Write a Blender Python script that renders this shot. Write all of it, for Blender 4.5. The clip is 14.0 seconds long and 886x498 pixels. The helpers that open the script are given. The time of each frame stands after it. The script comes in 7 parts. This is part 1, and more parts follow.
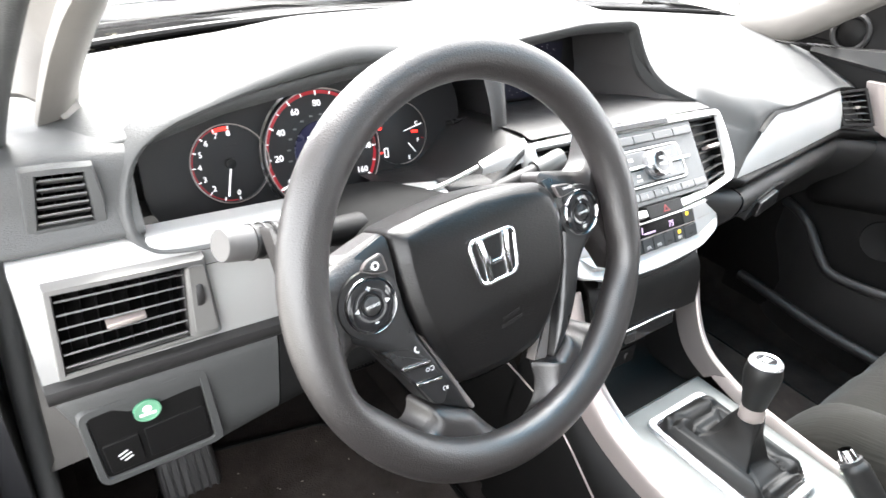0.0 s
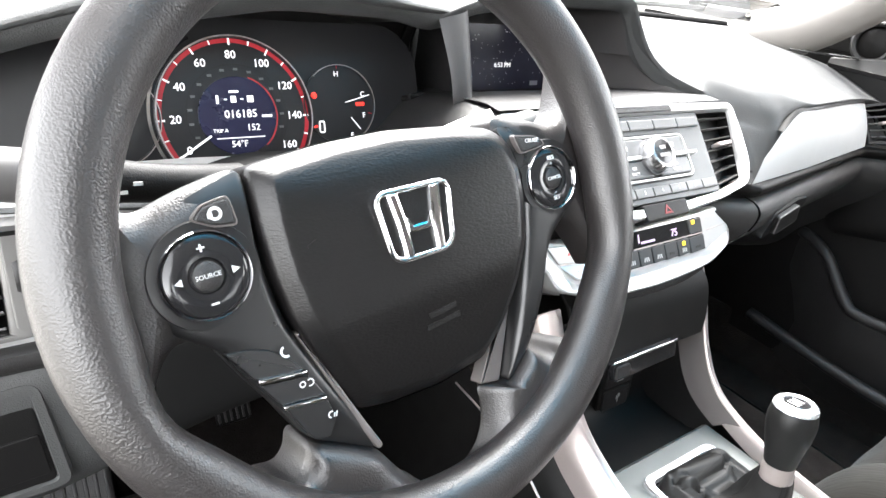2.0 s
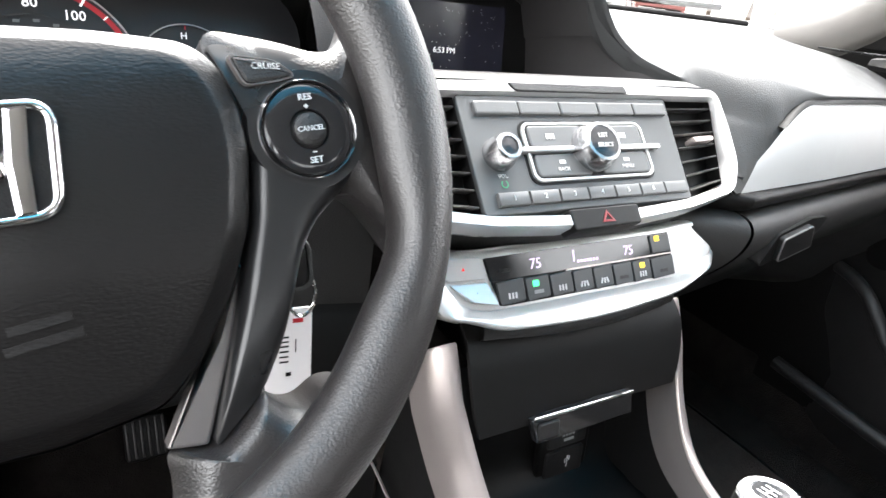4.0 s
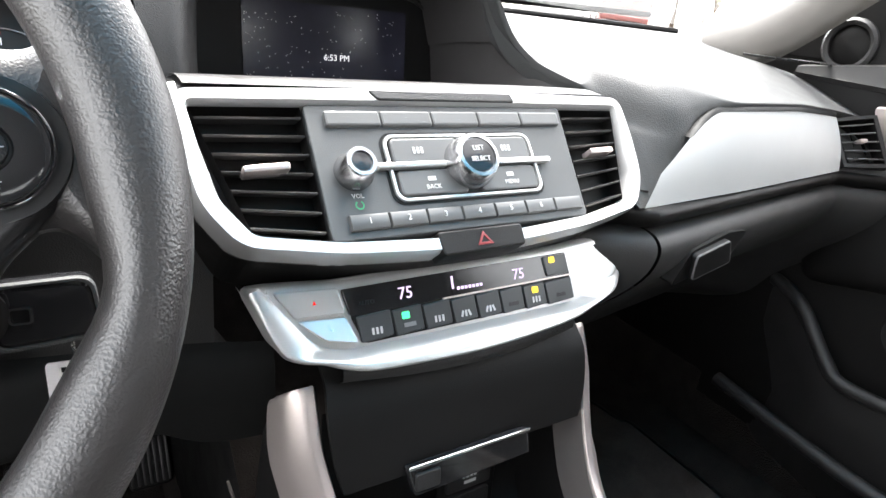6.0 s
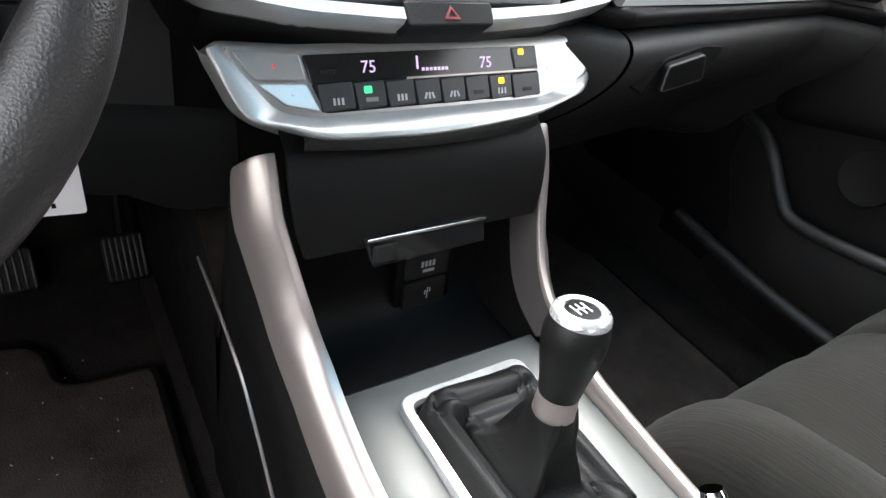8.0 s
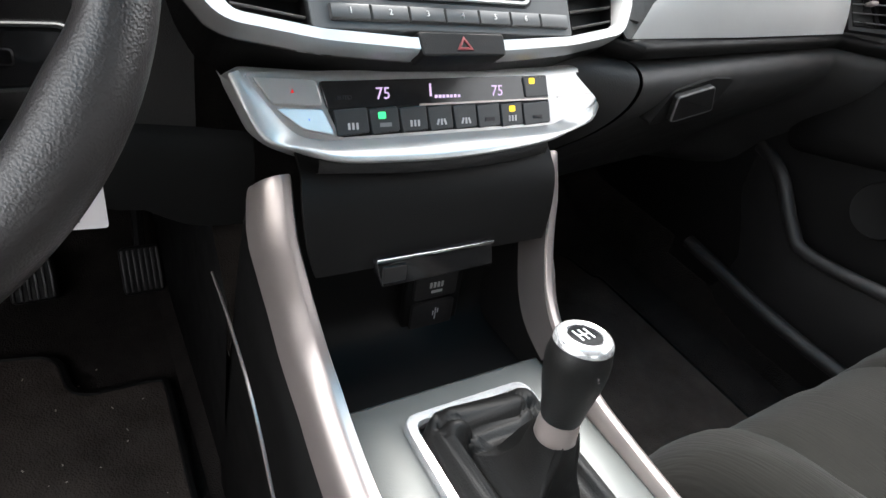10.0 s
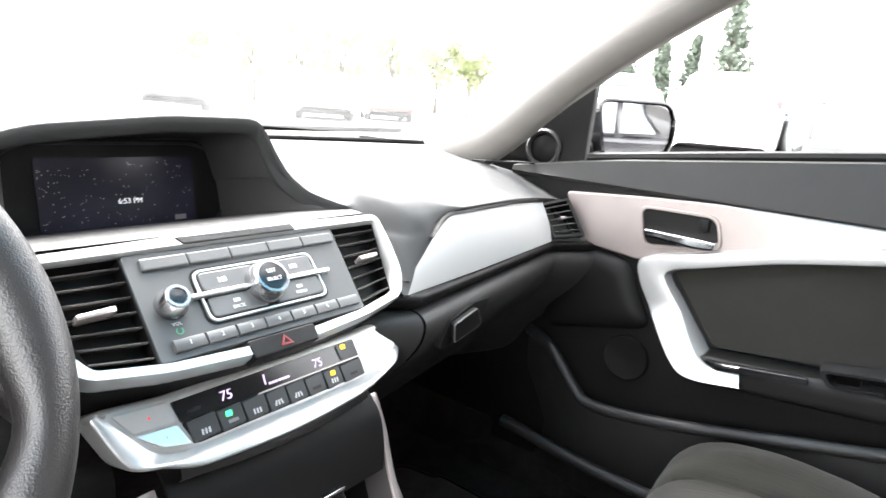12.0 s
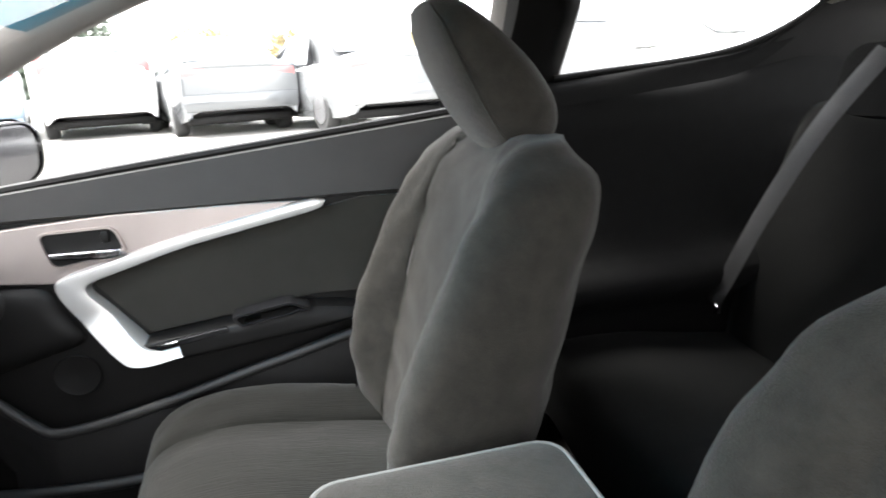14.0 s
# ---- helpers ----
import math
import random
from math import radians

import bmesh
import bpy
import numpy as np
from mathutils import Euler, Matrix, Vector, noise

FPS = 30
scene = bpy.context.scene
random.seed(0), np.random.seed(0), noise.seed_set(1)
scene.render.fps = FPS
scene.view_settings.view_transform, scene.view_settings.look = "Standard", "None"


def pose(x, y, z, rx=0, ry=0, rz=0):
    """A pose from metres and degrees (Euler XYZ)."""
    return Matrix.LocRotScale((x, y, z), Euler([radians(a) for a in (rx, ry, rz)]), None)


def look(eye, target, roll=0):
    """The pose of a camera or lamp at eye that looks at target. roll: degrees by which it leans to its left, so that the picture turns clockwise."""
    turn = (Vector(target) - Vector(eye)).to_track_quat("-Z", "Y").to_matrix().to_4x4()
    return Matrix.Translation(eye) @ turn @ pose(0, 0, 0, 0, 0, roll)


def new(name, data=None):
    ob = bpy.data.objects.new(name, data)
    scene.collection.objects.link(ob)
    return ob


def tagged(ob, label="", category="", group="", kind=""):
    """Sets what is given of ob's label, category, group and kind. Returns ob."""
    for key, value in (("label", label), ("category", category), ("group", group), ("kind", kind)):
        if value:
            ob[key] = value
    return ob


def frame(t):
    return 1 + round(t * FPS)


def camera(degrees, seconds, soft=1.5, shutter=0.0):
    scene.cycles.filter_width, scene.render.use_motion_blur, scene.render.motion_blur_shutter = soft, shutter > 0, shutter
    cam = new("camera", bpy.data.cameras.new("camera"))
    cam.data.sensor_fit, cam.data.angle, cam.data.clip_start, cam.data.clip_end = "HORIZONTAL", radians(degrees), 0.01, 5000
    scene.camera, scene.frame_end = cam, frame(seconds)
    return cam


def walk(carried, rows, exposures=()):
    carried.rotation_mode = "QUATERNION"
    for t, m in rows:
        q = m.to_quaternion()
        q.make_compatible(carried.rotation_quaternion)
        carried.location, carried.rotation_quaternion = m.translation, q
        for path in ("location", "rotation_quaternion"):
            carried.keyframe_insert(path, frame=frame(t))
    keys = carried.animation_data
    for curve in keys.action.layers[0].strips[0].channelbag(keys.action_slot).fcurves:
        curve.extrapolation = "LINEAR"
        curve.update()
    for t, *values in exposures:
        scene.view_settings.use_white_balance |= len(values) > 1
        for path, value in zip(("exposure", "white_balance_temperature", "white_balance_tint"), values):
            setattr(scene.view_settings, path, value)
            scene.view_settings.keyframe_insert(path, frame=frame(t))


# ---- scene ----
cam = camera(72.0, 14.0, shutter=0.2)
PATH = [
    (0, (-0.638, -0.374, 1.119), (0.427, 0.967, 0.086), 6.6),
    (0.5, (-0.599, -0.346, 1.1), (0.578, 0.899, 0.068), 7.8),
    (1, (-0.568, -0.335, 1.057), (0.613, 0.92, 0.042), 7.3),
    (1.5, (-0.551, -0.328, 1.025), (0.561, 1.022, 0.056), 7.5),
    (2, (-0.526, -0.325, 1.011), (0.569, 1.086, 0.111), 8.2),
    (2.5, (-0.494, -0.304, 0.982), (0.532, 1.161, 0.087), 7.9),
    (3, (-0.442, -0.29, 0.963), (0.538, 1.222, 0.095), 8.3),
    (3.5, (-0.384, -0.307, 0.955), (0.564, 1.238, 0.11), 7.6),
    (4, (-0.334, -0.31, 0.952), (0.629, 1.239, 0.132), 7.6),
    (6.5, (-0.237, -0.304, 0.948), (0.817, 1.209, 0.174), 6.9),
    (7, (-0.238, -0.315, 0.93), (0.804, 1.077, -0.059), 9.1),
    (7.5, (-0.239, -0.336, 0.912), (0.785, 0.918, -0.262), 12.5),
    (10, (-0.241, -0.349, 0.92), (0.753, 0.968, -0.209), 13.2),
    (10.5, (-0.248, -0.343, 0.938), (0.739, 1.142, 0.033), 8.3),
    (11, (-0.252, -0.345, 0.972), (0.754, 1.201, 0.199), 6.6),
    (11.5, (-0.269, -0.373, 0.995), (1.003, 1.074, 0.457), 4.5),
    (12, (-0.316, -0.404, 1.005), (1.235, 0.776, 0.557), 4.5),
    (12.5, (-0.394, -0.407, 1.032), (1.41, 0.342, 0.603), 4.3),
    (13, (-0.448, -0.411, 1.08), (1.471, -0.106, 0.605), 1.4),
    (13.5, (-0.462, -0.484, 1.092), (1.486, -0.467, 0.639), -1.9),
    (14, (-0.461, -0.478, 1.097), (1.407, -0.934, 0.547), -3.1),
]
EXPOSURES = [(0, 4.6), (0.5, 4.5), (1, 4.18), (2, 4.55), (3, 4.5), (4, 4.3), (6.5, 4.05), (7.5, 3.6), (10, 3.5), (11.5, 4.45), (12.2, 4.25), (13, 3.82), (14, 3.95)]
walk(cam, [(t, look(eye, target, roll)) for t, eye, target, roll in PATH], EXPOSURES)

# world, sun, light
world = bpy.data.worlds.new("overcast_sky")
scene.world = world
world.use_nodes = True
wn, wl = world.node_tree.nodes, world.node_tree.links
sky = wn.new("ShaderNodeTexSky")
sky.sky_type, sky.sun_disc = "NISHITA", False
sky.sun_elevation, sky.sun_rotation = radians(52), radians(20)
sky.air_density, sky.dust_density, sky.ozone_density = 1.0, 1.5, 1.0
pale = wn.new("ShaderNodeHueSaturation")
pale.inputs["Saturation"].default_value = 0.08
wl.new(sky.outputs[0], pale.inputs["Color"])
wl.new(pale.outputs[0], wn["Background"].inputs["Color"])
wn["Background"].inputs["Strength"].default_value = 0.15
sun = new("sun", bpy.data.lights.new("sun", "SUN"))
sun.data.energy, sun.data.angle, sun.data.color = 0.8, radians(25), (1.0, 0.97, 0.92)
sun.matrix_world = look((3, 7, 12), (0, 0, 0))

# ---- building tools ----
def vec(*a):
    return Vector(a)


def spline(points, n):
    """n points on a smooth curve through the given ones."""
    p = [Vector(q) for q in points]
    if len(p) == 2:
        return [p[0].lerp(p[1], i / (n - 1)) for i in range(n)]
    p = [2 * p[0] - p[1], *p, 2 * p[-1] - p[-2]]
    out = []
    for i in range(n):
        s = i / (n - 1) * (len(p) - 3)
        k = min(int(s), len(p) - 4)
        f = s - k
        a, b, c, d = p[k:k + 4]
        out.append(0.5 * (2 * b + (c - a) * f + (2 * a - 5 * b + 4 * c - d) * f * f + (3 * b - a - 3 * c + d) * f ** 3))
    return out


def sheet(rows, wrap_u=False, wrap_v=False, cap=False):
    """A bmesh over rows of points of one length each."""
    bm = bmesh.new()
    v = [[bm.verts.new(q) for q in r] for r in rows]
    nu, nv = len(v), len(v[0])
    for i in range(nu if wrap_u else nu - 1):
        for j in range(nv if wrap_v else nv - 1):
            bm.faces.new((v[i][j], v[(i + 1) % nu][j], v[(i + 1) % nu][(j + 1) % nv], v[i][(j + 1) % nv]))
    if cap:
        for r in (v[0], v[-1]):
            if len(set(r)) > 2:
                bm.faces.new(r if r is v[-1] else r[::-1])
    bmesh.ops.recalc_face_normals(bm, faces=bm.faces[:])
    return bm


def loft(rows, nu=24, nv=24, thick=0.0):
    """A smooth sheet through a grid of control points; thick: wall thickness."""
    fine = [spline(r, nv) for r in rows]
    cols = [spline(c, nu) for c in zip(*fine)]
    bm = sheet(list(zip(*cols)))
    if thick:
        bmesh.ops.solidify(bm, geom=bm.faces[:], thickness=thick)
    return bm


def tube(path, radius, sides=12, closed=False, squash=1.0, up=(0, 0, 1), cap=True):
    """A round or oval bar along points; radius: a number or a function of 0 to 1."""
    p = [Vector(q) for q in path]
    rows = []
    for i, q in enumerate(p):
        a = p[(i + 1) % len(p)] if closed or i < len(p) - 1 else q
        b = p[i - 1] if closed or i else q
        t = (a - b).normalized()
        s = t.cross(Vector(up))
        s = s.normalized() if s.length > 1e-6 else Vector((1, 0, 0))
        w = s.cross(t)
        r = radius(i / (len(p) - 1)) if callable(radius) else radius
        rows.append([q + s * r * math.cos(k * math.tau / sides) + w * r * squash * math.sin(k * math.tau / sides) for k in range(sides)])
    return sheet(rows, wrap_u=closed, wrap_v=True, cap=cap and not closed)


def lathe(profile, sides=32, m=None):
    """A turned body round z from (radius, height) pairs."""
    rows = [[(r * math.cos(k * math.tau / sides), r * math.sin(k * math.tau / sides), h) for k in range(sides)] for r, h in profile]
    bm = sheet(rows, wrap_v=True, cap=True)
    if m is not None:
        bm.transform(m)
    return bm


def rounded(w, h, r, n=5, x=0.0, y=0.0):
    """Corners of a rounded rectangle, counterclockwise."""
    out = []
    r = min(r, w / 2 - 1e-5, h / 2 - 1e-5)
    for cx, cy, a0 in ((w / 2 - r, h / 2 - r, 0), (r - w / 2, h / 2 - r, 90), (r - w / 2, r - h / 2, 180), (w / 2 - r, r - h / 2, 270)):
        for k in range(n + 1):
            a = radians(a0 + 90 * k / n)
            out.append((x + cx + r * math.cos(a), y + cy + r * math.sin(a)))
    return out


def soft_poly(points, r, n=5):
    """A polygon with its corners rounded by about r."""
    out = []
    pts = [Vector(p).to_2d() for p in points]
    for i, p in enumerate(pts):
        a, b = pts[i - 1], pts[(i + 1) % len(pts)]
        ra, rb = min(r, (a - p).length * 0.45), min(r, (b - p).length * 0.45)
        pa, pb = p + (a - p).normalized() * ra, p + (b - p).normalized() * rb
        for k in range(n + 1):
            f = k / n
            out.append(tuple(pa * (1 - f) ** 2 + p * 2 * f * (1 - f) + pb * f * f))
    return out


def slab(outline, z0, z1, bevel=0.0, m=None, steps=2):
    """A plate from a 2D outline, from z0 to z1, with its upper rim rounded."""
    c = [Vector(p).to_2d() for p in outline]
    n = len(c)
    if sum(c[i - 1].x * c[i].y - c[i].x * c[i - 1].y for i in range(n)) < 0:
        c.reverse()
    normals = []
    for i in range(n):
        d = c[(i + 1) % n] - c[i - 1]
        normals.append(Vector((d.y, -d.x)).normalized() if d.length > 1e-9 else Vector((0, 0)))
    levels = [(z0, 0.0)]
    if bevel:
        levels += [(z1 - bevel * (1 - math.sin(a)), bevel * (1 - math.cos(a))) for a in (k * math.pi / 2 / steps for k in range(steps + 1))]
    else:
        levels.append((z1, 0.0))
    bm = sheet([[(*(p - q * inset), z) for p, q in zip(c, normals)] for z, inset in levels], wrap_v=True, cap=True)
    if m is not None:
        bm.transform(m)
    return bm


def ring_slab(outer, inner, z0, z1, m=None):
    """A flat frame between two outlines of the same number of points."""
    o, i = [Vector(p).to_2d() for p in outer], [Vector(p).to_2d() for p in inner]
    e = [a.lerp(b, 0.15) for a, b in zip(o, i)], [a.lerp(b, 0.85) for a, b in zip(o, i)]
    h = z1 - (z1 - z0) * 0.25
    rows = [[(*p, z0) for p in o], [(*p, h) for p in o], [(*p, z1) for p in e[0]], [(*p, z1) for p in e[1]], [(*p, h) for p in i], [(*p, z0) for p in i]]
    bm = sheet(rows, wrap_u=True, wrap_v=True)
    if m is not None:
        bm.transform(m)
    return bm


def block(w, d, h, bevel=0.003, m=None, segs=2):
    """A box with rounded edges about its centre."""
    bm = bmesh.new()
    bmesh.ops.create_cube(bm, size=1)
    bmesh.ops.scale(bm, vec=(w, d, h), verts=bm.verts)
    if bevel:
        bmesh.ops.bevel(bm, geom=bm.edges[:], offset=bevel, segments=segs, profile=0.5, affect="EDGES")
    if m is not None:
        bm.transform(m)
    return bm


def join(*bms):
    """Several bmeshes as one."""
    out = bms[0]
    for b in bms[1:]:
        me = bpy.data.meshes.new("t")
        b.to_mesh(me)
        b.free()
        out.from_mesh(me)
        bpy.data.meshes.remove(me)
    return out


def part(name, bm, material, parent=None, label="", smooth=40):
    """One mesh object, under a thing or a part."""
    me = bpy.data.meshes.new(name)
    for f in bm.faces:
        f.smooth = smooth > 0 and len(f.verts) <= 4
    if smooth:
        limit = radians(smooth)
        for e in bm.edges:
            if len(e.link_faces) == 2 and e.calc_face_angle(0) > limit:
                e.smooth = False
    bm.to_mesh(me)
    bm.free()
    me.materials.append(material)
    ob = new(name, me)
    if parent is not None:
        ob.parent = parent
    if label:
        ob["label"] = label
    return ob


def thing(name, label, category, group="", kind="", at=None):
    """An empty at a thing's base, which holds its parts."""
    ob = new(name)
    ob.empty_display_size = 0.05
    if at is not None:
        ob.matrix_world = at
    return tagged(ob, label, category, group, kind)


def lettering(name, words, size, material, parent, m, label="", depth=0.0003, align="CENTER"):
    """Raised letters, lying in the xy plane of m."""
    cu = bpy.data.curves.new("letters", "FONT")
    cu.body, cu.size, cu.align_x, cu.align_y, cu.extrude, cu.resolution_u = words, size, align, "CENTER", depth, 2
    tmp = bpy.data.objects.new("letters", cu)
    scene.collection.objects.link(tmp)
    me = bpy.data.meshes.new_from_object(tmp.evaluated_get(bpy.context.evaluated_depsgraph_get()))
    bpy.data.objects.remove(tmp)
    bpy.data.curves.remove(cu)
    me.transform(m)
    me.materials.clear()
    me.materials.append(material)
    me.name = name
    ob = new(name, me)
    ob.parent = parent
    if label:
        ob["label"] = label
    return ob


def plane_at(o, up, side=(1, 0, 0)):
    """A frame with x to the side, y up along a face, z out of it."""
    x, y = Vector(side).normalized(), Vector(up).normalized()
    z = x.cross(y).normalized()
    y = z.cross(x)
    return Matrix.Translation(o) @ Matrix((x, y, z)).transposed().to_4x4()


# ---- materials ----
def material(name, color, rough=0.5, metal=0.0, grain=0.0, grain_size=400.0, vary=0.12, vary_size=6.0, coat=0.0, spec=0.5, sheen=0.0, emit=0.0, stretch=None, rough_vary=0.1, warp=0.0):
    """A surface with patches of colour and gloss at two scales and a fine relief."""
    m = bpy.data.materials.new(name)
    m.use_nodes = True
    n, l = m.node_tree.nodes, m.node_tree.links
    b = n["Principled BSDF"]
    tex = n.new("ShaderNodeTexCoord")
    src = tex.outputs["Object"]
    if stretch:
        mp = n.new("ShaderNodeMapping")
        mp.inputs["Scale"].default_value = stretch
        l.new(src, mp.inputs["Vector"])
        src = mp.outputs["Vector"]
    big = n.new("ShaderNodeTexNoise")
    big.inputs["Scale"].default_value, big.inputs["Detail"].default_value, big.inputs["Roughness"].default_value = vary_size, 6, 0.65
    l.new(tex.outputs["Object"], big.inputs["Vector"])
    ramp = n.new("ShaderNodeValToRGB")
    dark = [c * (1 - vary) for c in color]
    lite = [min(1, c * (1 + vary)) for c in color]
    ramp.color_ramp.elements[0].color, ramp.color_ramp.elements[1].color = (*dark, 1), (*lite, 1)
    ramp.color_ramp.elements[0].position, ramp.color_ramp.elements[1].position = 0.3, 0.7
    l.new(big.outputs["Fac"], ramp.inputs["Fac"])
    l.new(ramp.outputs["Color"], b.inputs["Base Color"])
    rr = n.new("ShaderNodeMapRange")
    rr.inputs["To Min"].default_value, rr.inputs["To Max"].default_value = max(0.02, rough - rough_vary), min(1, rough + rough_vary)
    mid = n.new("ShaderNodeTexNoise")
    mid.inputs["Scale"].default_value, mid.inputs["Detail"].default_value = vary_size * 6, 4
    l.new(tex.outputs["Object"], mid.inputs["Vector"])
    l.new(mid.outputs["Fac"], rr.inputs["Value"])
    l.new(rr.outputs[0], b.inputs["Roughness"])
    b.inputs["Metallic"].default_value = metal
    b.inputs["Coat Weight"].default_value, b.inputs["Coat Roughness"].default_value = coat, 0.08
    b.inputs["Specular IOR Level"].default_value = spec
    b.inputs["Sheen Weight"].default_value, b.inputs["Sheen Roughness"].default_value = sheen, 0.5
    if emit:
        b.inputs["Emission Color"].default_value, b.inputs["Emission Strength"].default_value = (*color, 1), emit
    if grain:
        g = n.new("ShaderNodeTexVoronoi")
        g.inputs["Scale"].default_value = grain_size
        if warp:
            wob, amp, add = n.new("ShaderNodeTexNoise"), n.new("ShaderNodeVectorMath"), n.new("ShaderNodeVectorMath")
            wob.inputs["Scale"].default_value, wob.inputs["Detail"].default_value = grain_size * 0.45, 2
            amp.operation, amp.inputs["Scale"].default_value = "SCALE", warp / grain_size
            l.new(src, wob.inputs["Vector"])
            l.new(wob.outputs["Color"], amp.inputs[0])
            l.new(src, add.inputs[0])
            l.new(amp.outputs[0], add.inputs[1])
            src = add.outputs[0]
            g.feature = "SMOOTH_F1"
        l.new(src, g.inputs["Vector"])
        bump = n.new("ShaderNodeBump")
        bump.inputs["Strength"].default_value, bump.inputs["Distance"].default_value = grain, 0.001
        l.new(g.outputs["Distance"], bump.inputs["Height"])
        l.new(bump.outputs["Normal"], b.inputs["Normal"])
    return m


def glass(name, tint=(1, 1, 1), gloss=0.06):
    """A thin pane: it lets light straight through and mirrors a little."""
    m = bpy.data.materials.new(name)
    m.use_nodes = True
    n, l = m.node_tree.nodes, m.node_tree.links
    n.clear()
    out, mix, t, g, lw, mul = (n.new("ShaderNode" + k) for k in ("OutputMaterial", "MixShader", "BsdfTransparent", "BsdfGlossy", "Fresnel", "Math"))
    t.inputs["Color"].default_value = (*tint, 1)
    g.inputs["Roughness"].default_value = 0.02
    lw.inputs["IOR"].default_value = 1.3
    mul.operation, mul.inputs[1].default_value = "MULTIPLY", gloss * 10
    l.new(lw.outputs[0], mul.inputs[0])
    l.new(mul.outputs[0], mix.inputs[0])
    l.new(t.outputs[0], mix.inputs[1])
    l.new(g.outputs[0], mix.inputs[2])
    l.new(mix.outputs[0], out.inputs[0])
    return m


SOFT = material("soft_dash_plastic", (0.043, 0.044, 0.044), 0.55, spec=0.4, grain=0.3, grain_size=900, vary=0.08)
HARD = material("hard_black_plastic", (0.015, 0.0145, 0.0147), 0.45, spec=0.4, grain=0.3, grain_size=1100, vary=0.1)
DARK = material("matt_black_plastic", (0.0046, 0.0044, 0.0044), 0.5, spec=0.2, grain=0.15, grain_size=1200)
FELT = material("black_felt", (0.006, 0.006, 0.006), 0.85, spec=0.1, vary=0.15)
GLOSSY = material("gloss_black_plastic", (0.012, 0.012, 0.013), 0.12, vary=0.05)
SILVER = material("silver_paint", (0.55, 0.55, 0.545), 0.33, metal=0.6, vary=0.03, rough_vary=0.04)
METAL = material("turned_knob_metal", (0.42, 0.42, 0.43), 0.24, metal=1.0, vary=0.04, rough_vary=0.05)
WING = material("pale_wing_paint", (0.5, 0.505, 0.5), 0.42, metal=0.15, vary=0.03, rough_vary=0.04)
SATIN = material("satin_champagne_trim", (0.43, 0.378, 0.36), 0.33, metal=0.7, vary=0.05, rough_vary=0.05)
CHROME = material("chrome", (0.8, 0.8, 0.82), 0.08, metal=1.0, vary=0.02, rough_vary=0.03)
RUBBER = material("wheel_rubber", (0.0125, 0.0108, 0.0108), 0.40, spec=0.75, grain=0.24, grain_size=1050, vary=0.08, rough_vary=0.03, warp=1.3)
HUB = material("wheel_hub_plastic", (0.0034, 0.0031, 0.0032), 0.37, spec=0.34, rough_vary=0.03, grain=0.15, grain_size=1150, vary=0.1, stretch=(0.42, 1, 1), warp=1.6)
LEATHER = material("black_leatherette", (0.0055, 0.0055, 0.0054), 0.45, spec=0.34, grain=0.12, grain_size=900, vary=0.15, rough_vary=0.03)
CLOTH = material("seat_cloth", (0.0172, 0.0154, 0.0128), 0.9, grain=0.6, grain_size=650, vary=0.28, vary_size=34, sheen=0.08, spec=0.1)
RIBBED = material("ribbed_seat_cloth", (0.0080, 0.0077, 0.0064), 0.9, grain=0.4, grain_size=480, stretch=(1, 0.05, 0.05), vary=0.16, vary_size=34, sheen=0.08, spec=0.1)
BOOT = material("soft_black_leather", (0.0040, 0.0039, 0.0038), 0.58, spec=0.3, grain=0.15, grain_size=700, vary=0.2, rough_vary=0.04)
BRIGHT = material("bright_trim_metal", (0.85, 0.85, 0.87), 0.2, metal=0.75, vary=0.03, rough_vary=0.03)
CLOTH_DARK = material("seat_side_cloth", (0.0170, 0.0158, 0.0136), 0.9, grain=0.5, grain_size=800, vary=0.12, vary_size=9, sheen=0.05, spec=0.1)
CARPET = material("carpet", (0.019, 0.0165, 0.0155), 0.97, grain=1.0, grain_size=500, vary=0.3, vary_size=25, spec=0.05)
MAT = material("floor_mat_pile", (0.05, 0.041, 0.037), 0.97, grain=1.0, grain_size=420, vary=0.35, vary_size=14, spec=0.05)
LINER = material("headliner_cloth", (0.45, 0.44, 0.42), 0.95, grain=0.2, grain_size=900, vary=0.05, spec=0.1)
PILLAR = material("pillar_plastic", (0.15, 0.140, 0.128), 0.6, grain=0.2, grain_size=900, vary=0.05)
DECK = material("console_grey_plastic", (0.092, 0.097, 0.093), 0.42, metal=0.2, grain=0.1, grain_size=1200, vary=0.06)
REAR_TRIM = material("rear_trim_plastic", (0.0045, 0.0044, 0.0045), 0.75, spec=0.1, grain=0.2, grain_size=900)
DIAL = material("dial_face", (0.01, 0.01, 0.011), 0.35, vary=0.05)
WHITE = material("white_print", (0.5, 0.5, 0.5), 0.5, vary=0.03)
LIT = material("lit_white_print", (0.8, 0.8, 0.82), 0.5, emit=0.06, vary=0.02)
RED = material("red_print", (0.30, 0.012, 0.02), 0.5, emit=0.012)
RED_LAMP = material("red_tell_tale", (1.0, 0.03, 0.02), 0.4, emit=0.10)
GREEN_LAMP = material("green_led", (0.05, 0.9, 0.25), 0.4, emit=0.12)
AMBER_LAMP = material("amber_led", (1.0, 0.6, 0.02), 0.4, emit=0.12)
LCD_TEXT = material("lcd_segments", (0.75, 0.55, 0.85), 0.4, emit=0.06)
PAPER = material("white_card", (0.75, 0.72, 0.72), 0.7, vary=0.04)
PANE = glass("window_glass")
TINT = glass("blue_tint_band", (0.014, 0.30, 0.50))


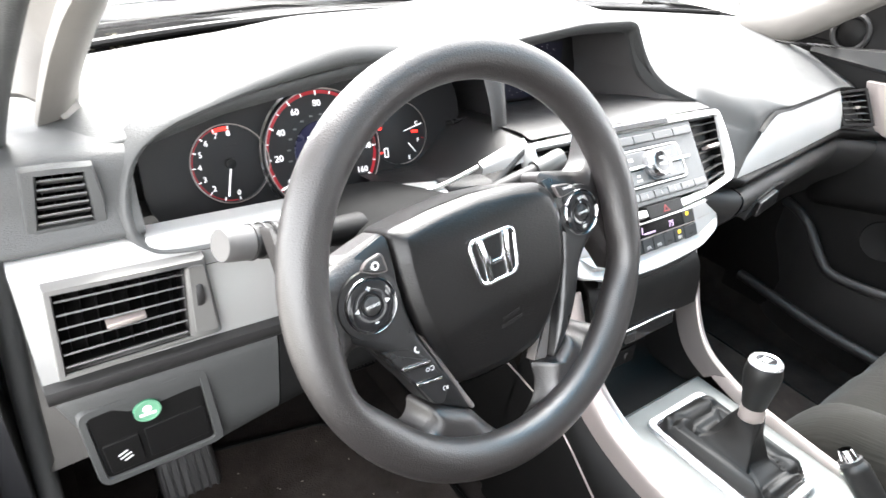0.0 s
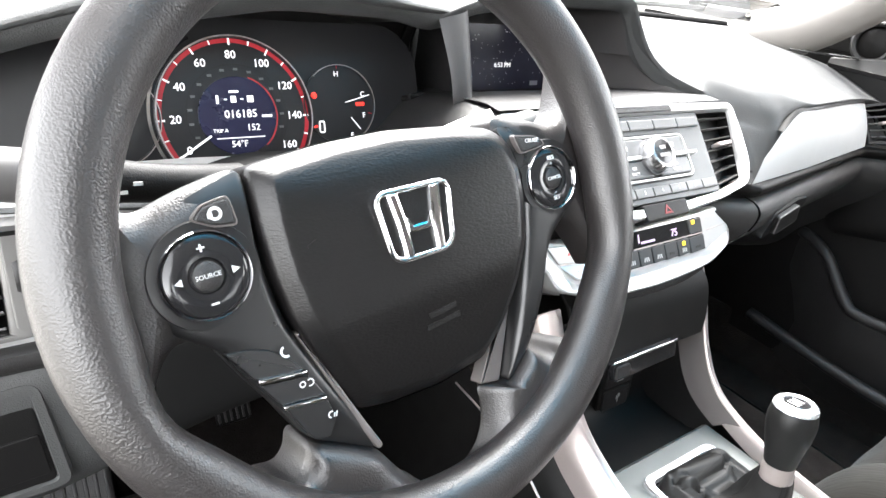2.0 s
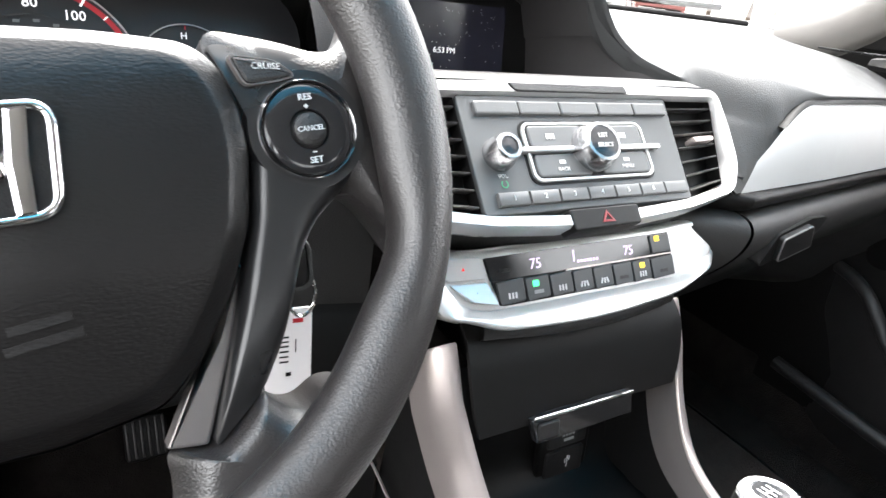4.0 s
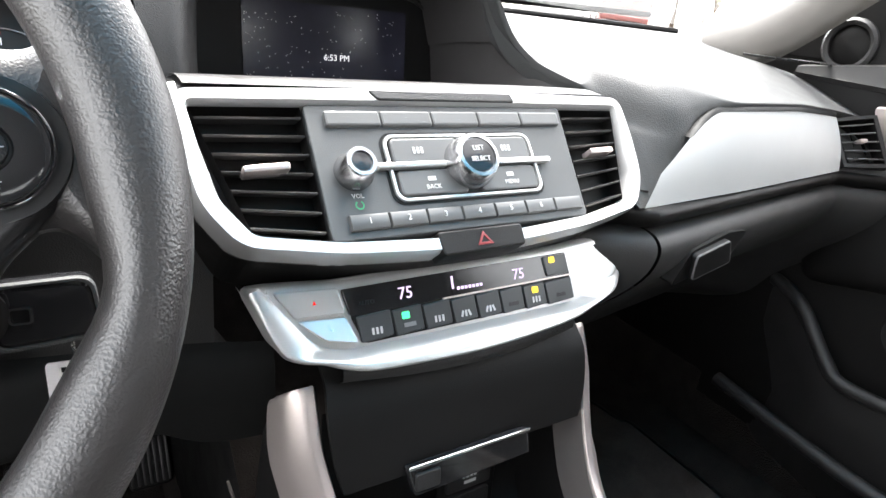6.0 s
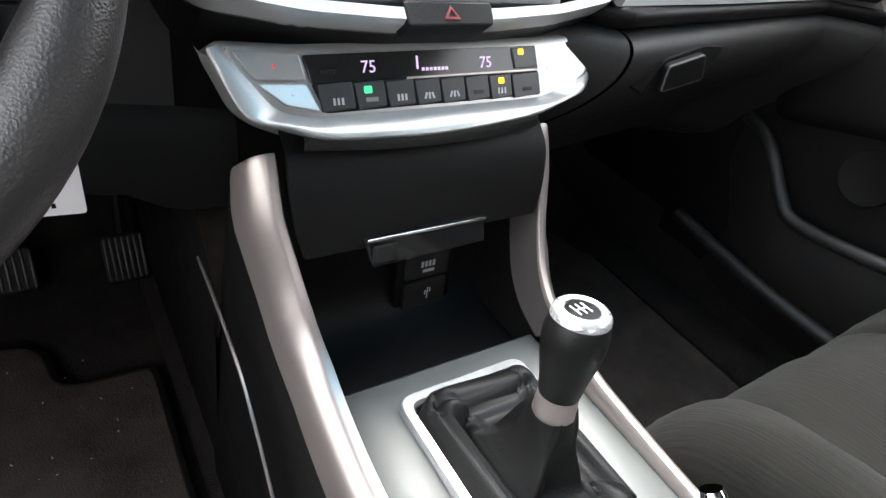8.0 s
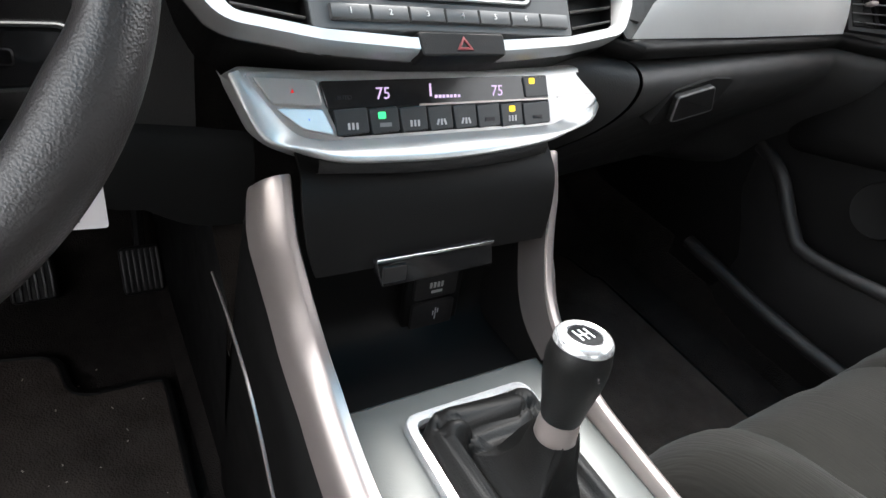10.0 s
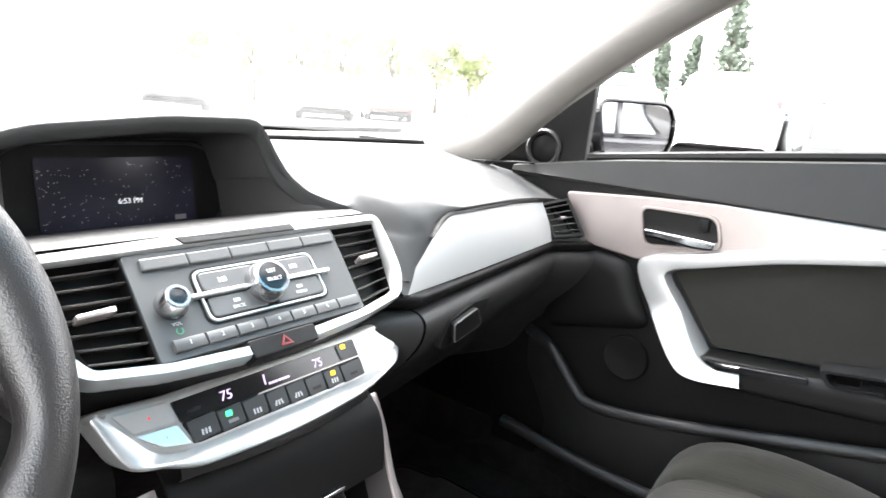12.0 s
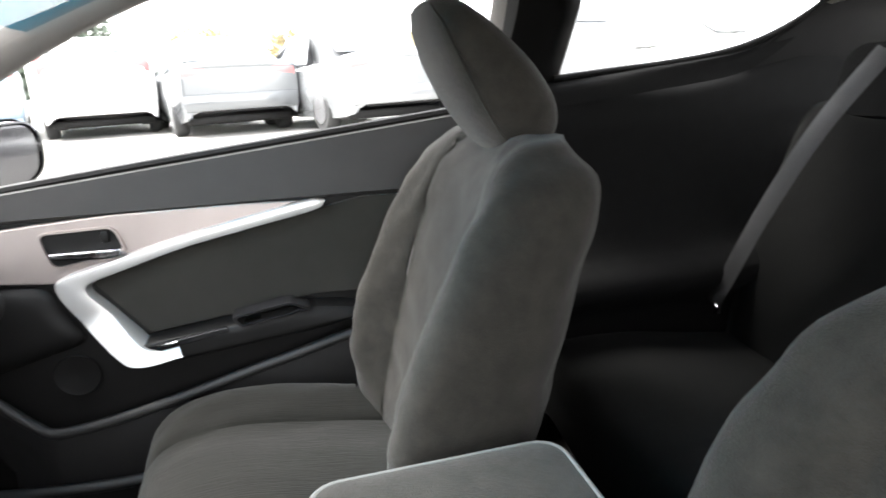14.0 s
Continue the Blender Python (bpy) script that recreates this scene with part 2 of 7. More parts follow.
def dome(outline, z_edge, z_top, m=None, rings=9, skirt=0.02, power=4.0):
    """A cushion over an outline, highest in its middle."""
    c = [Vector(p).to_2d() for p in outline]
    mid = sum(c, Vector((0, 0))) / len(c)
    rows = [[(*p, z_edge - skirt) for p in c]]
    for k in range(rings):
        s = math.cos(math.pi / 2 * k / rings)
        rows.append([(*(mid + (p - mid) * s), z_top - (z_top - z_edge) * s ** power) for p in c])
    bm = sheet(rows, wrap_v=True, cap=True)
    if m is not None:
        bm.transform(m)
    return bm


def quad_at(poly, u, v):
    """A point inside a four-cornered outline: tl, tr, br, bl."""
    tl, tr, br, bl = [Vector(p).to_2d() for p in poly]
    return tl.lerp(tr, u).lerp(bl.lerp(br, u), v)


def air_vent(name, label, m, poly, slats, parent=None, tab=None, vanes=0, depth=0.03, slat_material=None, group="dash air vents", lift=0.003):
    """A louvred outlet: a dark duct, slats across, upright vanes behind, and a thumb tab."""
    v = thing(name, label, "air vent", group)
    part("duct", slab([quad_at(poly, u, w) for u, w in ((0, 0), (1, 0), (1, 1), (0, 1))], -depth, -depth + 0.002, 0, m), DARK, v, smooth=0)
    walls = [[Vector((*quad_at(poly, u, w), z)) for u, w in ((0, 0), (1, 0), (1, 1), (0, 1))] for z in (-depth, 0.001)]
    bm = sheet(walls, wrap_v=True)
    bm.transform(m)
    part("duct_wall", bm, DARK, v, smooth=0)
    for i in range(vanes):
        u = (i + 0.7) / (vanes + 0.4)
        a, b = quad_at(poly, u, 0.02), quad_at(poly, u, 0.98)
        part("vane", sheet([[m @ vec(*p, z) for p in (a, b)] for z in (-0.012, -0.026)]), DARK, v, smooth=0)
    for i in range(slats):
        w = (i + 0.55) / slats
        a, b = quad_at(poly, 0.01, w), quad_at(poly, 0.99, w)
        d = (b - a).normalized()
        up = Vector((-d.y, d.x))
        rows = [[m @ vec(*(p + up * s * 0.0009 + up * q), z) for s, z, q in ((0, 0.0015, 0), (1, 0.0, 0), (0.9, -0.012, lift), (-0.9, -0.012, lift), (-1, 0.0, 0))] for p in (a, b)]
        part("slat", sheet(rows, wrap_v=True, cap=True), slat_material or HARD, v, smooth=30)
    if tab:
        u, w, width = tab
        p = quad_at(poly, u, w)
        part("thumb_tab", block(width, 0.0048, 0.012, 0.0015, m @ shift(p.x, p.y, 0.002, 3)), SATIN, v, "satin thumb tab")
    return v


def shift(x, y, z=0.0, turn=0.0):
    return pose(x, y, z, 0, 0, turn)


def arc(m, cx, cy, r, a0, a1, width, mat, parent, name="arc", z=0.0008, n=28, label=""):
    rows = [[m @ vec(cx + q * math.cos(a), cy + q * math.sin(a), z) for q in (r - width / 2, r + width / 2)] for a in (radians(a0 + (a1 - a0) * k / n) for k in range(n + 1))]
    return part(name, sheet(rows), mat, parent, label, smooth=0)


def tick(m, cx, cy, a, r0, r1, width, z=0.0009):
    d = vec(math.cos(radians(a)), math.sin(radians(a)), 0)
    s = vec(-d.y, d.x, 0) * width / 2
    c = vec(cx, cy, z)
    return sheet([[m @ (c + d * r0 - s), m @ (c + d * r0 + s)], [m @ (c + d * r1 - s), m @ (c + d * r1 + s)]])


def bar(m, x, y, w, h, z=0.0006, turn=0.0):
    """A flat printed bar."""
    return slab([(-w / 2, -h / 2), (w / 2, -h / 2), (w / 2, h / 2), (-w / 2, h / 2)], 0, 0.0003, 0, m @ shift(x, y, z, turn))


def cut(bm, m, poly):
    """Opens a hole in a sheet where an outline, in the frame m, passes through it."""
    inv = m.inverted()
    pts = [Vector(p).to_2d() for p in poly]
    gone = []
    for f in bm.faces:
        q = inv @ f.calc_center_median()
        if abs(q.z) < 0.06:
            odd = False
            for a, b in zip(pts, pts[1:] + pts[:1]):
                if (a.y > q.y) != (b.y > q.y) and q.x < a.x + (q.y - a.y) / (b.y - a.y) * (b.x - a.x):
                    odd = not odd
            if odd:
                gone.append(f)
    bmesh.ops.delete(bm, geom=gone, context="FACES")
    return bm


def strip(pairs, z0, z1, m, n=60, edge=0.2):
    """A raised band between two edges given as pairs of points along its length."""
    a, b = spline([(*p, 0) for p, q in pairs], n), spline([(*q, 0) for p, q in pairs], n)
    rows = []
    for p, q in zip(a, b):
        rows.append([m @ vec(*p.lerp(q, f).to_2d(), z) for f, z in ((0, z0), (0, z1 - (z1 - z0) * 0.25), (edge * 0.5, z1 - 0.0012), (edge, z1), (1 - edge, z1), (1 - edge * 0.5, z1 - 0.0012), (1, z1 - (z1 - z0) * 0.25), (1, z0))])
    return sheet(rows)

# ---- structure: cabin shell ----
def dash_rear(x):
    """Where the dashboard meets the windscreen."""
    return 0.497 - (0.47 if x < 0 else 0.28) * x * x


def floor_pan():
    floor = tagged(new("floor", None), "dark carpeted car floor with a raised tunnel", "floor", kind="structure")
    rows = []
    for y, z in ((0.62, 0.46), (0.5, 0.31), (0.42, 0.26), (0.0, 0.26), (-0.6, 0.26), (-0.72, 0.3), (-1.3, 0.3), (-1.35, 0.5)):
        rows.append([(x, y, z + dz) for x, dz in ((-0.70, 0.12), (-0.68, 0.02), (-0.4, 0), (-0.165, 0), (-0.148, 0.04), (-0.13, 0.16), (0.13, 0.16), (0.15, 0.06), (0.19, 0), (0.4, 0), (0.68, 0.02), (0.70, 0.12))])
    part("carpet", sheet(rows), CARPET, floor)
    return floor


def firewall():
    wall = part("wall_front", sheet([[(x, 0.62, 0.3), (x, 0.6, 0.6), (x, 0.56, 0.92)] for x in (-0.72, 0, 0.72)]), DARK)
    bm = bmesh.new()
    bm.from_mesh(wall.data)
    bmesh.ops.solidify(bm, geom=bm.faces[:], thickness=0.02)
    bm.to_mesh(wall.data)
    return tagged(wall, "dark felt-lined firewall behind the pedals", "wall", kind="structure")


def roof():
    rows = []
    for y, z in ((-0.34, 1.272), (-0.42, 1.283), (-0.8, 1.30), (-1.2, 1.288), (-1.42, 1.265), (-1.56, 1.235)):
        rows.append([(x, y, z + 0.012 - 0.03 * (abs(x) / 0.62) ** 3) for x in (-0.60, -0.5, -0.3, 0, 0.3, 0.5, 0.60)])
    head = part("ceiling", loft(rows, 20, 16, 0.03), LINER)
    return tagged(head, "pale grey cloth headliner of the car", "ceiling", kind="structure")


def a_pillar(side):
    """The trim from the dashboard's corner up to the roof."""
    rows = []
    foot = [(0.185, 0.872, 0.10), (0.215, 0.912, 0.10), (0.20, 0.955, 0.09)] if side < 0 else [(0.33, 0.905, 0.1), (0.22, 0.95, 0.085)]
    for y, z, w in foot + [(0.06, 1.055, 0.075), (-0.12, 1.155, 0.07), (-0.3, 1.232, 0.07), (-0.46, 1.275, 0.07)]:
        x = 0.655 - 0.16 * (z - 0.9) / 0.37 - (0.012 + 0.22 * max(0, 1.06 - z) if side < 0 else 0)
        d = Vector((0, 0.45, 0.89))
        c = Vector((x, y, z)) + d * 0.012
        rows.append([Vector((side * q.x, q.y, q.z)) for q in (c + d * w * 0.5 + vec(0.03, 0.03, 0), c + d * w * 0.5, c + vec(-0.02, 0, 0), c - d * w * 0.40, c - d * w * 0.44 + vec(0.02, -0.002, 0))])
    p = part("trim", loft(rows, 24, 12, 0.01), PILLAR)
    return tagged(p, "light grey plastic windscreen pillar trim", "trim", kind="structure")


def b_pillar(side):
    rows = []
    for y, z in ((-0.91, 0.3), (-0.91, 0.7), (-0.935, 1.0), (-0.945, 1.2), (-0.94, 1.29)):
        x = 0.69 if z < 1.0 else 0.69 - 0.16 * (z - 1.0) / 0.29
        rows.append([(side * (x + 0.04), y + 0.075, z), (side * x, y + 0.05, z), (side * x, y - 0.05, z), (side * (x + 0.04), y - 0.075, z)])
    p = part("trim", loft(rows, 16, 8, 0.012), DARK)
    if side > 0:
        edge = spline([(0.728, -0.832, 0.99), (0.690, -0.858, 1.08), (0.622, -0.866, 1.19), (0.572, -0.862, 1.285)], 20)
        part("pillar_edge", sheet([[q + vec(0.012, 0.012, 0), q + vec(0, 0.004, 0), q + vec(-0.012, -0.012, 0), q + vec(-0.010, -0.022, 0)] for q in edge]), PILLAR, p, "light grey front edge")
    return tagged(p, "black plastic door pillar trim", "trim", kind="structure")


def windscreen():
    w = tagged(new("window_1"), "clear windscreen with a blue tinted band along its top", "window", kind="structure")
    def glassy(a, b):
        rows = []
        for k in range(9):
            s = a + (b - a) * k / 8
            rows.append([(x, 0.545 - 0.9 * s - 0.075 * (x / 0.62) ** 2 * (1 - 0.5 * s), 0.925 + 0.40 * s - 0.05 * s * s - 0.02 * (x / 0.6) ** 2) for x in [(-0.645 + 0.15 * s) * (1 - j / 6) for j in range(13)]])
        return sheet(rows)
    p = part("pane", glassy(0, 0.745), PANE, w)
    q = part("tint_band", glassy(0.745, 1.03), TINT, w, "blue tinted glass band")
    edge = [(x, dash_rear(x) + 0.012, 0.935) for x in [-0.56 + 0.05 * j for j in range(25)]]
    part("black_border", tube(edge, 0.005, 8), DARK, w, "black windscreen edge")
    for o in (p, q):
        o.visible_shadow = False
    return w


def quarter_window():
    w = tagged(new("window_2"), "rear side quarter window behind the seat", "window", kind="structure")
    out = [(-0.985, 1.078), (-1.36, 1.115), (-1.52, 1.20), (-1.45, 1.235), (-1.2, 1.265), (-0.93, 1.275)]
    bm = bmesh.new()
    bm.faces.new([bm.verts.new((0.66 - 0.13 * (z - 1.07) / 0.2, y, z)) for y, z in out])
    p = part("pane", bm, PANE, w, smooth=0)
    p.visible_shadow = False
    part("seal", tube(spline([(0.66 - 0.13 * (z - 1.07) / 0.2, y, z) for y, z in out[:4]], 30), 0.006, 8), DARK, w)
    return w


def rear_quarter(side):
    """The trim panel beside the back seat, with its ledge under the quarter window."""
    def prof(y):
        top = 1.045 if y > -1.36 else 1.045 + (-1.36 - y) * 0.35
        return [(side * 0.69, y, top + 0.03), (side * 0.655, y, top + 0.012), (side * 0.635, y, top - 0.03), (side * 0.65, y, 0.9), (side * 0.62, y, 0.75), (side * 0.54, y, 0.71), (side * 0.53, y, 0.66), (side * 0.60, y, 0.58), (side * 0.62, y, 0.3)]
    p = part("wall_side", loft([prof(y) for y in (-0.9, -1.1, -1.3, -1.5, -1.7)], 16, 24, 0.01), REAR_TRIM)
    return tagged(p, "black plastic rear side panel with an arm ledge", "wall", kind="structure")


def rear_window():
    w = tagged(new("window_3"), "sloping rear window over the parcel shelf", "window", kind="structure")
    p = part("pane", loft([[(x * k, y, z - 0.02 * (x / 0.6) ** 2) for x in (-0.56, -0.3, 0, 0.3, 0.56)] for y, z, k in ((-1.56, 1.235, 0.97), (-1.8, 1.13, 1.0), (-2.1, 0.98, 1.05))], 10, 12), PANE, w)
    p.visible_shadow = False
    return w


def rear_end():
    p = part("wall_rear", sheet([[(x, -1.42, 0.3), (x, -1.62, 0.92), (x, -1.66, 0.95), (x, -2.1, 0.975)] for x in (-0.7, -0.35, 0, 0.35, 0.7)]), DARK)
    return tagged(p, "dark parcel shelf and bulkhead behind the back seat", "wall", kind="structure")


def door_opening():
    """Sill, jamb and rubber seals of the open driver's door."""
    jamb = tagged(new("door_frame"), "black door opening with rubber seals, the driver's door open", "door frame", kind="structure")
    path = spline([(-0.70, -0.8, 0.33), (-0.70, -0.1, 0.33), (-0.70, 0.12, 0.45), (-0.69, 0.20, 0.7), (-0.668, 0.20, 0.88), (-0.632, 0.07, 1.035), (-0.598, -0.10, 1.145), (-0.565, -0.35, 1.25), (-0.555, -0.8, 1.30)], 60)
    part("seal", tube(path, 0.011, 10), SOFT, jamb, "black rubber seal")
    part("seal", tube([q + vec(-0.05, 0.012, 0.0) for q in path], 0.009, 10), DARK, jamb, "black rubber seal")
    rows = [[q + vec(0.0, 0.0, 0), q + vec(-0.04, 0.02, 0.01), q + vec(-0.09, 0.03, 0.015)] for q in path]
    part("jamb", sheet(rows), GLOSSY, jamb, "black painted door jamb")
    part("sill_plate", block(0.06, 1.0, 0.015, 0.004, Matrix.Translation((-0.66, -0.35, 0.345))), HARD, jamb)
    return jamb


def side_walls():
    """Kick panels ahead of the doors, and an added unseen wall that blocks light on the driver's side."""
    for s in (-1, 1):
        k = part("wall_kick", sheet([[(s * 0.70, y, z) for z in (0.25, 0.5, 0.75, 0.93)] for y in (0.12, 0.35, 0.64)]), DARK)
        tagged(k, "black carpeted kick panel in the footwell", "wall", kind="structure")
    # panels added out of view beside the open door, to keep light off the cabin
    low = [[(-0.80, y, z * h) for z in (0.2, 0.6, 1.0)] for y, h in ((0.3, 0.6), (0.0, 0.6), (-0.3, 0.66), (-0.6, 0.85), (-0.90, 0.98), (-1.9, 1.02))]
    post = [[(-0.80, y, 0.98), (-0.72, y, 1.12), (-0.58, y, 1.29)] for y in (-0.86, -0.98)]
    rear = [[(-0.80, y, 1.0), (-0.72, y, 1.1), (-0.58, y, z)] for y, z in ((-1.5, 1.24), (-1.7, 1.21), (-2.0, 1.14))]
    w = part("wall_left", join(sheet(low), sheet(post), sheet(rear)), DARK)
    tagged(w, "plain dark unseen wall, added on the driver's side to block light", "wall", kind="structure")


def c_pillar():
    p = part("trim", loft([[(0.665, -1.37, 1.065), (0.605, -1.535, 1.20), (0.55, -1.46, 1.25)], [(0.65, -1.7, 1.06), (0.60, -1.75, 1.18), (0.54, -1.75, 1.22)], [(0.62, -2.02, 0.98), (0.58, -2.0, 1.1), (0.54, -1.98, 1.15)]], 14, 12, 0.01), DARK)
    return tagged(p, "dark trim of the rear roof pillar", "trim", kind="structure")


def window_ledge():
    """The sill below the quarter window."""
    line = spline([(-0.96, 1.074, 0), (-1.15, 1.092, 0), (-1.36, 1.115, 0), (-1.45, 1.15, 0), (-1.53, 1.205, 0)], 30)
    rows = [spline([(0.664 - 0.13 * (z - 1.07) / 0.2, y, z - 0.003), (0.645 - 0.1 * (z - 1.07) / 0.2, y, z - 0.009), (0.628, y, z - 0.022), (0.624, y, z - 0.05)], 10) for y, z, _ in line]
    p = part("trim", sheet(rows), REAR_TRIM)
    return tagged(p, "black sill under the rear side window", "trim", kind="structure")


floor_pan(), firewall(), c_pillar(), window_ledge(), roof(), side_walls()
for s in (1, -1):
    a_pillar(s), b_pillar(s), rear_quarter(s)
windscreen(), quarter_window(), rear_window(), rear_end(), door_opening()

# ---- dashboard ----
RECESS = material("recess_plastic", (0.050, 0.047, 0.047), 0.6, spec=0.3, grain=0.2, grain_size=900, vary=0.08)
SLAT = material("satin_slat_plastic", (0.10, 0.098, 0.098), 0.3, vary=0.08)
VENT_GREY = material("vent_bezel_grey", (0.15, 0.147, 0.143), 0.38, metal=0.3, vary=0.05)
# stations across the car: x, front edge y and z, crest z
DASH = [(-0.675, 0.17, 0.893, 0.903), (-0.60, 0.158, 0.911, 0.920), (-0.565, 0.155, 0.917, 0.930), (-0.535, 0.152, 0.928, 0.939), (-0.493, 0.152, 0.941, 0.951), (-0.354, 0.155, 0.963, 0.968),
        (-0.25, 0.16, 0.960, 0.968), (-0.19, 0.165, 0.950, 0.967), (-0.127, 0.175, 0.968, 0.978), (0.0, 0.187, 0.979, 0.984), (0.093, 0.19, 0.979, 0.982), (0.106, 0.187, 0.976, 0.980),
        (0.111, 0.184, 0.968, 0.974), (0.114, 0.18, 0.954, 0.965), (0.117, 0.17, 0.932, 0.955), (0.123, 0.152, 0.917, 0.948), (0.135, 0.135, 0.904, 0.940), (0.150, 0.113, 0.896, 0.934), (0.166, 0.098, 0.890, 0.929), (0.178, 0.086, 0.887, 0.926), (0.190, 0.068, 0.890, 0.925), (0.204, 0.040, 0.886, 0.923), (0.216, 0.030, 0.888, 0.923), (0.25, 0.028, 0.891, 0.924), (0.30, 0.028, 0.892, 0.924),
        (0.44, 0.052, 0.888, 0.923), (0.56, 0.082, 0.878, 0.921), (0.60, 0.090, 0.874, 0.918), (0.64, 0.094, 0.870, 0.914), (0.68, 0.096, 0.864, 0.907)]


def dash_at(x):
    """Front edge and crest of the upper pad at x, its bends eased."""
    w = 0.005 if 0.08 < x < 0.24 else 0.014
    near = [dash_line(x + w * k / 3) for k in range(-3, 4)]
    return [sum(c) / 7 for c in zip(*near)]


def dash_line(x):
    for a, b in zip(DASH, DASH[1:]):
        if x <= b[0]:
            f = max(0, (x - a[0]) / (b[0] - a[0]))
            return [p + (q - p) * f for p, q in zip(a[1:], b[1:])]
    return list(DASH[-1][1:])


dashboard = thing("dashboard", "dark grey soft-touch car dashboard with silver trim, sunlit on top", "dashboard")
def wing(x, f):
    """The face below the pad on the passenger's side; f runs from its top edge down."""
    yf, zf, zm = dash_at(x)
    lo_y, lo_z = 0.006 + 0.145 * max(0, x - 0.176) - 0.75 * max(0, x - 0.604), 0.803 - 0.01 * max(0, x - 0.2)
    return vec(x - 0.044 * f * max(0, 1 - (x - 0.214) / 0.12), yf + 0.004 + (lo_y - yf - 0.004) * f - 0.004 * math.sin(math.pi * f), zf - 0.012 + (lo_z - zf + 0.012) * f)


def pad_line(x):
    """One section of the pad from the windscreen to its front; beside the stack it rolls softly down to the lip."""
    yf, zf, zm = dash_at(x)
    yr = dash_rear(x)
    top = [vec(x, yr, 0.932), vec(x, yf * 0.4 + yr * 0.6, zm), vec(x, yf + min(0.1, 0.42 * (yr - yf)), zm - 0.25 * (zm - zf))]
    hard = [vec(x, yf + 0.012, zf + 0.001), vec(x, yf, zf - 0.005), vec(x, yf + 0.012, zf - 0.018)]
    under = vec(x, yf + 0.012, zf - 0.018)
    full = [wing(x, f) for f in (0.3, 0.65, 1.0)]
    for q in full:
        q.x, q.y = x, q.y + (0.003 if x > 0.186 else 0.006)
    soft = [vec(x, yf + 0.040, zf + 0.014), vec(x, yf + 0.012, zf - 0.004), vec(x, yf + 0.001, zf - 0.024)]
    h = max(0, min(1, (0.285 - x) / 0.055)) * max(0, min(1, (x - 0.162) / 0.016))
    g = max(0, min(1, (x - 0.155) / 0.012))
    return spline(top + [p.lerp(q, h) for p, q in zip(hard, soft)] + [(under + vec(0, 0.005, 0.001) * (k + 1)).lerp(q, g) for k, q in enumerate(full)], 44)


STATIONS = [-0.675 + 0.765 * i / 60 for i in range(60)] + [0.09 + 0.12 * i / 40 for i in range(40)] + [0.21 + 0.475 * i / 46 for i in range(47)]
rows = [pad_line(x) for x in STATIONS]
bm = sheet(rows)
bmesh.ops.solidify(bm, geom=bm.faces[:], thickness=0.004)
part("upper_pad", bm, SOFT, dashboard, "soft grained upper pad with an instrument hood", 60)

# underside of the hood, back wall and floor of the instrument recess
rim_line = spline([(-0.19, 0.165, 0.950), (-0.25, 0.16, 0.953), (-0.36, 0.155, 0.961), (-0.407, 0.153, 0.957), (-0.451, 0.152, 0.949), (-0.493, 0.152, 0.938), (-0.535, 0.150, 0.925), (-0.562, 0.147, 0.909), (-0.575, 0.142, 0.889), (-0.581, 0.134, 0.866), (-0.580, 0.126, 0.848), (-0.571, 0.121, 0.836), (-0.55, 0.118, 0.830), (-0.50, 0.115, 0.828), (-0.42, 0.108, 0.826), (-0.34, 0.10, 0.830)], 90)
RIM_MID = vec(-0.36, 0, 0.885)
rim_rows, lining_rows = [], []
for q in rim_line:
    d = (RIM_MID - vec(q.x, 0, q.z)).normalized()
    d.x *= 0.6
    rim_rows.append(spline([q - d * 0.026 + vec(0, 0.022, 0), q - d * 0.019 + vec(0, 0.003, 0), q - d * 0.010 + vec(0, -0.006, 0), q - d * 0.002 + vec(0, -0.005, 0), q + d * 0.003 + vec(0, 0.002, 0), q + d * 0.006 + vec(0, 0.014, 0)], 14))
    low = max(0, min(1, (0.87 - q.z) / 0.03))
    lining_rows.append(spline([q + d * 0.006 + vec(0, 0.014, 0), q + d * 0.008 + vec(0, 0.05, -0.004 - 0.022 * low), q + d * 0.010 + vec(0, 0.14, -0.016 - 0.052 * low)], 10))
part("binnacle_rim", sheet(rim_rows), SOFT, dashboard, "rounded lip round the dials")
part("binnacle_lining", sheet(lining_rows), HARD, dashboard, "black lining of the dial recess")
rows = []
for i in range(60):
    x = -0.572 + 0.692 * i / 59
    yf, zf, zm = dash_at(x)
    low = 0.83 if x < -0.19 else 0.86
    rows.append([(x, yf + 0.006, zf - 0.012), (x, 0.24, zf - 0.022), (x, 0.315, zf - 0.035), (x, 0.325, low)])
part("hood_lining", sheet(rows), RECESS, dashboard, "matt hood lining", 60)
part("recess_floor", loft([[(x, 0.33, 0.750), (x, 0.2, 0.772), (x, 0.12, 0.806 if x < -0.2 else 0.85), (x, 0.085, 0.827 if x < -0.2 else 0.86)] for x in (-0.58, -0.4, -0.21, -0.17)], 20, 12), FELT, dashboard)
rows = []
for i in range(30):
    x = -0.33 + 0.185 * i / 29
    f = max(0, min(1, (x + 0.265) / 0.10))
    z = 0.828 + 0.052 * f * f * (3 - 2 * f)
    rows.append(spline([(x, 0.078, z - 0.012), (x, 0.080, z), (x, 0.12, z + 0.001), (x, 0.20, z - 0.010), (x, 0.31, z - 0.03)], 14))
part("recess_shelf", sheet(rows), HARD, dashboard, "dark shoulder between the dials and the display")
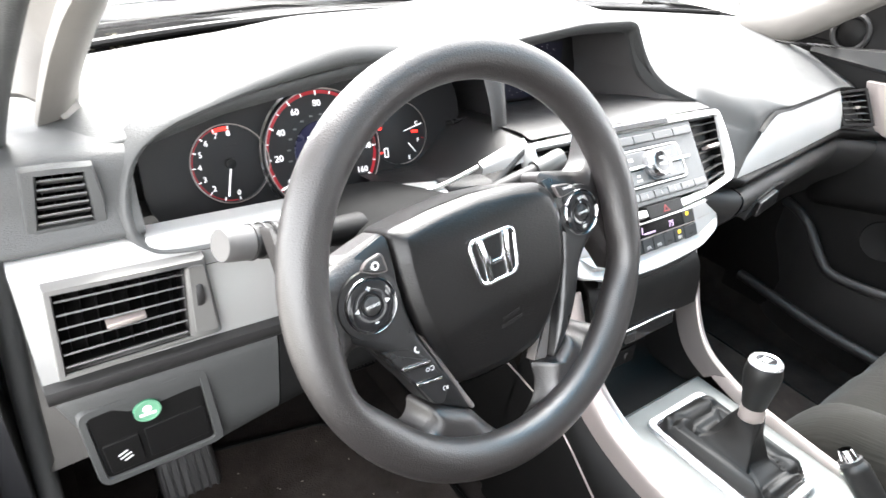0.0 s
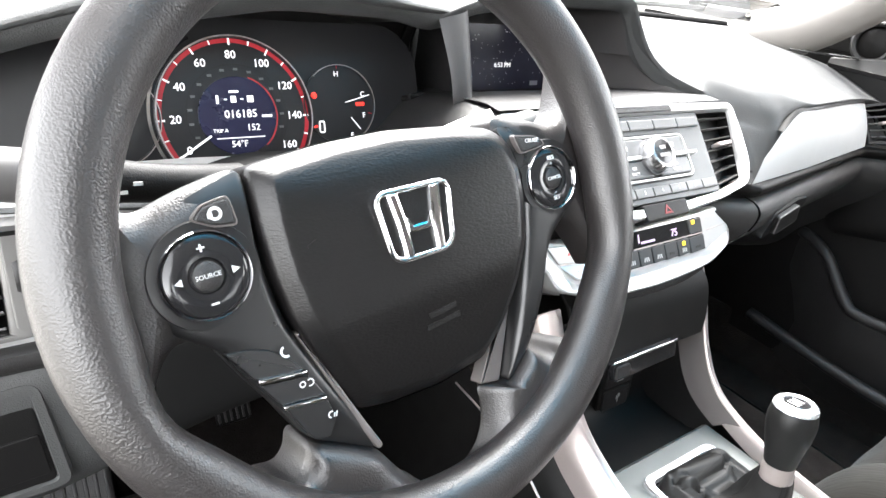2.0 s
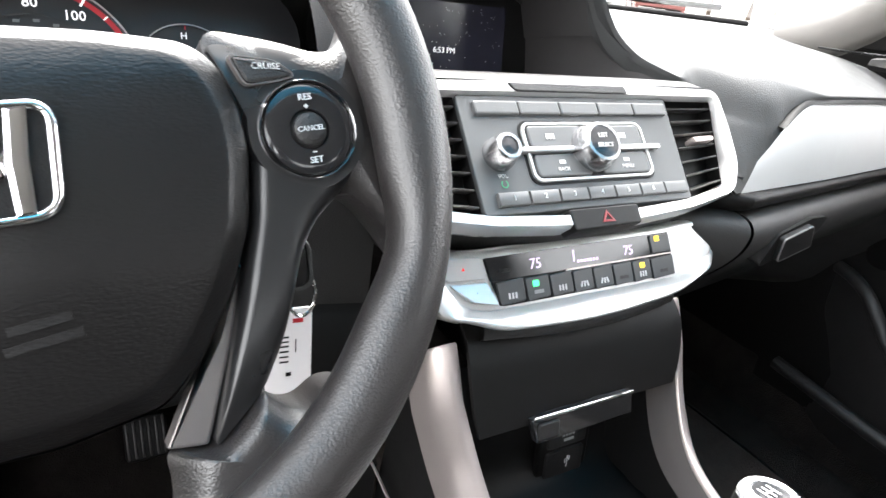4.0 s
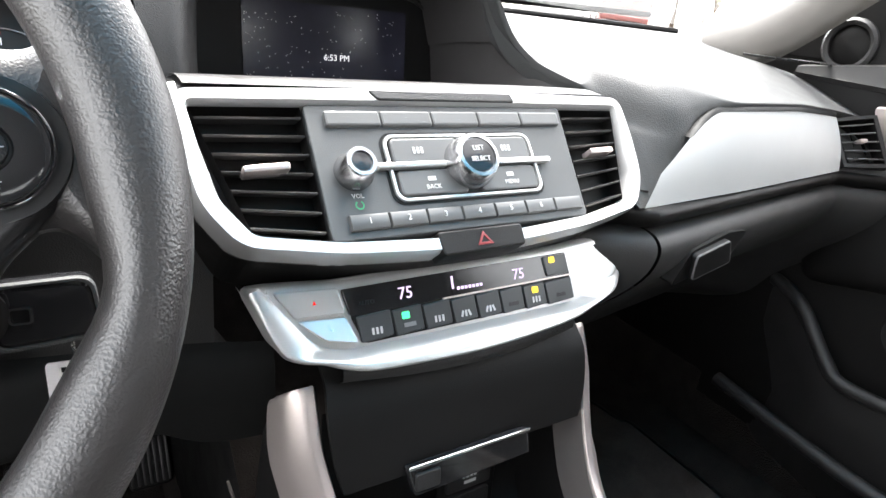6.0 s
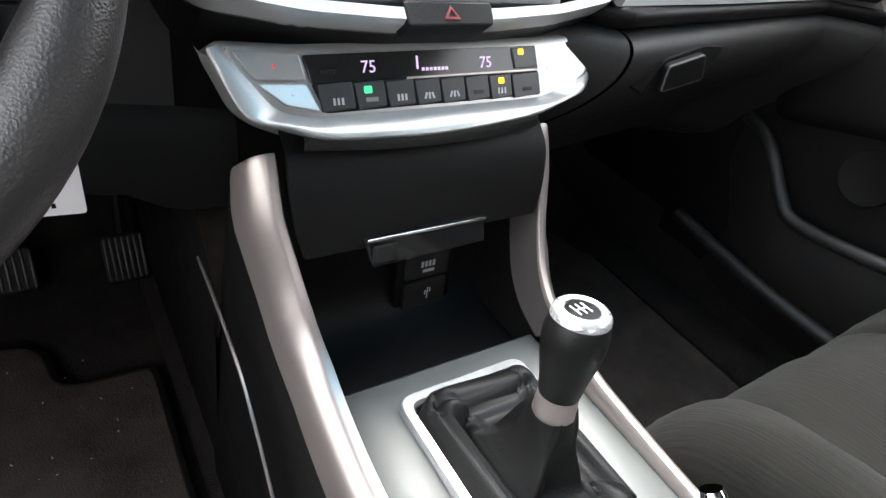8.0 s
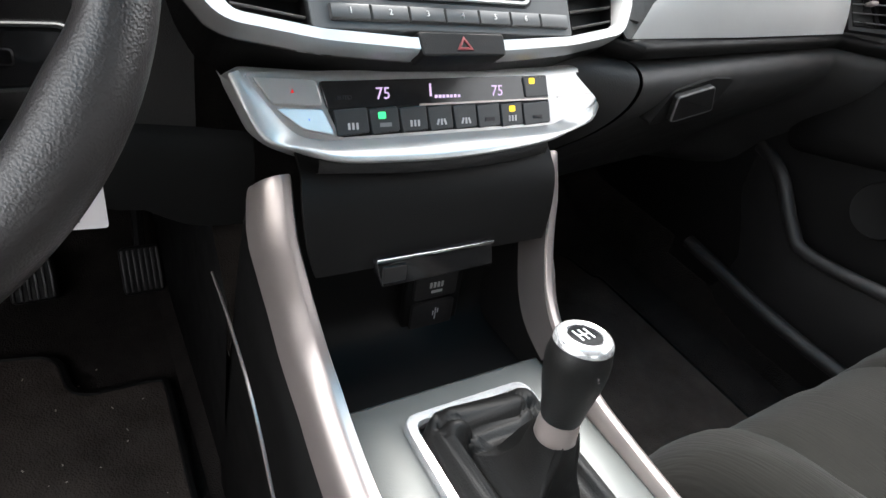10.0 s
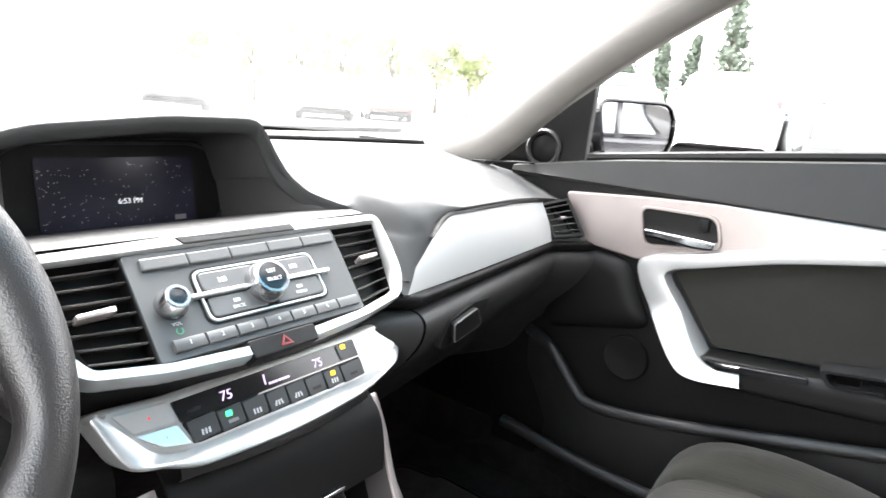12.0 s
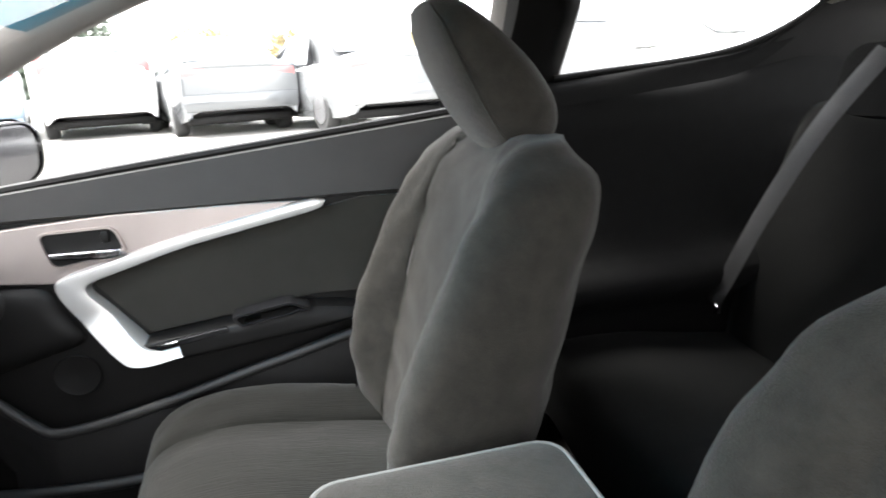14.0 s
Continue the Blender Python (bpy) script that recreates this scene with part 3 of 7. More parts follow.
part("recess_divider", loft([[(-0.185, 0.13, 0.86), (-0.188, 0.14, 0.90), (-0.192, 0.165, 0.945)], [(-0.155, 0.14, 0.86), (-0.155, 0.15, 0.90), (-0.15, 0.175, 0.955)], [(-0.125, 0.30, 0.85), (-0.122, 0.30, 0.9), (-0.12, 0.30, 0.955)]], 14, 10), HARD, dashboard)
part("recess_cheek", loft([[(0.168, 0.096, 0.878), (0.134, 0.138, 0.895), (0.117, 0.172, 0.924), (0.110, 0.188, 0.962)], [(0.135, 0.15, 0.87), (0.13, 0.18, 0.9), (0.12, 0.22, 0.94), (0.108, 0.24, 0.965)], [(0.125, 0.32, 0.84), (0.122, 0.32, 0.88), (0.115, 0.32, 0.93), (0.105, 0.32, 0.95)]], 16, 14), RECESS, dashboard)
part("display_ledge", loft([[(x, 0.078, 0.884), (x, 0.11, 0.884), (x, 0.20, 0.868), (x, 0.31, 0.835)] for x in (-0.175, -0.06, 0.06, 0.165)], 20, 14), HARD, dashboard, "dark ledge in front of the display")

# silver face on the driver's side
def face_y(x):
    return 0.113 - 0.06 * max(0, (x + 0.45) / 0.28) ** 1.5


FACE_X = (-0.672, -0.6, -0.5, -0.42, -0.34, -0.29)
REST_X = (-0.29, -0.25, -0.21, -0.165)
bm = loft([[(x, face_y(x) + 0.03, 0.842), (x, face_y(x) + 0.004, 0.838), (x, face_y(x) - 0.002, 0.80), (x, face_y(x) - 0.004, 0.76), (x, face_y(x) + 0.0, 0.728)] for x in FACE_X], 200, 60)
LFT = plane_at((-0.6, 0.110, 0.75), (0, 0, 1))
part("face_trim", cut(bm, LFT, [(-0.052, 0.073), (0.048, 0.070), (0.046, -0.007), (-0.057, -0.010)]), SILVER, dashboard, "silver painted face trim")
part("trim_edge", loft([[(x, face_y(x) + 0.004, 0.731), (x, face_y(x) - 0.009, 0.727), (x, face_y(x) - 0.007, 0.712), (x, face_y(x) + 0.01, 0.708)] for x in FACE_X], 40, 10), HARD, dashboard, "black edge strip")
bm = loft([[(x, 0.20, 0.913), (x, 0.158, 0.912), (x, 0.142, 0.900), (x, 0.136, 0.87), (x, 0.124, 0.846), (x, 0.15, 0.838)] for x in (-0.69, -0.64, -0.6, -0.574)], 70, 70)
UPV = plane_at((-0.6, 0.133, 0.75), (0, 0.03, 1))
part("face_rest", loft([[(x, face_y(x) + 0.03, 0.845), (x, face_y(x) + 0.006, 0.838), (x, face_y(x) + 0.006, 0.78), (x, face_y(x) + 0.01, 0.708)] for x in REST_X], 20, 12), HARD, dashboard, "black panel beside the column")
part("trim_bridge", loft([[(-0.245, 0.096, 0.864), (-0.245, 0.088, 0.860), (-0.245, 0.088, 0.852)], [(-0.21, 0.092, 0.875), (-0.21, 0.083, 0.870), (-0.21, 0.080, 0.856)], [(-0.178, 0.088, 0.883), (-0.178, 0.080, 0.878), (-0.178, 0.074, 0.862)]], 16, 10), SILVER, dashboard, "silver strip joining the two trims")
part("trim_line", tube(spline([(-0.36, 0.108, 0.834), (-0.31, 0.102, 0.841), (-0.25, 0.092, 0.861)], 16), 0.0025, 8), SILVER, dashboard, "thin silver edge line")
part("end_pod", cut(bm, UPV, [(-0.041, 0.156), (-0.006, 0.155), (-0.006, 0.109), (-0.048, 0.109)]), SOFT, dashboard)
def knee_line(x):
    y, k = face_y(x), max(0, (x + 0.55) / 0.3)
    return [(x, y + 0.012, 0.712), (x, y, 0.704), (x, y + 0.001, 0.67), (x, y + 0.008, 0.592 + 0.068 * k), (x, y + 0.05, 0.558 + 0.077 * k)]


def knee_end(dx, dy):
    return [(x + dx + 0.30 * (0.712 - z), y + dy, z) for x, y, z in knee_line(-0.67)]


part("knee_panel", loft([knee_end(0.0, 0.035), knee_end(0.006, 0.008)] + [knee_line(x) for x in (-0.62, -0.56, -0.475)], 36, 18, -0.006), SOFT, dashboard, "dark grey knee panel")
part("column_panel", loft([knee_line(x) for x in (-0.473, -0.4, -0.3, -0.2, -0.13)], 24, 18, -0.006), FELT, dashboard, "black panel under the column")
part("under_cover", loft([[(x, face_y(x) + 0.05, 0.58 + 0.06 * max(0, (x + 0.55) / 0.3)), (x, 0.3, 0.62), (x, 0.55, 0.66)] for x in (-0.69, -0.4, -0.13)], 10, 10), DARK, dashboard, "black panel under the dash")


# passenger side: silver wing, padded lip, glove box
def wing_corner(i, j):
    """The wing's inner end, its upper corner rounded off."""
    x = 0.214 + 0.388 * i / 60
    drop = 0.62 * max(0, 1 - (x - 0.214) / 0.055) ** 2
    return wing(x, drop + (1 - drop) * j / 8) + vec(0, -0.003, 0.0012)


part("wing_trim", sheet([[wing_corner(i, j) for j in range(9)] for i in range(61)]), WING, dashboard, "pale silver wing-shaped trim")
# black strip laid on the pad where its overhang would cast a shadow
rows = []
for i in range(3, 60):
    q, h = wing_corner(i, 0) + vec(0, -0.0015, 0.0005), 0.0085 * min(1, (i - 3) / 14) ** 0.7
    rows.append([q, q + vec(0, 0.001, h * 0.5), q + vec(0, 0.005, h), q + vec(0, 0.012, h)])
part("wing_gap", sheet(rows), DARK, dashboard, "black strip painted as the pad's shadow over the wing")
PSV = plane_at((0.628, 0.07, 0.838), (0.25, 0.35, 0.9), (0.86, -0.5, 0.08))
RAD = plane_at((-0.0015, 0.042, 0.8395), (0, 0.673, 0.74))
# the shadow below the wing is put into the lip's black colour
rows = []
for i in range(50):
    x = 0.138 + 0.552 * i / 49
    w = wing(max(x, 0.19), 1)
    w.x, w.y = x, w.y + 1.3 * max(0, 0.180 - x)
    rows.append(spline([w + vec(0, 0.008, 0.001), w + vec(0, -0.005, -0.002), w + vec(0, -0.006, -0.009), w + vec(0, 0.003, -0.018), w + vec(0, 0.02, -0.024)], 12))
part("lip", sheet(rows), DARK, dashboard, "rounded lip under the wing, coloured black for the shadow on it")


GLOVE = material("dark_soft_plastic", (0.026, 0.0255, 0.0255), 0.5, spec=0.35, grain=0.25, grain_size=1000, vary=0.1)


def glove_row(x):
    y0 = wing(max(x, 0.19), 1).y
    return spline([(x, y0 + 0.022, 0.781), (x, y0 + 0.004, 0.781), (x, y0 - 0.009, 0.776), (x, y0 - 0.014, 0.764), (x, y0 - 0.006, 0.740), (x, y0 + 0.022, 0.705), (x, y0 + 0.065, 0.665), (x, y0 + 0.12, 0.61), (x, y0 + 0.18, 0.54), (x, 0.4, 0.46)], 34)


glove = part("glove_box", sheet([glove_row(0.188 + 0.5 * i / 39) for i in range(40)]), GLOVE, dashboard, "black glove box lid")
part("glove_flank", sheet([[vec(0.115 + 0.0695 * i / 8, wing(0.19, 1).y + 0.012 + 0.034 * (1 - i / 8), 0.815)] + [q + vec(0, 0.001 + 0.034 * (1 - i / 8), 0) for q in glove_row(0.115 + 0.0695 * i / 8)] for i in range(9)]), GLOVE, dashboard)
GLV = plane_at((0.268, 0.0048, 0.757), (0, -0.12, 1), (1, 0.14, 0))
handle_hole = [(-0.044, -0.031), (-0.030, 0.004), (0.032, 0.013), (0.074, 0.009), (0.058, -0.021)]
handle_edge = [(-0.028, 0.001), (0.030, 0.008), (0.052, -0.021), (-0.019, -0.027)]
part("handle_recess", slab(soft_poly(handle_hole, 0.006), -0.02, 0.0016, 0, GLV), DARK, glove, "black finger recess")
latch = part("handle", slab(soft_poly(handle_edge, 0.005), 0.0, 0.008, 0.002, GLV), DARK, glove, "gloss black latch handle")
part("handle_rim", ring_slab(soft_poly(handle_edge, 0.005), soft_poly([(-0.025, -0.001), (0.028, 0.005), (0.047, -0.019), (-0.017, -0.024)], 0.004), 0.006, 0.0078, GLV), SLAT, latch)

# small demister grille by the door
for i in range(7):
    part("demister_slat", block(0.006, 0.028, 0.003, 0.001, pose(0.585 + 0.014 * i, 0.215 - 0.008 * i, 0.920, 0, 0, 15)), DARK, dashboard)

# ---- dash air vents ----
bezel_o = [(-0.0545, 0.0765), (0.064, 0.0735), (0.072, -0.009), (-0.060, -0.0125)]
bezel_i = [(-0.0495, 0.070), (0.046, 0.0675), (0.0435, -0.005), (-0.054, -0.007)]
lv = air_vent("driver_air_vent", "wide black louvred air vent in the silver trim", LFT @ shift(0, 0, 0.006), [(-0.0495, 0.070), (0.046, 0.0675), (0.0435, -0.005), (-0.054, -0.007)], 6, tab=(0.5, 0.48, 0.03), vanes=8, slat_material=SLAT, lift=-0.0085)
part("bezel", ring_slab([q for a, b in zip(bezel_o, bezel_o[1:] + bezel_o[:1]) for q in (a, Vector(a).lerp(Vector(b), 0.5))], [q for a, b in zip(bezel_i, bezel_i[1:] + bezel_i[:1]) for q in (a, Vector(a).lerp(Vector(b), 0.5))], -0.004, 0.0085, LFT), VENT_GREY, lv, "grey vent bezel")
part("thumbwheel_plate", slab(soft_poly([(0.049, 0.069), (0.0625, 0.0675), (0.069, -0.004), (0.0485, -0.002)], 0.004), 0.0, 0.0095, 0.001, LFT), VENT_GREY, lv)
part("thumbwheel", lathe([(0.001, -0.003), (0.017, -0.003), (0.018, 0), (0.017, 0.003), (0.001, 0.003)], 28, LFT @ pose(0.056, 0.038, -0.004, 0, 90, 0)), HARD, lv, "ribbed thumbwheel")
up_poly = [(-0.0385, 0.153), (-0.0085, 0.152), (-0.008, 0.112), (-0.0455, 0.112)]
uv = air_vent("side_demister_vent", "small square louvred vent in the dash end", UPV @ shift(0, 0, 0.004), up_poly, 6, vanes=4, slat_material=SLAT, lift=-0.0075)
part("bezel", ring_slab([(-0.049, 0.159), (-0.026, 0.159), (-0.001, 0.157), (0.002, 0.132), (0.002, 0.107), (-0.026, 0.106), (-0.054, 0.106), (-0.052, 0.132)], [(-0.0385, 0.153), (-0.0235, 0.1525), (-0.0085, 0.152), (-0.008, 0.132), (-0.008, 0.112), (-0.027, 0.112), (-0.0455, 0.112), (-0.042, 0.132)], -0.004, 0.006, UPV), SOFT, uv)
ps_poly = [(-0.029, 0.021), (0.019, 0.027), (0.033, -0.030), (-0.015, -0.030)]
pv = air_vent("passenger_air_vent", "black louvred air vent at the end of the silver wing", PSV @ shift(0, 0, 0.004), ps_poly, 5, tab=(0.5, 0.5, 0.010), vanes=3, slat_material=SLAT)
part("bezel", ring_slab([(-0.036, 0.026), (-0.006, 0.031), (0.025, 0.033), (0.034, 0.0), (0.043, -0.037), (0.012, -0.037), (-0.020, -0.037), (-0.028, -0.004)], [(-0.029, 0.021), (-0.005, 0.024), (0.019, 0.027), (0.026, -0.0015), (0.033, -0.030), (0.009, -0.030), (-0.015, -0.030), (-0.022, -0.0045)], -0.07, 0.005, PSV), HARD, pv)
part("slider", slab([(-0.034, 0.016), (-0.030, 0.016), (-0.026, -0.004), (-0.030, -0.004)], 0.003, 0.007, 0.001, PSV), DARK, pv)

# switch panel by the driver's knee
KNE = plane_at((-0.6, 0.112, 0.652), (0, 0.05, 1))
sw = thing("switch_panel", "black switch panel with a green eco button", "switch panel")
part("frame", ring_slab(soft_poly([(-0.058, 0.041), (0.053, 0.051), (0.064, -0.049), (-0.052, -0.053)], 0.012), soft_poly([(-0.050, 0.032), (0.046, 0.041), (0.053, -0.042), (-0.045, -0.045)], 0.006), -0.006, 0.0085, KNE), SOFT, sw, "grey rounded surround")
part("plate", slab(soft_poly([(-0.05, 0.032), (0.046, 0.041), (0.053, -0.042), (-0.045, -0.045)], 0.006), 0.004, 0.0062, 0.001, KNE), DARK, sw)
part("blank", slab(soft_poly([(-0.008, 0.0), (0.047, 0.004), (0.05, -0.034), (-0.006, -0.037)], 0.003), 0.006, 0.0075, 0.001, KNE), DARK, sw)
part("stability_button", slab(soft_poly([(-0.044, -0.004), (-0.013, -0.002), (-0.011, -0.038), (-0.041, -0.04)], 0.003), 0.006, 0.0085, 0.001, KNE), DARK, sw)
for k, (w, h) in enumerate(((0.009, 0.0018), (0.011, 0.0018), (0.008, 0.0018))):
    part("print_bar", bar(KNE, -0.027 + 0.002 * (k - 1), -0.018 - 0.004 * k, w, h, 0.0088, 25), WHITE, sw)
eco = part("eco_button", lathe([(0.0118, 0.006), (0.0118, 0.0085), (0.0105, 0.0095), (0.0001, 0.0095)], 30, KNE @ shift(-0.002, 0.022)), material("eco_green", (0.02, 0.14, 0.07), 0.3, vary=0.05), sw, "round green button")
part("eco_ring", lathe([(0.0115, 0.009), (0.0118, 0.0103), (0.0104, 0.0106), (0.0100, 0.0096)], 30, KNE @ shift(-0.002, 0.022)), material("pale_green_ring", (0.12, 0.28, 0.18), 0.35), eco, "pale green ring")
part("print_bar", bar(KNE, -0.002, 0.0185, 0.014, 0.003, 0.0097), PAPER, eco)
part("print_bar", lathe([(0.004, 0.0095), (0.004, 0.01), (0.0001, 0.01)], 12, KNE @ shift(-0.002, 0.0245)), PAPER, eco)

# ---- instrument cluster ----
CLU = plane_at((-0.3615, 0.207, 0.859), (0, 0.35, 0.94)) @ Matrix.Scale(0.914, 4)
CLI = plane_at((-0.002, 0.008, 0.751), (0, 0.469, 0.883))
WHL = plane_at((-0.3653, -0.084, 0.8752), (-0.104, 0.417, 0.903), (0.9944, 0.0573, 0.0883))


def polar(cx, cy, r, a):
    return cx + r * math.cos(radians(a)), cy + r * math.sin(radians(a))


cluster = thing("instrument_cluster", "instrument cluster with three round dials, red-edged and lit", "instrument cluster")
part("face", slab(rounded(0.41, 0.16, 0.05), -0.004, 0.0, 0, CLU), DIAL, cluster)
speedo = part("speedometer", lathe([(0.0745, 0.0), (0.0745, 0.006), (0.0735, 0.0065), (0.0725, 0.006), (0.0725, 0.0005), (0.0001, 0.0005)], 72, CLU @ shift(-0.001, -0.010)), DIAL, cluster, "black speedometer dial with white numbers")
arc(CLU, -0.001, -0.010, 0.0732, -48, 228, 0.0014, SATIN, speedo, "rim", 0.0068, 72, "thin silver dial rim")
arc(CLU, -0.001, -0.010, 0.0795, 118, 222, 0.0028, CHROME, speedo, "crescent", 0.008, 40, "chrome crescent")
arc(CLU, -0.001, -0.010, 0.0695, -34, 214, 0.004, RED, speedo, "red_band", 0.0008, 60, "deep red outer band")
arc(CLU, -0.001, -0.010, 0.0475, -40, 220, 0.0012, HARD, speedo, "inner_ring", 0.004, 60)
arc(CLU, -0.001, -0.010, 0.0375, -50, 70, 0.0012, RED, speedo, "red_arc", 0.0044, 30)
ticks = join(*[tick(CLU, -0.001, -0.010, 212 - 15.25 * k, 0.0655 if k % 2 == 0 else 0.0675, 0.0715, 0.0016 if k % 2 == 0 else 0.0011, 0.0013) for k in range(17)])
tagged(part("dial_scale", ticks, LIT, speedo, "white tick marks", 0), kind="stuff")
for k in range(9):
    x, y = polar(-0.001, -0.010, 0.0565, 212 - 30.5 * k)
    lettering("number", str(20 * k), 0.0105, LIT, speedo, CLU @ shift(x, y, 0.0013))
minor = join(*[bar(CLU, *polar(-0.001, -0.010, 0.0435, 205 - 17 * k), 0.0042, 0.0022, 0.0012) for k in range(14)])
part("inner_scale", minor, material("dim_grey_print", (0.12, 0.12, 0.12), 0.5), speedo, "dim grey inner scale", 0)["kind"] = "stuff"
part("needle", tick(CLU, -0.001, -0.010, 212, 0.033, 0.070, 0.0018, 0.006), LIT, speedo, "white needle", 0)
lcd = part("trip_display", lathe([(0.0365, 0.0006), (0.0365, 0.0035), (0.0001, 0.0035)], 48, CLU @ shift(-0.001, -0.010)), material("lcd_blue_black", (0.012, 0.012, 0.03), 0.25, emit=0.02), speedo, "blue-black trip display")
lettering("odometer", "016185", 0.0105, LIT, lcd, CLU @ shift(0.0015, -0.0085, 0.0038))
part("print_bar", bar(CLU, 0.0265, -0.011, 0.010, 0.0022, 0.0036), LIT, lcd)
lettering("trip_label", "TRIP A", 0.0048, LIT, lcd, CLU @ shift(-0.0195, -0.0235, 0.0038))
lettering("trip", "152", 0.0088, LIT, lcd, CLU @ shift(0.012, -0.0215, 0.0038))
lettering("temperature", "54\u00b0F", 0.0085, LIT, lcd, CLU @ shift(-0.003, -0.0365, 0.0038))
part("rule", bar(CLU, -0.001, -0.0305, 0.046, 0.0008, 0.0036), LIT, lcd)
for x, w, h in ((-0.019, 0.0022, 0.008), (-0.0115, 0.003, 0.0012), (-0.004, 0.005, 0.006), (0.004, 0.003, 0.0012), (0.012, 0.006, 0.006), (-0.003, 0.009, 0.002)):
    part("print_bar", bar(CLU, x, 0.0055 if h > 0.0021 or w < 0.004 else 0.0125, w, h, 0.0036), LIT, lcd)

tach = part("tachometer", lathe([(0.0435, 0), (0.0435, 0.0035), (0.0428, 0.004), (0.042, 0.0035), (0.042, 0.0004), (0.0001, 0.0004)], 56, CLU @ shift(-0.113, -0.008)), DIAL, cluster, "black rev counter dial")
arc(CLU, -0.113, -0.008, 0.0432, 0, 360, 0.001, SATIN, tach, "rim", 0.0042, 64)
arc(CLU, -0.113, -0.008, 0.0405, 95, 272, 0.0012, RED, tach, "red_edge", 0.0008, 40)
arc(CLU, -0.113, -0.008, 0.0385, 84, 110, 0.0042, RED_LAMP, tach, "red_zone", 0.0008, 12, "bright red rev limit band")
tagged(part("dial_scale", join(*[tick(CLU, -0.113, -0.008, 276 - 24 * k, 0.0375, 0.041, 0.0012) for k in range(9)]), LIT, tach, smooth=0), kind="stuff")
for k in range(9):
    if k != 1:
        x, y = polar(-0.113, -0.008, 0.033, 276 - 24 * k)
        lettering("number", str(k), 0.0085, LIT, tach, CLU @ shift(x, y, 0.0012))
part("print_bar", bar(CLU, -0.108, 0.0115, 0.016, 0.0014), HARD, tach)
part("needle", tick(CLU, -0.113, -0.008, 256, 0.0, 0.036, 0.0016, 0.003), LIT, tach, smooth=0)
part("needle_hub", lathe([(0.006, 0.0005), (0.0055, 0.0045), (0.0001, 0.005)], 20, CLU @ shift(-0.113, -0.008)), DARK, tach)

gauge = part("fuel_gauge", lathe([(0.0405, 0), (0.0405, 0.003), (0.0395, 0.003), (0.0395, 0.0004), (0.0001, 0.0004)], 56, CLU @ shift(0.107, -0.002)), DIAL, cluster, "fuel and temperature dial")
arc(CLU, 0.107, -0.002, 0.0398, -95, 135, 0.0009, SATIN, gauge, "rim", 0.0034, 50)
for words, x, y in (("H", 0.1055, 0.0285), ("C", 0.134, 0.0075), ("F", 0.134, -0.0145), ("E", 0.118, -0.035)):
    lettering("letter", words, 0.0075, LIT, gauge, CLU @ shift(x, y, 0.0012))
part("needle", tick(CLU, 0.107, -0.002, 14, 0.006, 0.036, 0.0009, 0.002), LIT, gauge, smooth=0)
part("needle", tick(CLU, 0.107, -0.002, -52, 0.018, 0.034, 0.0012, 0.002), LIT, gauge, smooth=0)
part("dial_scale", join(tick(CLU, 0.107, -0.002, -17, 0.034, 0.0385, 0.001), tick(CLU, 0.107, -0.002, 90, 0.036, 0.0395, 0.0012)), RED, gauge, smooth=0)["kind"] = "stuff"
part("warning_lamp", bar(CLU, 0.1305, -0.0025, 0.0095, 0.0038), RED_LAMP, gauge, "lit red warning lamp")
part("warning_lamp", lathe([(0.0032, 0.0005), (0.0026, 0.002), (0.0001, 0.002)], 12, CLU @ shift(0.079, 0.0075)), RED_LAMP, gauge, "lit red seat belt lamp")
part("print_bar", bar(CLU, 0.0775, -0.024, 0.004, 0.002, 0.0006, 20), RED_LAMP, gauge)
part("door_symbol", ring_slab(rounded(0.0065, 0.0125, 0.002, 3, 0.0845, -0.0245), rounded(0.004, 0.0095, 0.001, 3, 0.0845, -0.0245), 0.0004, 0.0012, CLU), LIT, gauge)
part("reset_stem", tube([CLU @ vec(0.185, 0.002, 0.0), CLU @ vec(0.19, 0.002, 0.012)], 0.003, 10), DARK, cluster)
part("reset_stem", tube([CLU @ vec(0.186, 0.003, 0.012), CLU @ vec(0.208, 0.004, 0.014)], 0.003, 10), GLOSSY, cluster, "trip reset stalk")

# ---- display under the hood ----
screen = thing("display_screen", "dusty dark display screen set deep under the dash hood", "display")
SCR = plane_at((0.002, 0.302, 0.885), (0, 0.12, 0.99))
part("bezel", slab(rounded(0.29, 0.118, 0.055, 9), -0.004, 0.0, 0.002, SCR), DARK, screen)
part("bezel_rim", ring_slab(rounded(0.268, 0.112, 0.054, 9), rounded(0.262, 0.106, 0.051, 9), 0.0, 0.003, SCR), HARD, screen, "raised oval rim")
part("panel", slab(rounded(0.172, 0.08, 0.003, 4, 0.002, -0.001), 0.0, 0.0015, 0, SCR), material("screen_glass", (0.02, 0.02, 0.032), 0.16, vary=0.2, vary_size=30), screen, "dark glossy panel")
lettering("clock", "6:53 PM", 0.0085, LIT, screen, SCR @ shift(0.010, -0.0105, 0.0018), "white clock digits")
part("print_bar", bar(SCR, 0.068, -0.0335, 0.014, 0.006, 0.0018), material("pale_smudge", (0.25, 0.25, 0.26), 0.6), screen)
random.seed(3)
specks = []
for k in range(130):
    x = -0.082 + 0.165 * random.random() ** (1.5 if k < 90 else 1.0)
    specks.append(bar(SCR, x, random.uniform(-0.036, 0.036), random.uniform(0.0004, 0.0011), random.uniform(0.0004, 0.0014), 0.0017, random.uniform(0, 90)))
tagged(part("dust", join(*specks), material("dust_specks", (0.5, 0.5, 0.52), 0.8), screen, "pale dust specks", 0), kind="stuff")

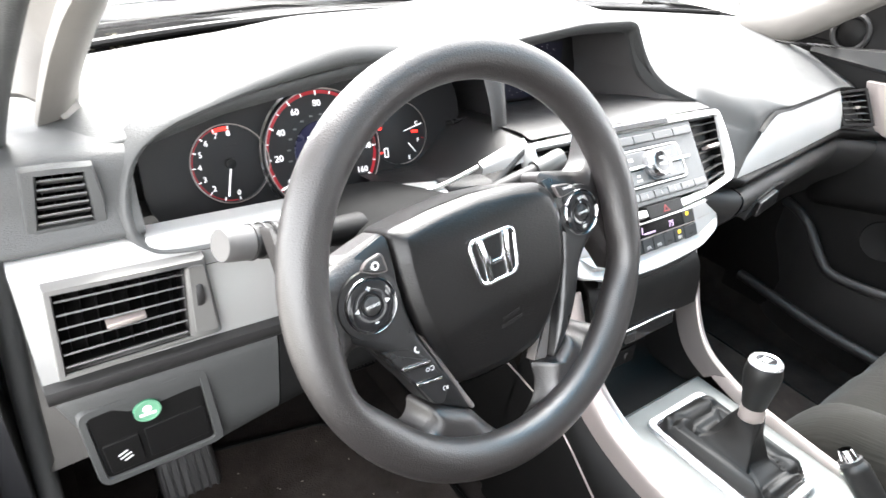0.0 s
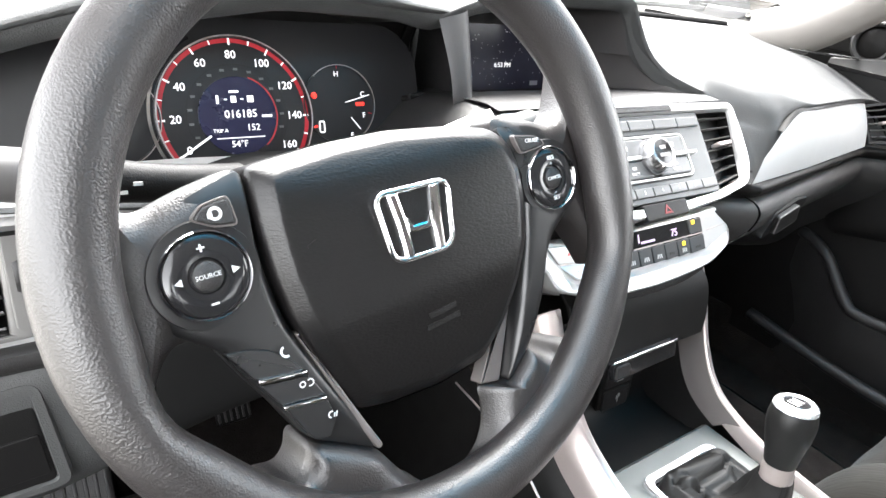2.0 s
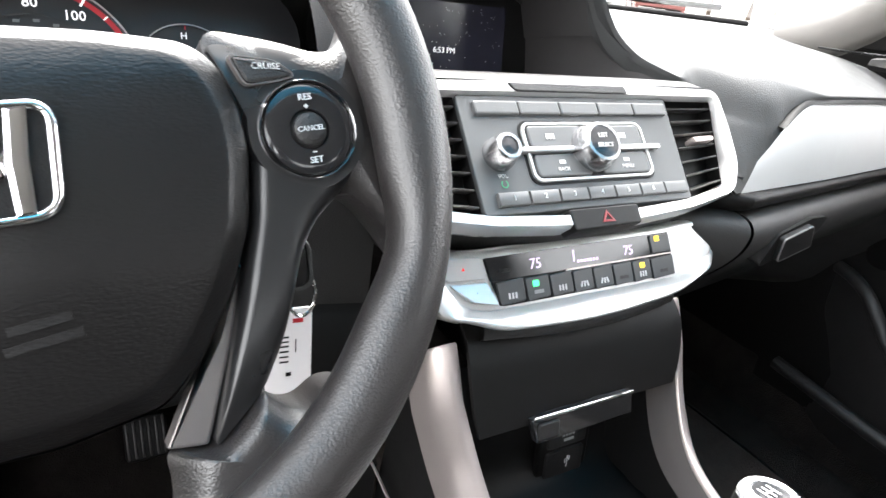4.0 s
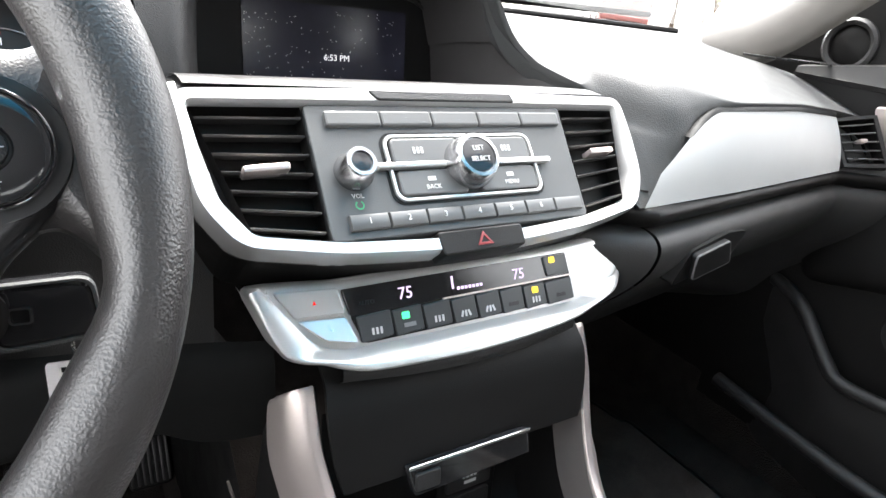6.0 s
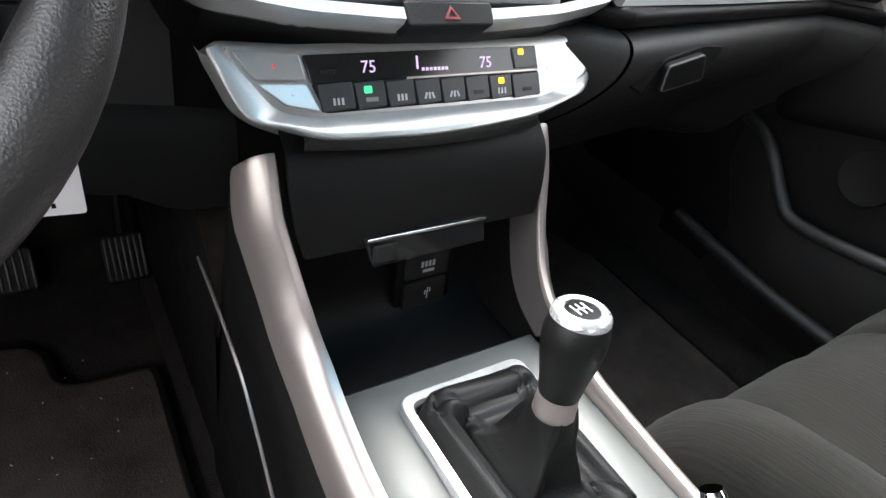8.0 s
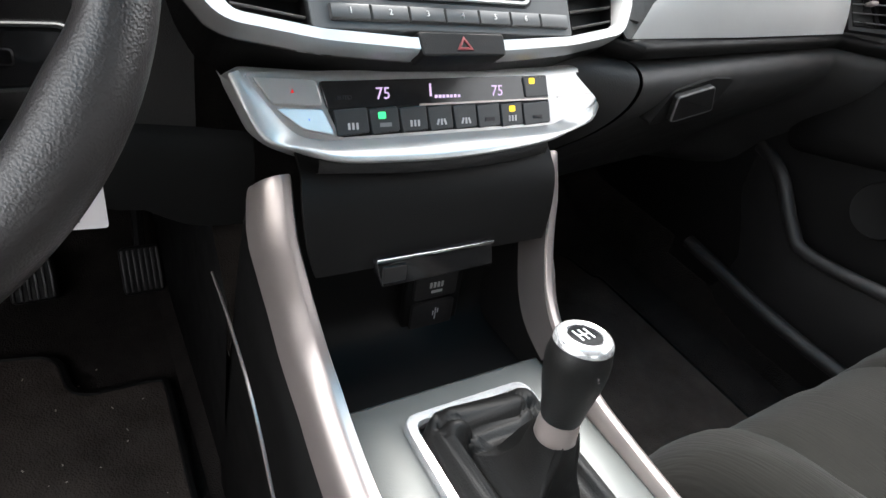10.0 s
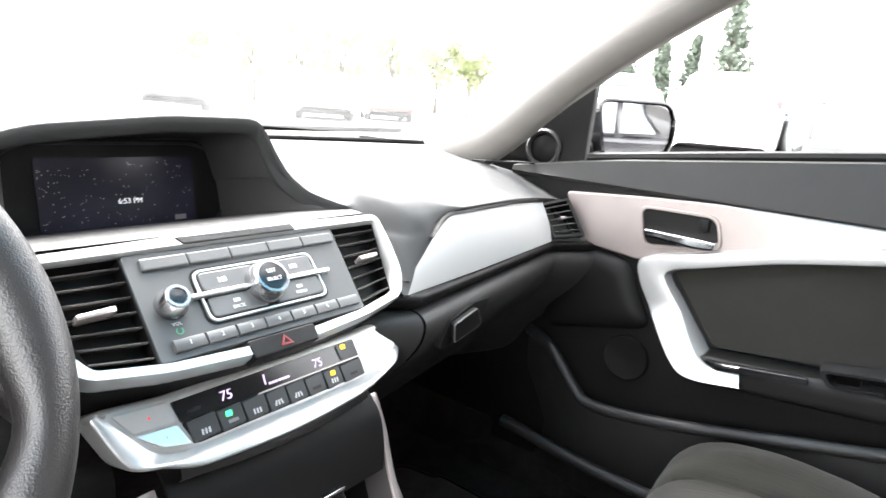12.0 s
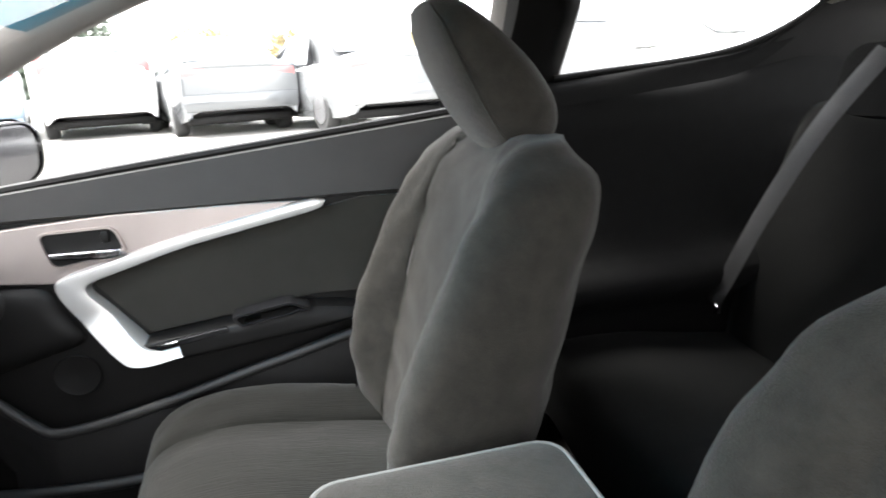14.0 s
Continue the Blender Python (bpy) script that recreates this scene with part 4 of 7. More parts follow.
# ---- centre stack ----
stack = thing("centre_stack", "silver-framed centre stack around the radio and two vents", "radio console")
outer = [(-0.183, 0.0535), (-0.06, 0.057), (0.06, 0.057), (0.183, 0.0545), (0.1835, 0.02), (0.178, -0.02), (0.160, -0.048), (0.10, -0.059), (0.0375, -0.064), (-0.0375, -0.064), (-0.10, -0.059), (-0.160, -0.048), (-0.178, -0.02), (-0.182, 0.02)]
inner = [(-0.173, 0.0445), (-0.06, 0.0445), (0.06, 0.0445), (0.173, 0.0445), (0.170, 0.018), (0.164, -0.017), (0.149, -0.040), (0.10, -0.049), (0.0375, -0.053), (-0.0375, -0.053), (-0.10, -0.049), (-0.149, -0.040), (-0.164, -0.017), (-0.170, 0.018)]
outer, inner = soft_poly(outer, 0.013, 5), soft_poly(inner, 0.004, 5)
part("body", slab(outer, -0.06, -0.012, 0, RAD), DARK, stack, smooth=0)
part("frame", ring_slab(outer, inner, -0.014, 0.006, RAD), SILVER, stack, "bright silver surround")
part("top_ledge", loft([[RAD @ vec(x, 0.0545 - 0.004 * abs(x / 0.17) ** 3, 0.003), RAD @ vec(x, 0.060 - 0.004 * abs(x / 0.17) ** 3, -0.004), RAD @ vec(x, 0.066, -0.03)] for x in (-0.176, -0.1, 0, 0.1, 0.172)], 12, 6), SILVER, stack)
part("slot_lid", slab(soft_poly([(-0.052, 0.0462), (0.064, 0.0462), (0.062, 0.0535), (-0.058, 0.0535)], 0.002), 0.004, 0.0072, 0.001, RAD), HARD, stack, "grey slot cover")
part("radio_face", slab(soft_poly([(-0.104, 0.0445), (0.111, 0.0445), (0.1045, -0.049), (-0.1045, -0.049)], 0.004), -0.01, 0.0025, 0.001, RAD), material("radio_grey_plastic", (0.05, 0.052, 0.053), 0.4, grain=0.1, grain_size=1300, vary=0.06), stack, "dark grey radio face")
KEY = material("radio_key_plastic", (0.075, 0.076, 0.077), 0.35, vary=0.06)
for i in range(5):
    x0, x1 = -0.0925 + 0.0395 * i, -0.0925 + 0.0395 * (i + 1) - 0.0005
    part("preset_key", slab(soft_poly([(x0, 0.0275), (x1, 0.0275), (x1, 0.0385), (x0, 0.0385)], 0.002), 0.002, 0.006, 0.0015, RAD), KEY, stack)
for i in range(7):
    x0, x1 = -0.092 + 0.0275 * i, -0.092 + 0.0275 * (i + 1) - 0.0012
    b = part("number_key", slab([(x0, -0.0435), (x1, -0.0435), (x1, -0.0335), (x0, -0.0335)], 0.002, 0.006, 0.0014, RAD), KEY, stack)
    if i < 6:
        lettering("number", str(i + 1), 0.0055, WHITE, b, RAD @ shift((x0 + x1) / 2, -0.0385, 0.0062))
ring_o, ring_i = rounded(0.124, 0.0485, 0.008, 5, 0.006, -0.0030), rounded(0.119, 0.0435, 0.006, 5, 0.006, -0.0030)
part("key_recess", slab(rounded(0.128, 0.052, 0.009, 5, 0.006, -0.003), 0.0015, 0.0032, 0, RAD), DARK, stack)
part("key_frame", ring_slab(ring_o, ring_i, 0.002, 0.0052, RAD), SILVER, stack, "thin chrome key frame")
for sx in (-1, 1):
    for sy in (-1, 1):
        b = part("key", slab(rounded(0.053, 0.0185, 0.004, 4, 0.006 + sx * 0.0312, -0.003 + sy * 0.0117), 0.002, 0.0058, 0.0015, RAD), KEY, stack)
        if sy > 0:
            part("skip_symbol", join(*[bar(RAD, 0.006 + sx * 0.037 + d, 0.0085, 0.0018, 0.0045, 0.006) for d in (-0.004, -0.001, 0.002)]), WHITE, b)
        else:
            lettering("word", "BACK" if sx < 0 else "MENU", 0.0045, WHITE, b, RAD @ shift(0.006 + sx * 0.033, -0.0185, 0.006))
            part("print_bar", bar(RAD, 0.006 + sx * 0.033, -0.0125, 0.006, 0.003, 0.0059), WHITE, b)
part("bar_trim", block(0.145, 0.0042, 0.006, 0.0012, RAD @ shift(0.008, -0.0022, 0.005)), SILVER, stack, "silver cross bar")
knob = part("select_knob", lathe([(0.0195, 0.002), (0.0195, 0.008), (0.0185, 0.012), (0.0175, 0.018), (0.016, 0.0205), (0.0135, 0.0208), (0.0131, 0.0195), (0.0001, 0.0192)], 48, RAD @ shift(0.006, -0.003)), METAL, stack, "silver select knob")
part("knob_cap", lathe([(0.0130, 0.019), (0.0125, 0.0205), (0.0001, 0.021)], 40, RAD @ shift(0.006, -0.003)), GLOSSY, knob, "gloss black cap")
lettering("word", "LIST", 0.0052, WHITE, knob, RAD @ shift(0.006, 0.0015, 0.0212))
lettering("word", "SELECT", 0.0048, WHITE, knob, RAD @ shift(0.006, -0.0065, 0.0212))
vol = part("volume_knob", lathe([(0.0130, 0.002), (0.0130, 0.006), (0.0115, 0.009), (0.0105, 0.018), (0.0095, 0.0195), (0.0072, 0.0195), (0.0068, 0.018), (0.0001, 0.018)], 40, RAD @ shift(-0.081, -0.004)), METAL, stack, "silver volume knob")
part("knob_cap", lathe([(0.0068, 0.0178), (0.0064, 0.0186), (0.0001, 0.0188)], 30, RAD @ shift(-0.081, -0.004)), GLOSSY, vol, "gloss black cap")
lettering("word", "VOL", 0.0042, WHITE, stack, RAD @ shift(-0.082, -0.0205, 0.003))
arc(RAD, -0.082, -0.0265, 0.0026, 120, 420, 0.001, material("dim_green_print", (0.03, 0.26, 0.11), 0.5), stack, "power_symbol", 0.003, 16, "green power symbol")
part("hazard_button", slab(soft_poly([(-0.035, -0.0505), (0.035, -0.0505), (0.034, -0.0665), (-0.034, -0.0675)], 0.003), -0.01, 0.0068, 0.0015, RAD), DARK, stack, "dark hazard switch")
part("hazard_triangle", ring_slab([(-0.0065, -0.063), (0.0065, -0.063), (0.0, -0.0535)], [(-0.0035, -0.0613), (0.0035, -0.0613), (0.0, -0.0565)], 0.0068, 0.0075, RAD), material("dim_red_print", (0.16, 0.012, 0.014), 0.5), stack, "red triangle")
LOUVRE = material("louvre_plastic", (0.035, 0.034, 0.034), 0.4, vary=0.08)
vent_l = [(-0.1722, 0.0430), (-0.1055, 0.0430), (-0.1065, -0.0475), (-0.1495, -0.0395)]
vent_r = [(0.1125, 0.0430), (0.1722, 0.0430), (0.1495, -0.0395), (0.1065, -0.0475)]
air_vent("centre_air_vent", "black louvred vent with a satin tab beside the radio", RAD, vent_l, 7, tab=(0.46, 0.5, 0.028), slat_material=LOUVRE, vanes=5, group="centre vents")
air_vent("centre_air_vent", "black louvred vent with a satin tab beside the radio", RAD, vent_r, 7, tab=(0.56, 0.46, 0.026), slat_material=LOUVRE, vanes=5, group="centre vents")
part("under_band", loft([[(x, 0.06 - 0.035 * (1 - (x / 0.17) ** 2), 0.81), (x, 0.050 - 0.034 * (1 - (x / 0.17) ** 2), 0.79), (x, 0.055 - 0.03 * (1 - (x / 0.17) ** 2), 0.772), (x, 0.08, 0.76)] for x in (-0.165, -0.11, -0.05, 0.05, 0.11, 0.165)], 20, 12), DARK, stack, "black band under the silver frame")

# ---- climate panel ----
climate = thing("climate_panel", "silver climate control panel with a dark display", "climate control")


def curl(q):
    """The panel's ends wrap away towards the dash."""
    p = Vector(q)
    p.z -= 0.004 * max(0, (abs(p.x) - 0.09) / 0.07) ** 2
    p.x += 0.008 * max(0, min(1, (-0.085 - p.x) / 0.05)) + 0.007 * max(0, min(1, (p.x - 0.105) / 0.04))
    p.y += 0.004 * max(0, min(1, (-0.018 - p.y) / 0.012))
    return p


def wrapped(bm):
    for v in bm.verts:
        v.co = CLI @ curl(v.co)
    return bm


body_out = soft_poly([(-0.157, 0.030), (-0.10, 0.026), (0.10, 0.028), (0.157, 0.033), (0.1565, -0.005), (0.125, -0.021), (0.096, -0.0305), (0.05, -0.0355), (0, -0.038), (-0.05, -0.037), (-0.087, -0.0345), (-0.115, -0.026), (-0.14, -0.0145)], 0.01, 4)
bm = slab(body_out, -0.04, 0.0, 0.007, None, 4)
part("body", wrapped(bm), SILVER, climate, "bright silver panel body")
part("lower_lip", wrapped(slab(soft_poly([(-0.142, -0.008), (0.15, -0.0), (0.124, -0.026), (0.096, -0.034), (0, -0.0425), (-0.087, -0.0385), (-0.118, -0.029)], 0.012, 4), -0.05, -0.009, 0.004)), SILVER, climate, "silver lower lip")
low_in = [vec(-0.152, 0.026, 0.0005), vec(-0.124, -0.010, 0.0005), vec(-0.100, -0.0195, 0.0005), vec(-0.084, -0.0210, 0.0005), vec(-0.04, -0.0212, 0.0005), vec(0.0, -0.0208, 0.0005), vec(0.05, -0.0202, 0.0005), vec(0.092, -0.0192, 0.0005), vec(0.110, -0.0165, 0.0), vec(0.138, -0.005, -0.001), vec(0.153, 0.001, -0.002)]
low_out = [vec(-0.158, 0.024, 0.002), vec(-0.142, -0.0155, 0.006), vec(-0.116, -0.0275, 0.010), vec(-0.087, -0.0358, 0.012), vec(-0.045, -0.0385, 0.013), vec(0.0, -0.0395, 0.013), vec(0.05, -0.037, 0.013), vec(0.097, -0.0318, 0.012), vec(0.126, -0.0222, 0.007), vec(0.146, -0.0135, 0.002), vec(0.1575, -0.006, -0.003)]
low_in, low_out = spline(low_in, 60), spline(low_out, 60)
part("lower_border", wrapped(sheet([spline([a, a.lerp(b, 0.5) + vec(0, 0, 0.001), b, b + vec(0, -0.003, -0.003), b + vec(0, -0.002, -0.012), b + vec(0, 0.006, -0.035)], 16) for a, b in zip(low_in, low_out)])), SILVER, climate, "bright silver lower border")
part("display", slab(soft_poly([(-0.0935, 0.0185), (0.0985, 0.021), (0.1005, 0.0025), (-0.0895, 0.0005)], 0.002), -0.002, 0.0012, 0.0004, CLI), GLOSSY, climate, "dark glossy display strip")
part("key_bed", slab(soft_poly([(-0.0895, 0.001), (0.1005, 0.003), (0.1025, -0.0165), (-0.082, -0.0185)], 0.003), -0.002, 0.0008, 0.0004, CLI), DARK, climate)
part("divider", slab([(-0.02, 0.0020), (0.1005, 0.0033), (0.1005, 0.0020), (-0.02, 0.0006)], 0, 0.0018, 0, CLI), SATIN, climate)
CKEY = material("climate_key_plastic", (0.03, 0.033, 0.035), 0.35, vary=0.08)
edges = (-0.0870, -0.0615, -0.0380, -0.0150, 0.0065, 0.0280, 0.0500, 0.0720, 0.1005)
for i in range(8):
    a, b = edges[i] + 0.0006, edges[i + 1] - 0.0006
    k = part("key", slab(soft_poly([(a, -0.0005), (b, 0.0008), (b + 0.001, -0.0162), (a + 0.002, -0.0178)], 0.0015), 0.0, 0.0026, 0.0007, CLI), CKEY, climate)
    mid = (a + b) / 2 + 0.001
    if i in (0, 2, 3, 4, 6):
        for d in (-0.003, 0.0, 0.003):
            part("print_bar", bar(CLI, mid + d, -0.0115, 0.0016, 0.0045, 0.0027, 20 * d / 0.003 if i in (3, 4) else 0), WHITE, k)
    else:
        part("print_bar", bar(CLI, mid, -0.0115, 0.009, 0.0028, 0.0027), material("dim_print", (0.2, 0.2, 0.2), 0.5) if i == 1 else HARD, k)
part("key", slab(soft_poly([(0.0735, 0.0195), (0.0975, 0.0200), (0.0990, 0.0045), (0.0760, 0.0040)], 0.002), 0.0, 0.0026, 0.0007, CLI), CKEY, climate)
lettering("word", "AUTO", 0.0042, HARD, climate, CLI @ shift(-0.0775, 0.0075, 0.0014))
for x in (-0.0485, 0.0490):
    lettering("temperature", "75", 0.0115, LCD_TEXT, climate, CLI @ shift(x, 0.0095, 0.0014), "pale violet digits")
part("fan_symbol", join(bar(CLI, -0.0105, 0.0115, 0.0016, 0.009, 0.0013), *[bar(CLI, -0.006 + 0.0033 * i, 0.0068, 0.0023, 0.0022, 0.0013) for i in range(7)]), LCD_TEXT, climate, "violet fan bars", 0)
part("led", slab(rounded(0.0058, 0.0048, 0.001), 0, 0.0030, 0, CLI @ shift(-0.0512, -0.0050)), GREEN_LAMP, climate, "lit green lamp")
part("led", slab(rounded(0.0056, 0.0046, 0.001), 0, 0.0030, 0, CLI @ shift(0.0618, -0.0042)), AMBER_LAMP, climate, "lit amber lamp")
part("led", slab(rounded(0.0056, 0.0046, 0.001), 0, 0.0030, 0, CLI @ shift(0.0822, 0.0165)), AMBER_LAMP, climate, "lit amber lamp")
part("key_groove", wrapped(slab([(0.1105, 0.0040), (0.1485, 0.0066), (0.1485, 0.0060), (0.1105, 0.0034)], -0.004, 0.0003)), SATIN, climate, smooth=0)
up_pts = [(-0.145, 0.0225), (-0.0985, 0.0200), (-0.0945, 0.0030), (-0.1335, 0.0045)]
down_pts = [(-0.1325, 0.0030), (-0.0940, 0.0012), (-0.0885, -0.0170), (-0.1130, -0.0120)]
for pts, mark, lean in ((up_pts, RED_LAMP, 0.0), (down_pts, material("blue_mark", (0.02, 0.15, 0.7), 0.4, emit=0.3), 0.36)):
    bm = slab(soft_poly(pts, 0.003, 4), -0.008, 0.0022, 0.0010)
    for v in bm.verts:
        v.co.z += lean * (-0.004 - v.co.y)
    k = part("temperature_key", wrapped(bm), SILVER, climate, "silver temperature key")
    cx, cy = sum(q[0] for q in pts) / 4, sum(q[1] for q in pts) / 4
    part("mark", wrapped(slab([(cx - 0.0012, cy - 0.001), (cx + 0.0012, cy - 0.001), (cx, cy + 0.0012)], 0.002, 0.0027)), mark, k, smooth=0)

# ---- steering wheel ----
wheel = thing("steering_wheel", "black grained four-spoke steering wheel with control buttons", "steering wheel")
RC = vec(-0.0023, 0.0, 0.0103)
circle = [WHL @ (RC + vec(0.149 * math.cos(a), 0.149 * math.sin(a), 0)) for a in (k * math.tau / 120 for k in range(120))]
bm = tube(circle, 0.0163, 24, closed=True, up=WHL.to_3x3() @ vec(0, 0, 1), squash=0.92)
for v in bm.verts:
    # thumb hollows on the inside, just below the side spokes
    q = WHL.inverted() @ v.co - RC
    out = Vector((q.x, q.y, 0))
    inner = max(0, 0.149 - out.length) / 0.0163
    a = math.degrees(math.atan2(q.y, abs(q.x)))
    v.co = WHL @ (q + RC + out.normalized() * 0.006 * inner * math.exp(-((a + 19) / 9) ** 2))
part("rim", bm, RUBBER, wheel, "grained black rim")
SMOKE = material("smoked_satin_trim", (0.16, 0.145, 0.14), 0.35, metal=0.5, vary=0.05)
POD = material("spoke_plastic", (0.010, 0.010, 0.0105), 0.3, vary=0.08)
pad = soft_poly([(-0.0750, 0.0440), (-0.0715, 0.0468), (-0.035, 0.0508), (0.003, 0.0515), (0.040, 0.0475), (0.0690, 0.0415), (0.0775, 0.0330), (0.0825, 0.0180), (0.0830, 0.0), (0.0775, -0.0270), (0.0665, -0.0520), (0.0520, -0.0740), (0.0360, -0.0880), (0.003, -0.0915), (-0.0300, -0.0890), (-0.0480, -0.0850), (-0.0560, -0.0690), (-0.0650, -0.0460), (-0.0720, -0.0270), (-0.0755, -0.0040), (-0.0765, 0.0220)], 0.006, 4)


def pad_height(x, y, f):
    """The cover: a bevelled band round its edge, a rolled top and a lower third that falls away."""
    z = 0.0
    for a, b, za, zb in ((1.0, 0.985, 0.0, 0.0032), (0.985, 0.955, 0.0032, 0.0050), (0.955, 0.885, 0.0050, 0.0088), (0.885, 0.0, 0.0088, 0.0112)):
        if f <= a:
            z = za + (zb - za) * min(1, (a - f) / (a - b))
    z -= 0.0065 * max(0, (y - 0.024) / 0.024) ** 2
    return z - 0.16 * max(0, -0.036 - y)


mid = vec(0.003, -0.012)
rows = [[(*p, -0.040) for p in pad], [(*p, -0.006) for p in pad]]
for f in (1.0, 0.993, 0.985, 0.97, 0.955, 0.92, 0.892, 0.878, 0.84, 0.78, 0.7, 0.6, 0.5, 0.4, 0.3, 0.2, 0.1, 0.02):
    rows.append([(q.x, q.y, pad_height(q.x, q.y, f)) for q in (mid + (Vector(p) - mid) * f for p in pad)])
bm = sheet(rows, wrap_v=True, cap=True)
bm.transform(WHL)
cover = part("airbag_cover", bm, HUB, wheel, "grained airbag cover", 50)
WEB_SIDE = ((0.150, 0.078), (0.142, 0.056), (0.1335, 0.0410), (0.1226, 0.0352), (0.1027, 0.0420), (0.0748, 0.0480), (0.076, 0.0), (0.100, -0.028), (0.1196, -0.0212), (0.1275, -0.0270), (0.1385, -0.046), (0.148, -0.068))
PANEL = {-1: ((-0.0757, 0.0462), (-0.1010, 0.0385), (-0.1160, 0.0305), (-0.1275, 0.0155), (-0.1285, -0.0020), (-0.1225, -0.0170), (-0.1050, -0.0305), (-0.0950, -0.0510), (-0.0870, -0.0645), (-0.0770, -0.0860), (-0.0600, -0.0965), (-0.0432, -0.1078), (-0.0470, -0.0930), (-0.0570, -0.0690), (-0.0662, -0.0460), (-0.0735, -0.0270), (-0.0770, -0.0040), (-0.0778, 0.0220)),
         1: ((0.0745, 0.0410), (0.1010, 0.0385), (0.1190, 0.0320), (0.1310, 0.0200), (0.1330, 0.0050), (0.1285, -0.0110), (0.1186, -0.0208), (0.1040, -0.0315), (0.0960, -0.0430), (0.0890, -0.0600), (0.0820, -0.0750), (0.0700, -0.0930), (0.0480, -0.1095), (0.0655, -0.0660), (0.0790, -0.0270), (0.0845, 0.0), (0.0840, 0.0180), (0.0795, 0.0320))}
LOWER = {-1: ((-0.112, -0.104), (-0.0995, -0.1000), (-0.0885, -0.1035), (-0.0812, -0.0985), (-0.0775, -0.0868), (-0.0600, -0.0968), (-0.0430, -0.1080), (-0.0340, -0.1240), (-0.0240, -0.1385), (-0.012, -0.150), (-0.07, -0.150), (-0.11, -0.122)),
         1: ((0.112, -0.104), (0.0995, -0.1000), (0.0880, -0.1062), (0.0800, -0.1048), (0.0742, -0.0990), (0.0697, -0.0928), (0.0580, -0.1033), (0.0475, -0.1100), (0.0322, -0.1048), (0.0325, -0.1180), (0.0302, -0.1300), (0.0220, -0.1415), (0.004, -0.150), (0.07, -0.150), (0.11, -0.122))}
TRIM = {-1: ((-0.0712, -0.0340), (-0.0622, -0.0600), (-0.0503, -0.0930), (-0.0436, -0.1076), (-0.0402, -0.1060), (-0.0460, -0.0920), (-0.0585, -0.0600), (-0.0690, -0.0340)),
        1: ((0.0735, -0.0420), (0.0665, -0.0650), (0.0475, -0.1085), (0.0325, -0.1050), (0.0440, -0.0869), (0.0580, -0.0700), (0.0700, -0.0440))}
for s in (-1, 1):
    part("spoke_web", dome(soft_poly([(s * x, y) for x, y in WEB_SIDE], 0.009, 6), -0.008, 0.0, WHL, 8, 0.02), RUBBER, wheel, "grained spoke web")
    panel = part("spoke_panel", dome(soft_poly(PANEL[s], 0.006, 5), -0.004, 0.002, WHL, 8, 0.022, 6), POD, wheel, "smooth black spoke panel")
    bm = dome(soft_poly(LOWER[s], 0.006, 5), -0.006, 0.0055, None, 12, 0.03, 5)
    for v in bm.verts:
        ridge = 0.0475 - 0.46 * (-0.1098 - v.co.y)
        if s > 0 and v.co.x < ridge:
            v.co.z = max(v.co.z - 0.55 * (ridge - v.co.x), -0.014)
    bm.transform(WHL)
    part("lower_spoke", bm, RUBBER, wheel, "grained lower spoke")
    part("spoke_trim", slab(soft_poly(TRIM[s], 0.002), -0.020, -0.0005 if s < 0 else -0.010, 0.0015, WHL), SMOKE, wheel, "satin trim strip")
    C = WHL @ shift(-0.1030 if s < 0 else 0.1072, 0.0042, 0.0) @ Matrix.Diagonal((0.85, 0.85, 1, 1))
    part("dial_rim", lathe([(0.0238, 0.0), (0.0236, 0.003), (0.0225, 0.0042), (0.0215, 0.003), (0.0213, 0.001)], 48, C), CHROME, panel, "chrome ring")
    part("dial_bed", lathe([(0.0292, -0.003), (0.0278, 0.0018), (0.024, 0.0022), (0.0001, 0.0018)], 48, C), POD, panel)
    pad_b = part("control_pad", lathe([(0.0213, 0.0), (0.0208, 0.003), (0.017, 0.0045), (0.0095, 0.0035), (0.0085, 0.0015), (0.0001, 0.0015)], 48, C), GLOSSY, panel, "gloss black four-way pad")
    part("centre_button", lathe([(0.0078, 0.0015), (0.0076, 0.0042), (0.0066, 0.005), (0.0001, 0.0052)], 30, C), HARD, panel)
    lettering("word", "SOURCE" if s < 0 else "CANCEL", 0.0034, WHITE, pad_b, C @ shift(0, 0, 0.0053))
    if s < 0:
        part("sign", join(bar(C, 0.0, 0.0145, 0.004, 0.001, 0.0043), bar(C, 0.0, 0.0145, 0.001, 0.004, 0.0043)), WHITE, pad_b, smooth=0)
        part("sign", bar(C, 0.0, -0.0145, 0.004, 0.001, 0.0043), WHITE, pad_b, smooth=0)
        for d in (-1, 1):
            part("arrow", slab([(d * 0.0125, 0.002), (d * 0.0125, -0.002), (d * 0.0165, 0.0)], 0.0036, 0.0046, 0, C), WHITE, pad_b, smooth=0)
    else:
        lettering("word", "RES", 0.0042, WHITE, pad_b, C @ shift(0, 0.0145, 0.0046))
        part("sign", join(bar(C, 0.0, 0.0105, 0.002, 0.0006, 0.004), bar(C, 0.0, 0.0105, 0.0006, 0.002, 0.004)), WHITE, pad_b, smooth=0)
        lettering("word", "SET", 0.0042, WHITE, pad_b, C @ shift(0, -0.0145, 0.0046))
        part("sign", bar(C, 0.0, -0.0107, 0.002, 0.0006, 0.004), WHITE, pad_b, smooth=0)
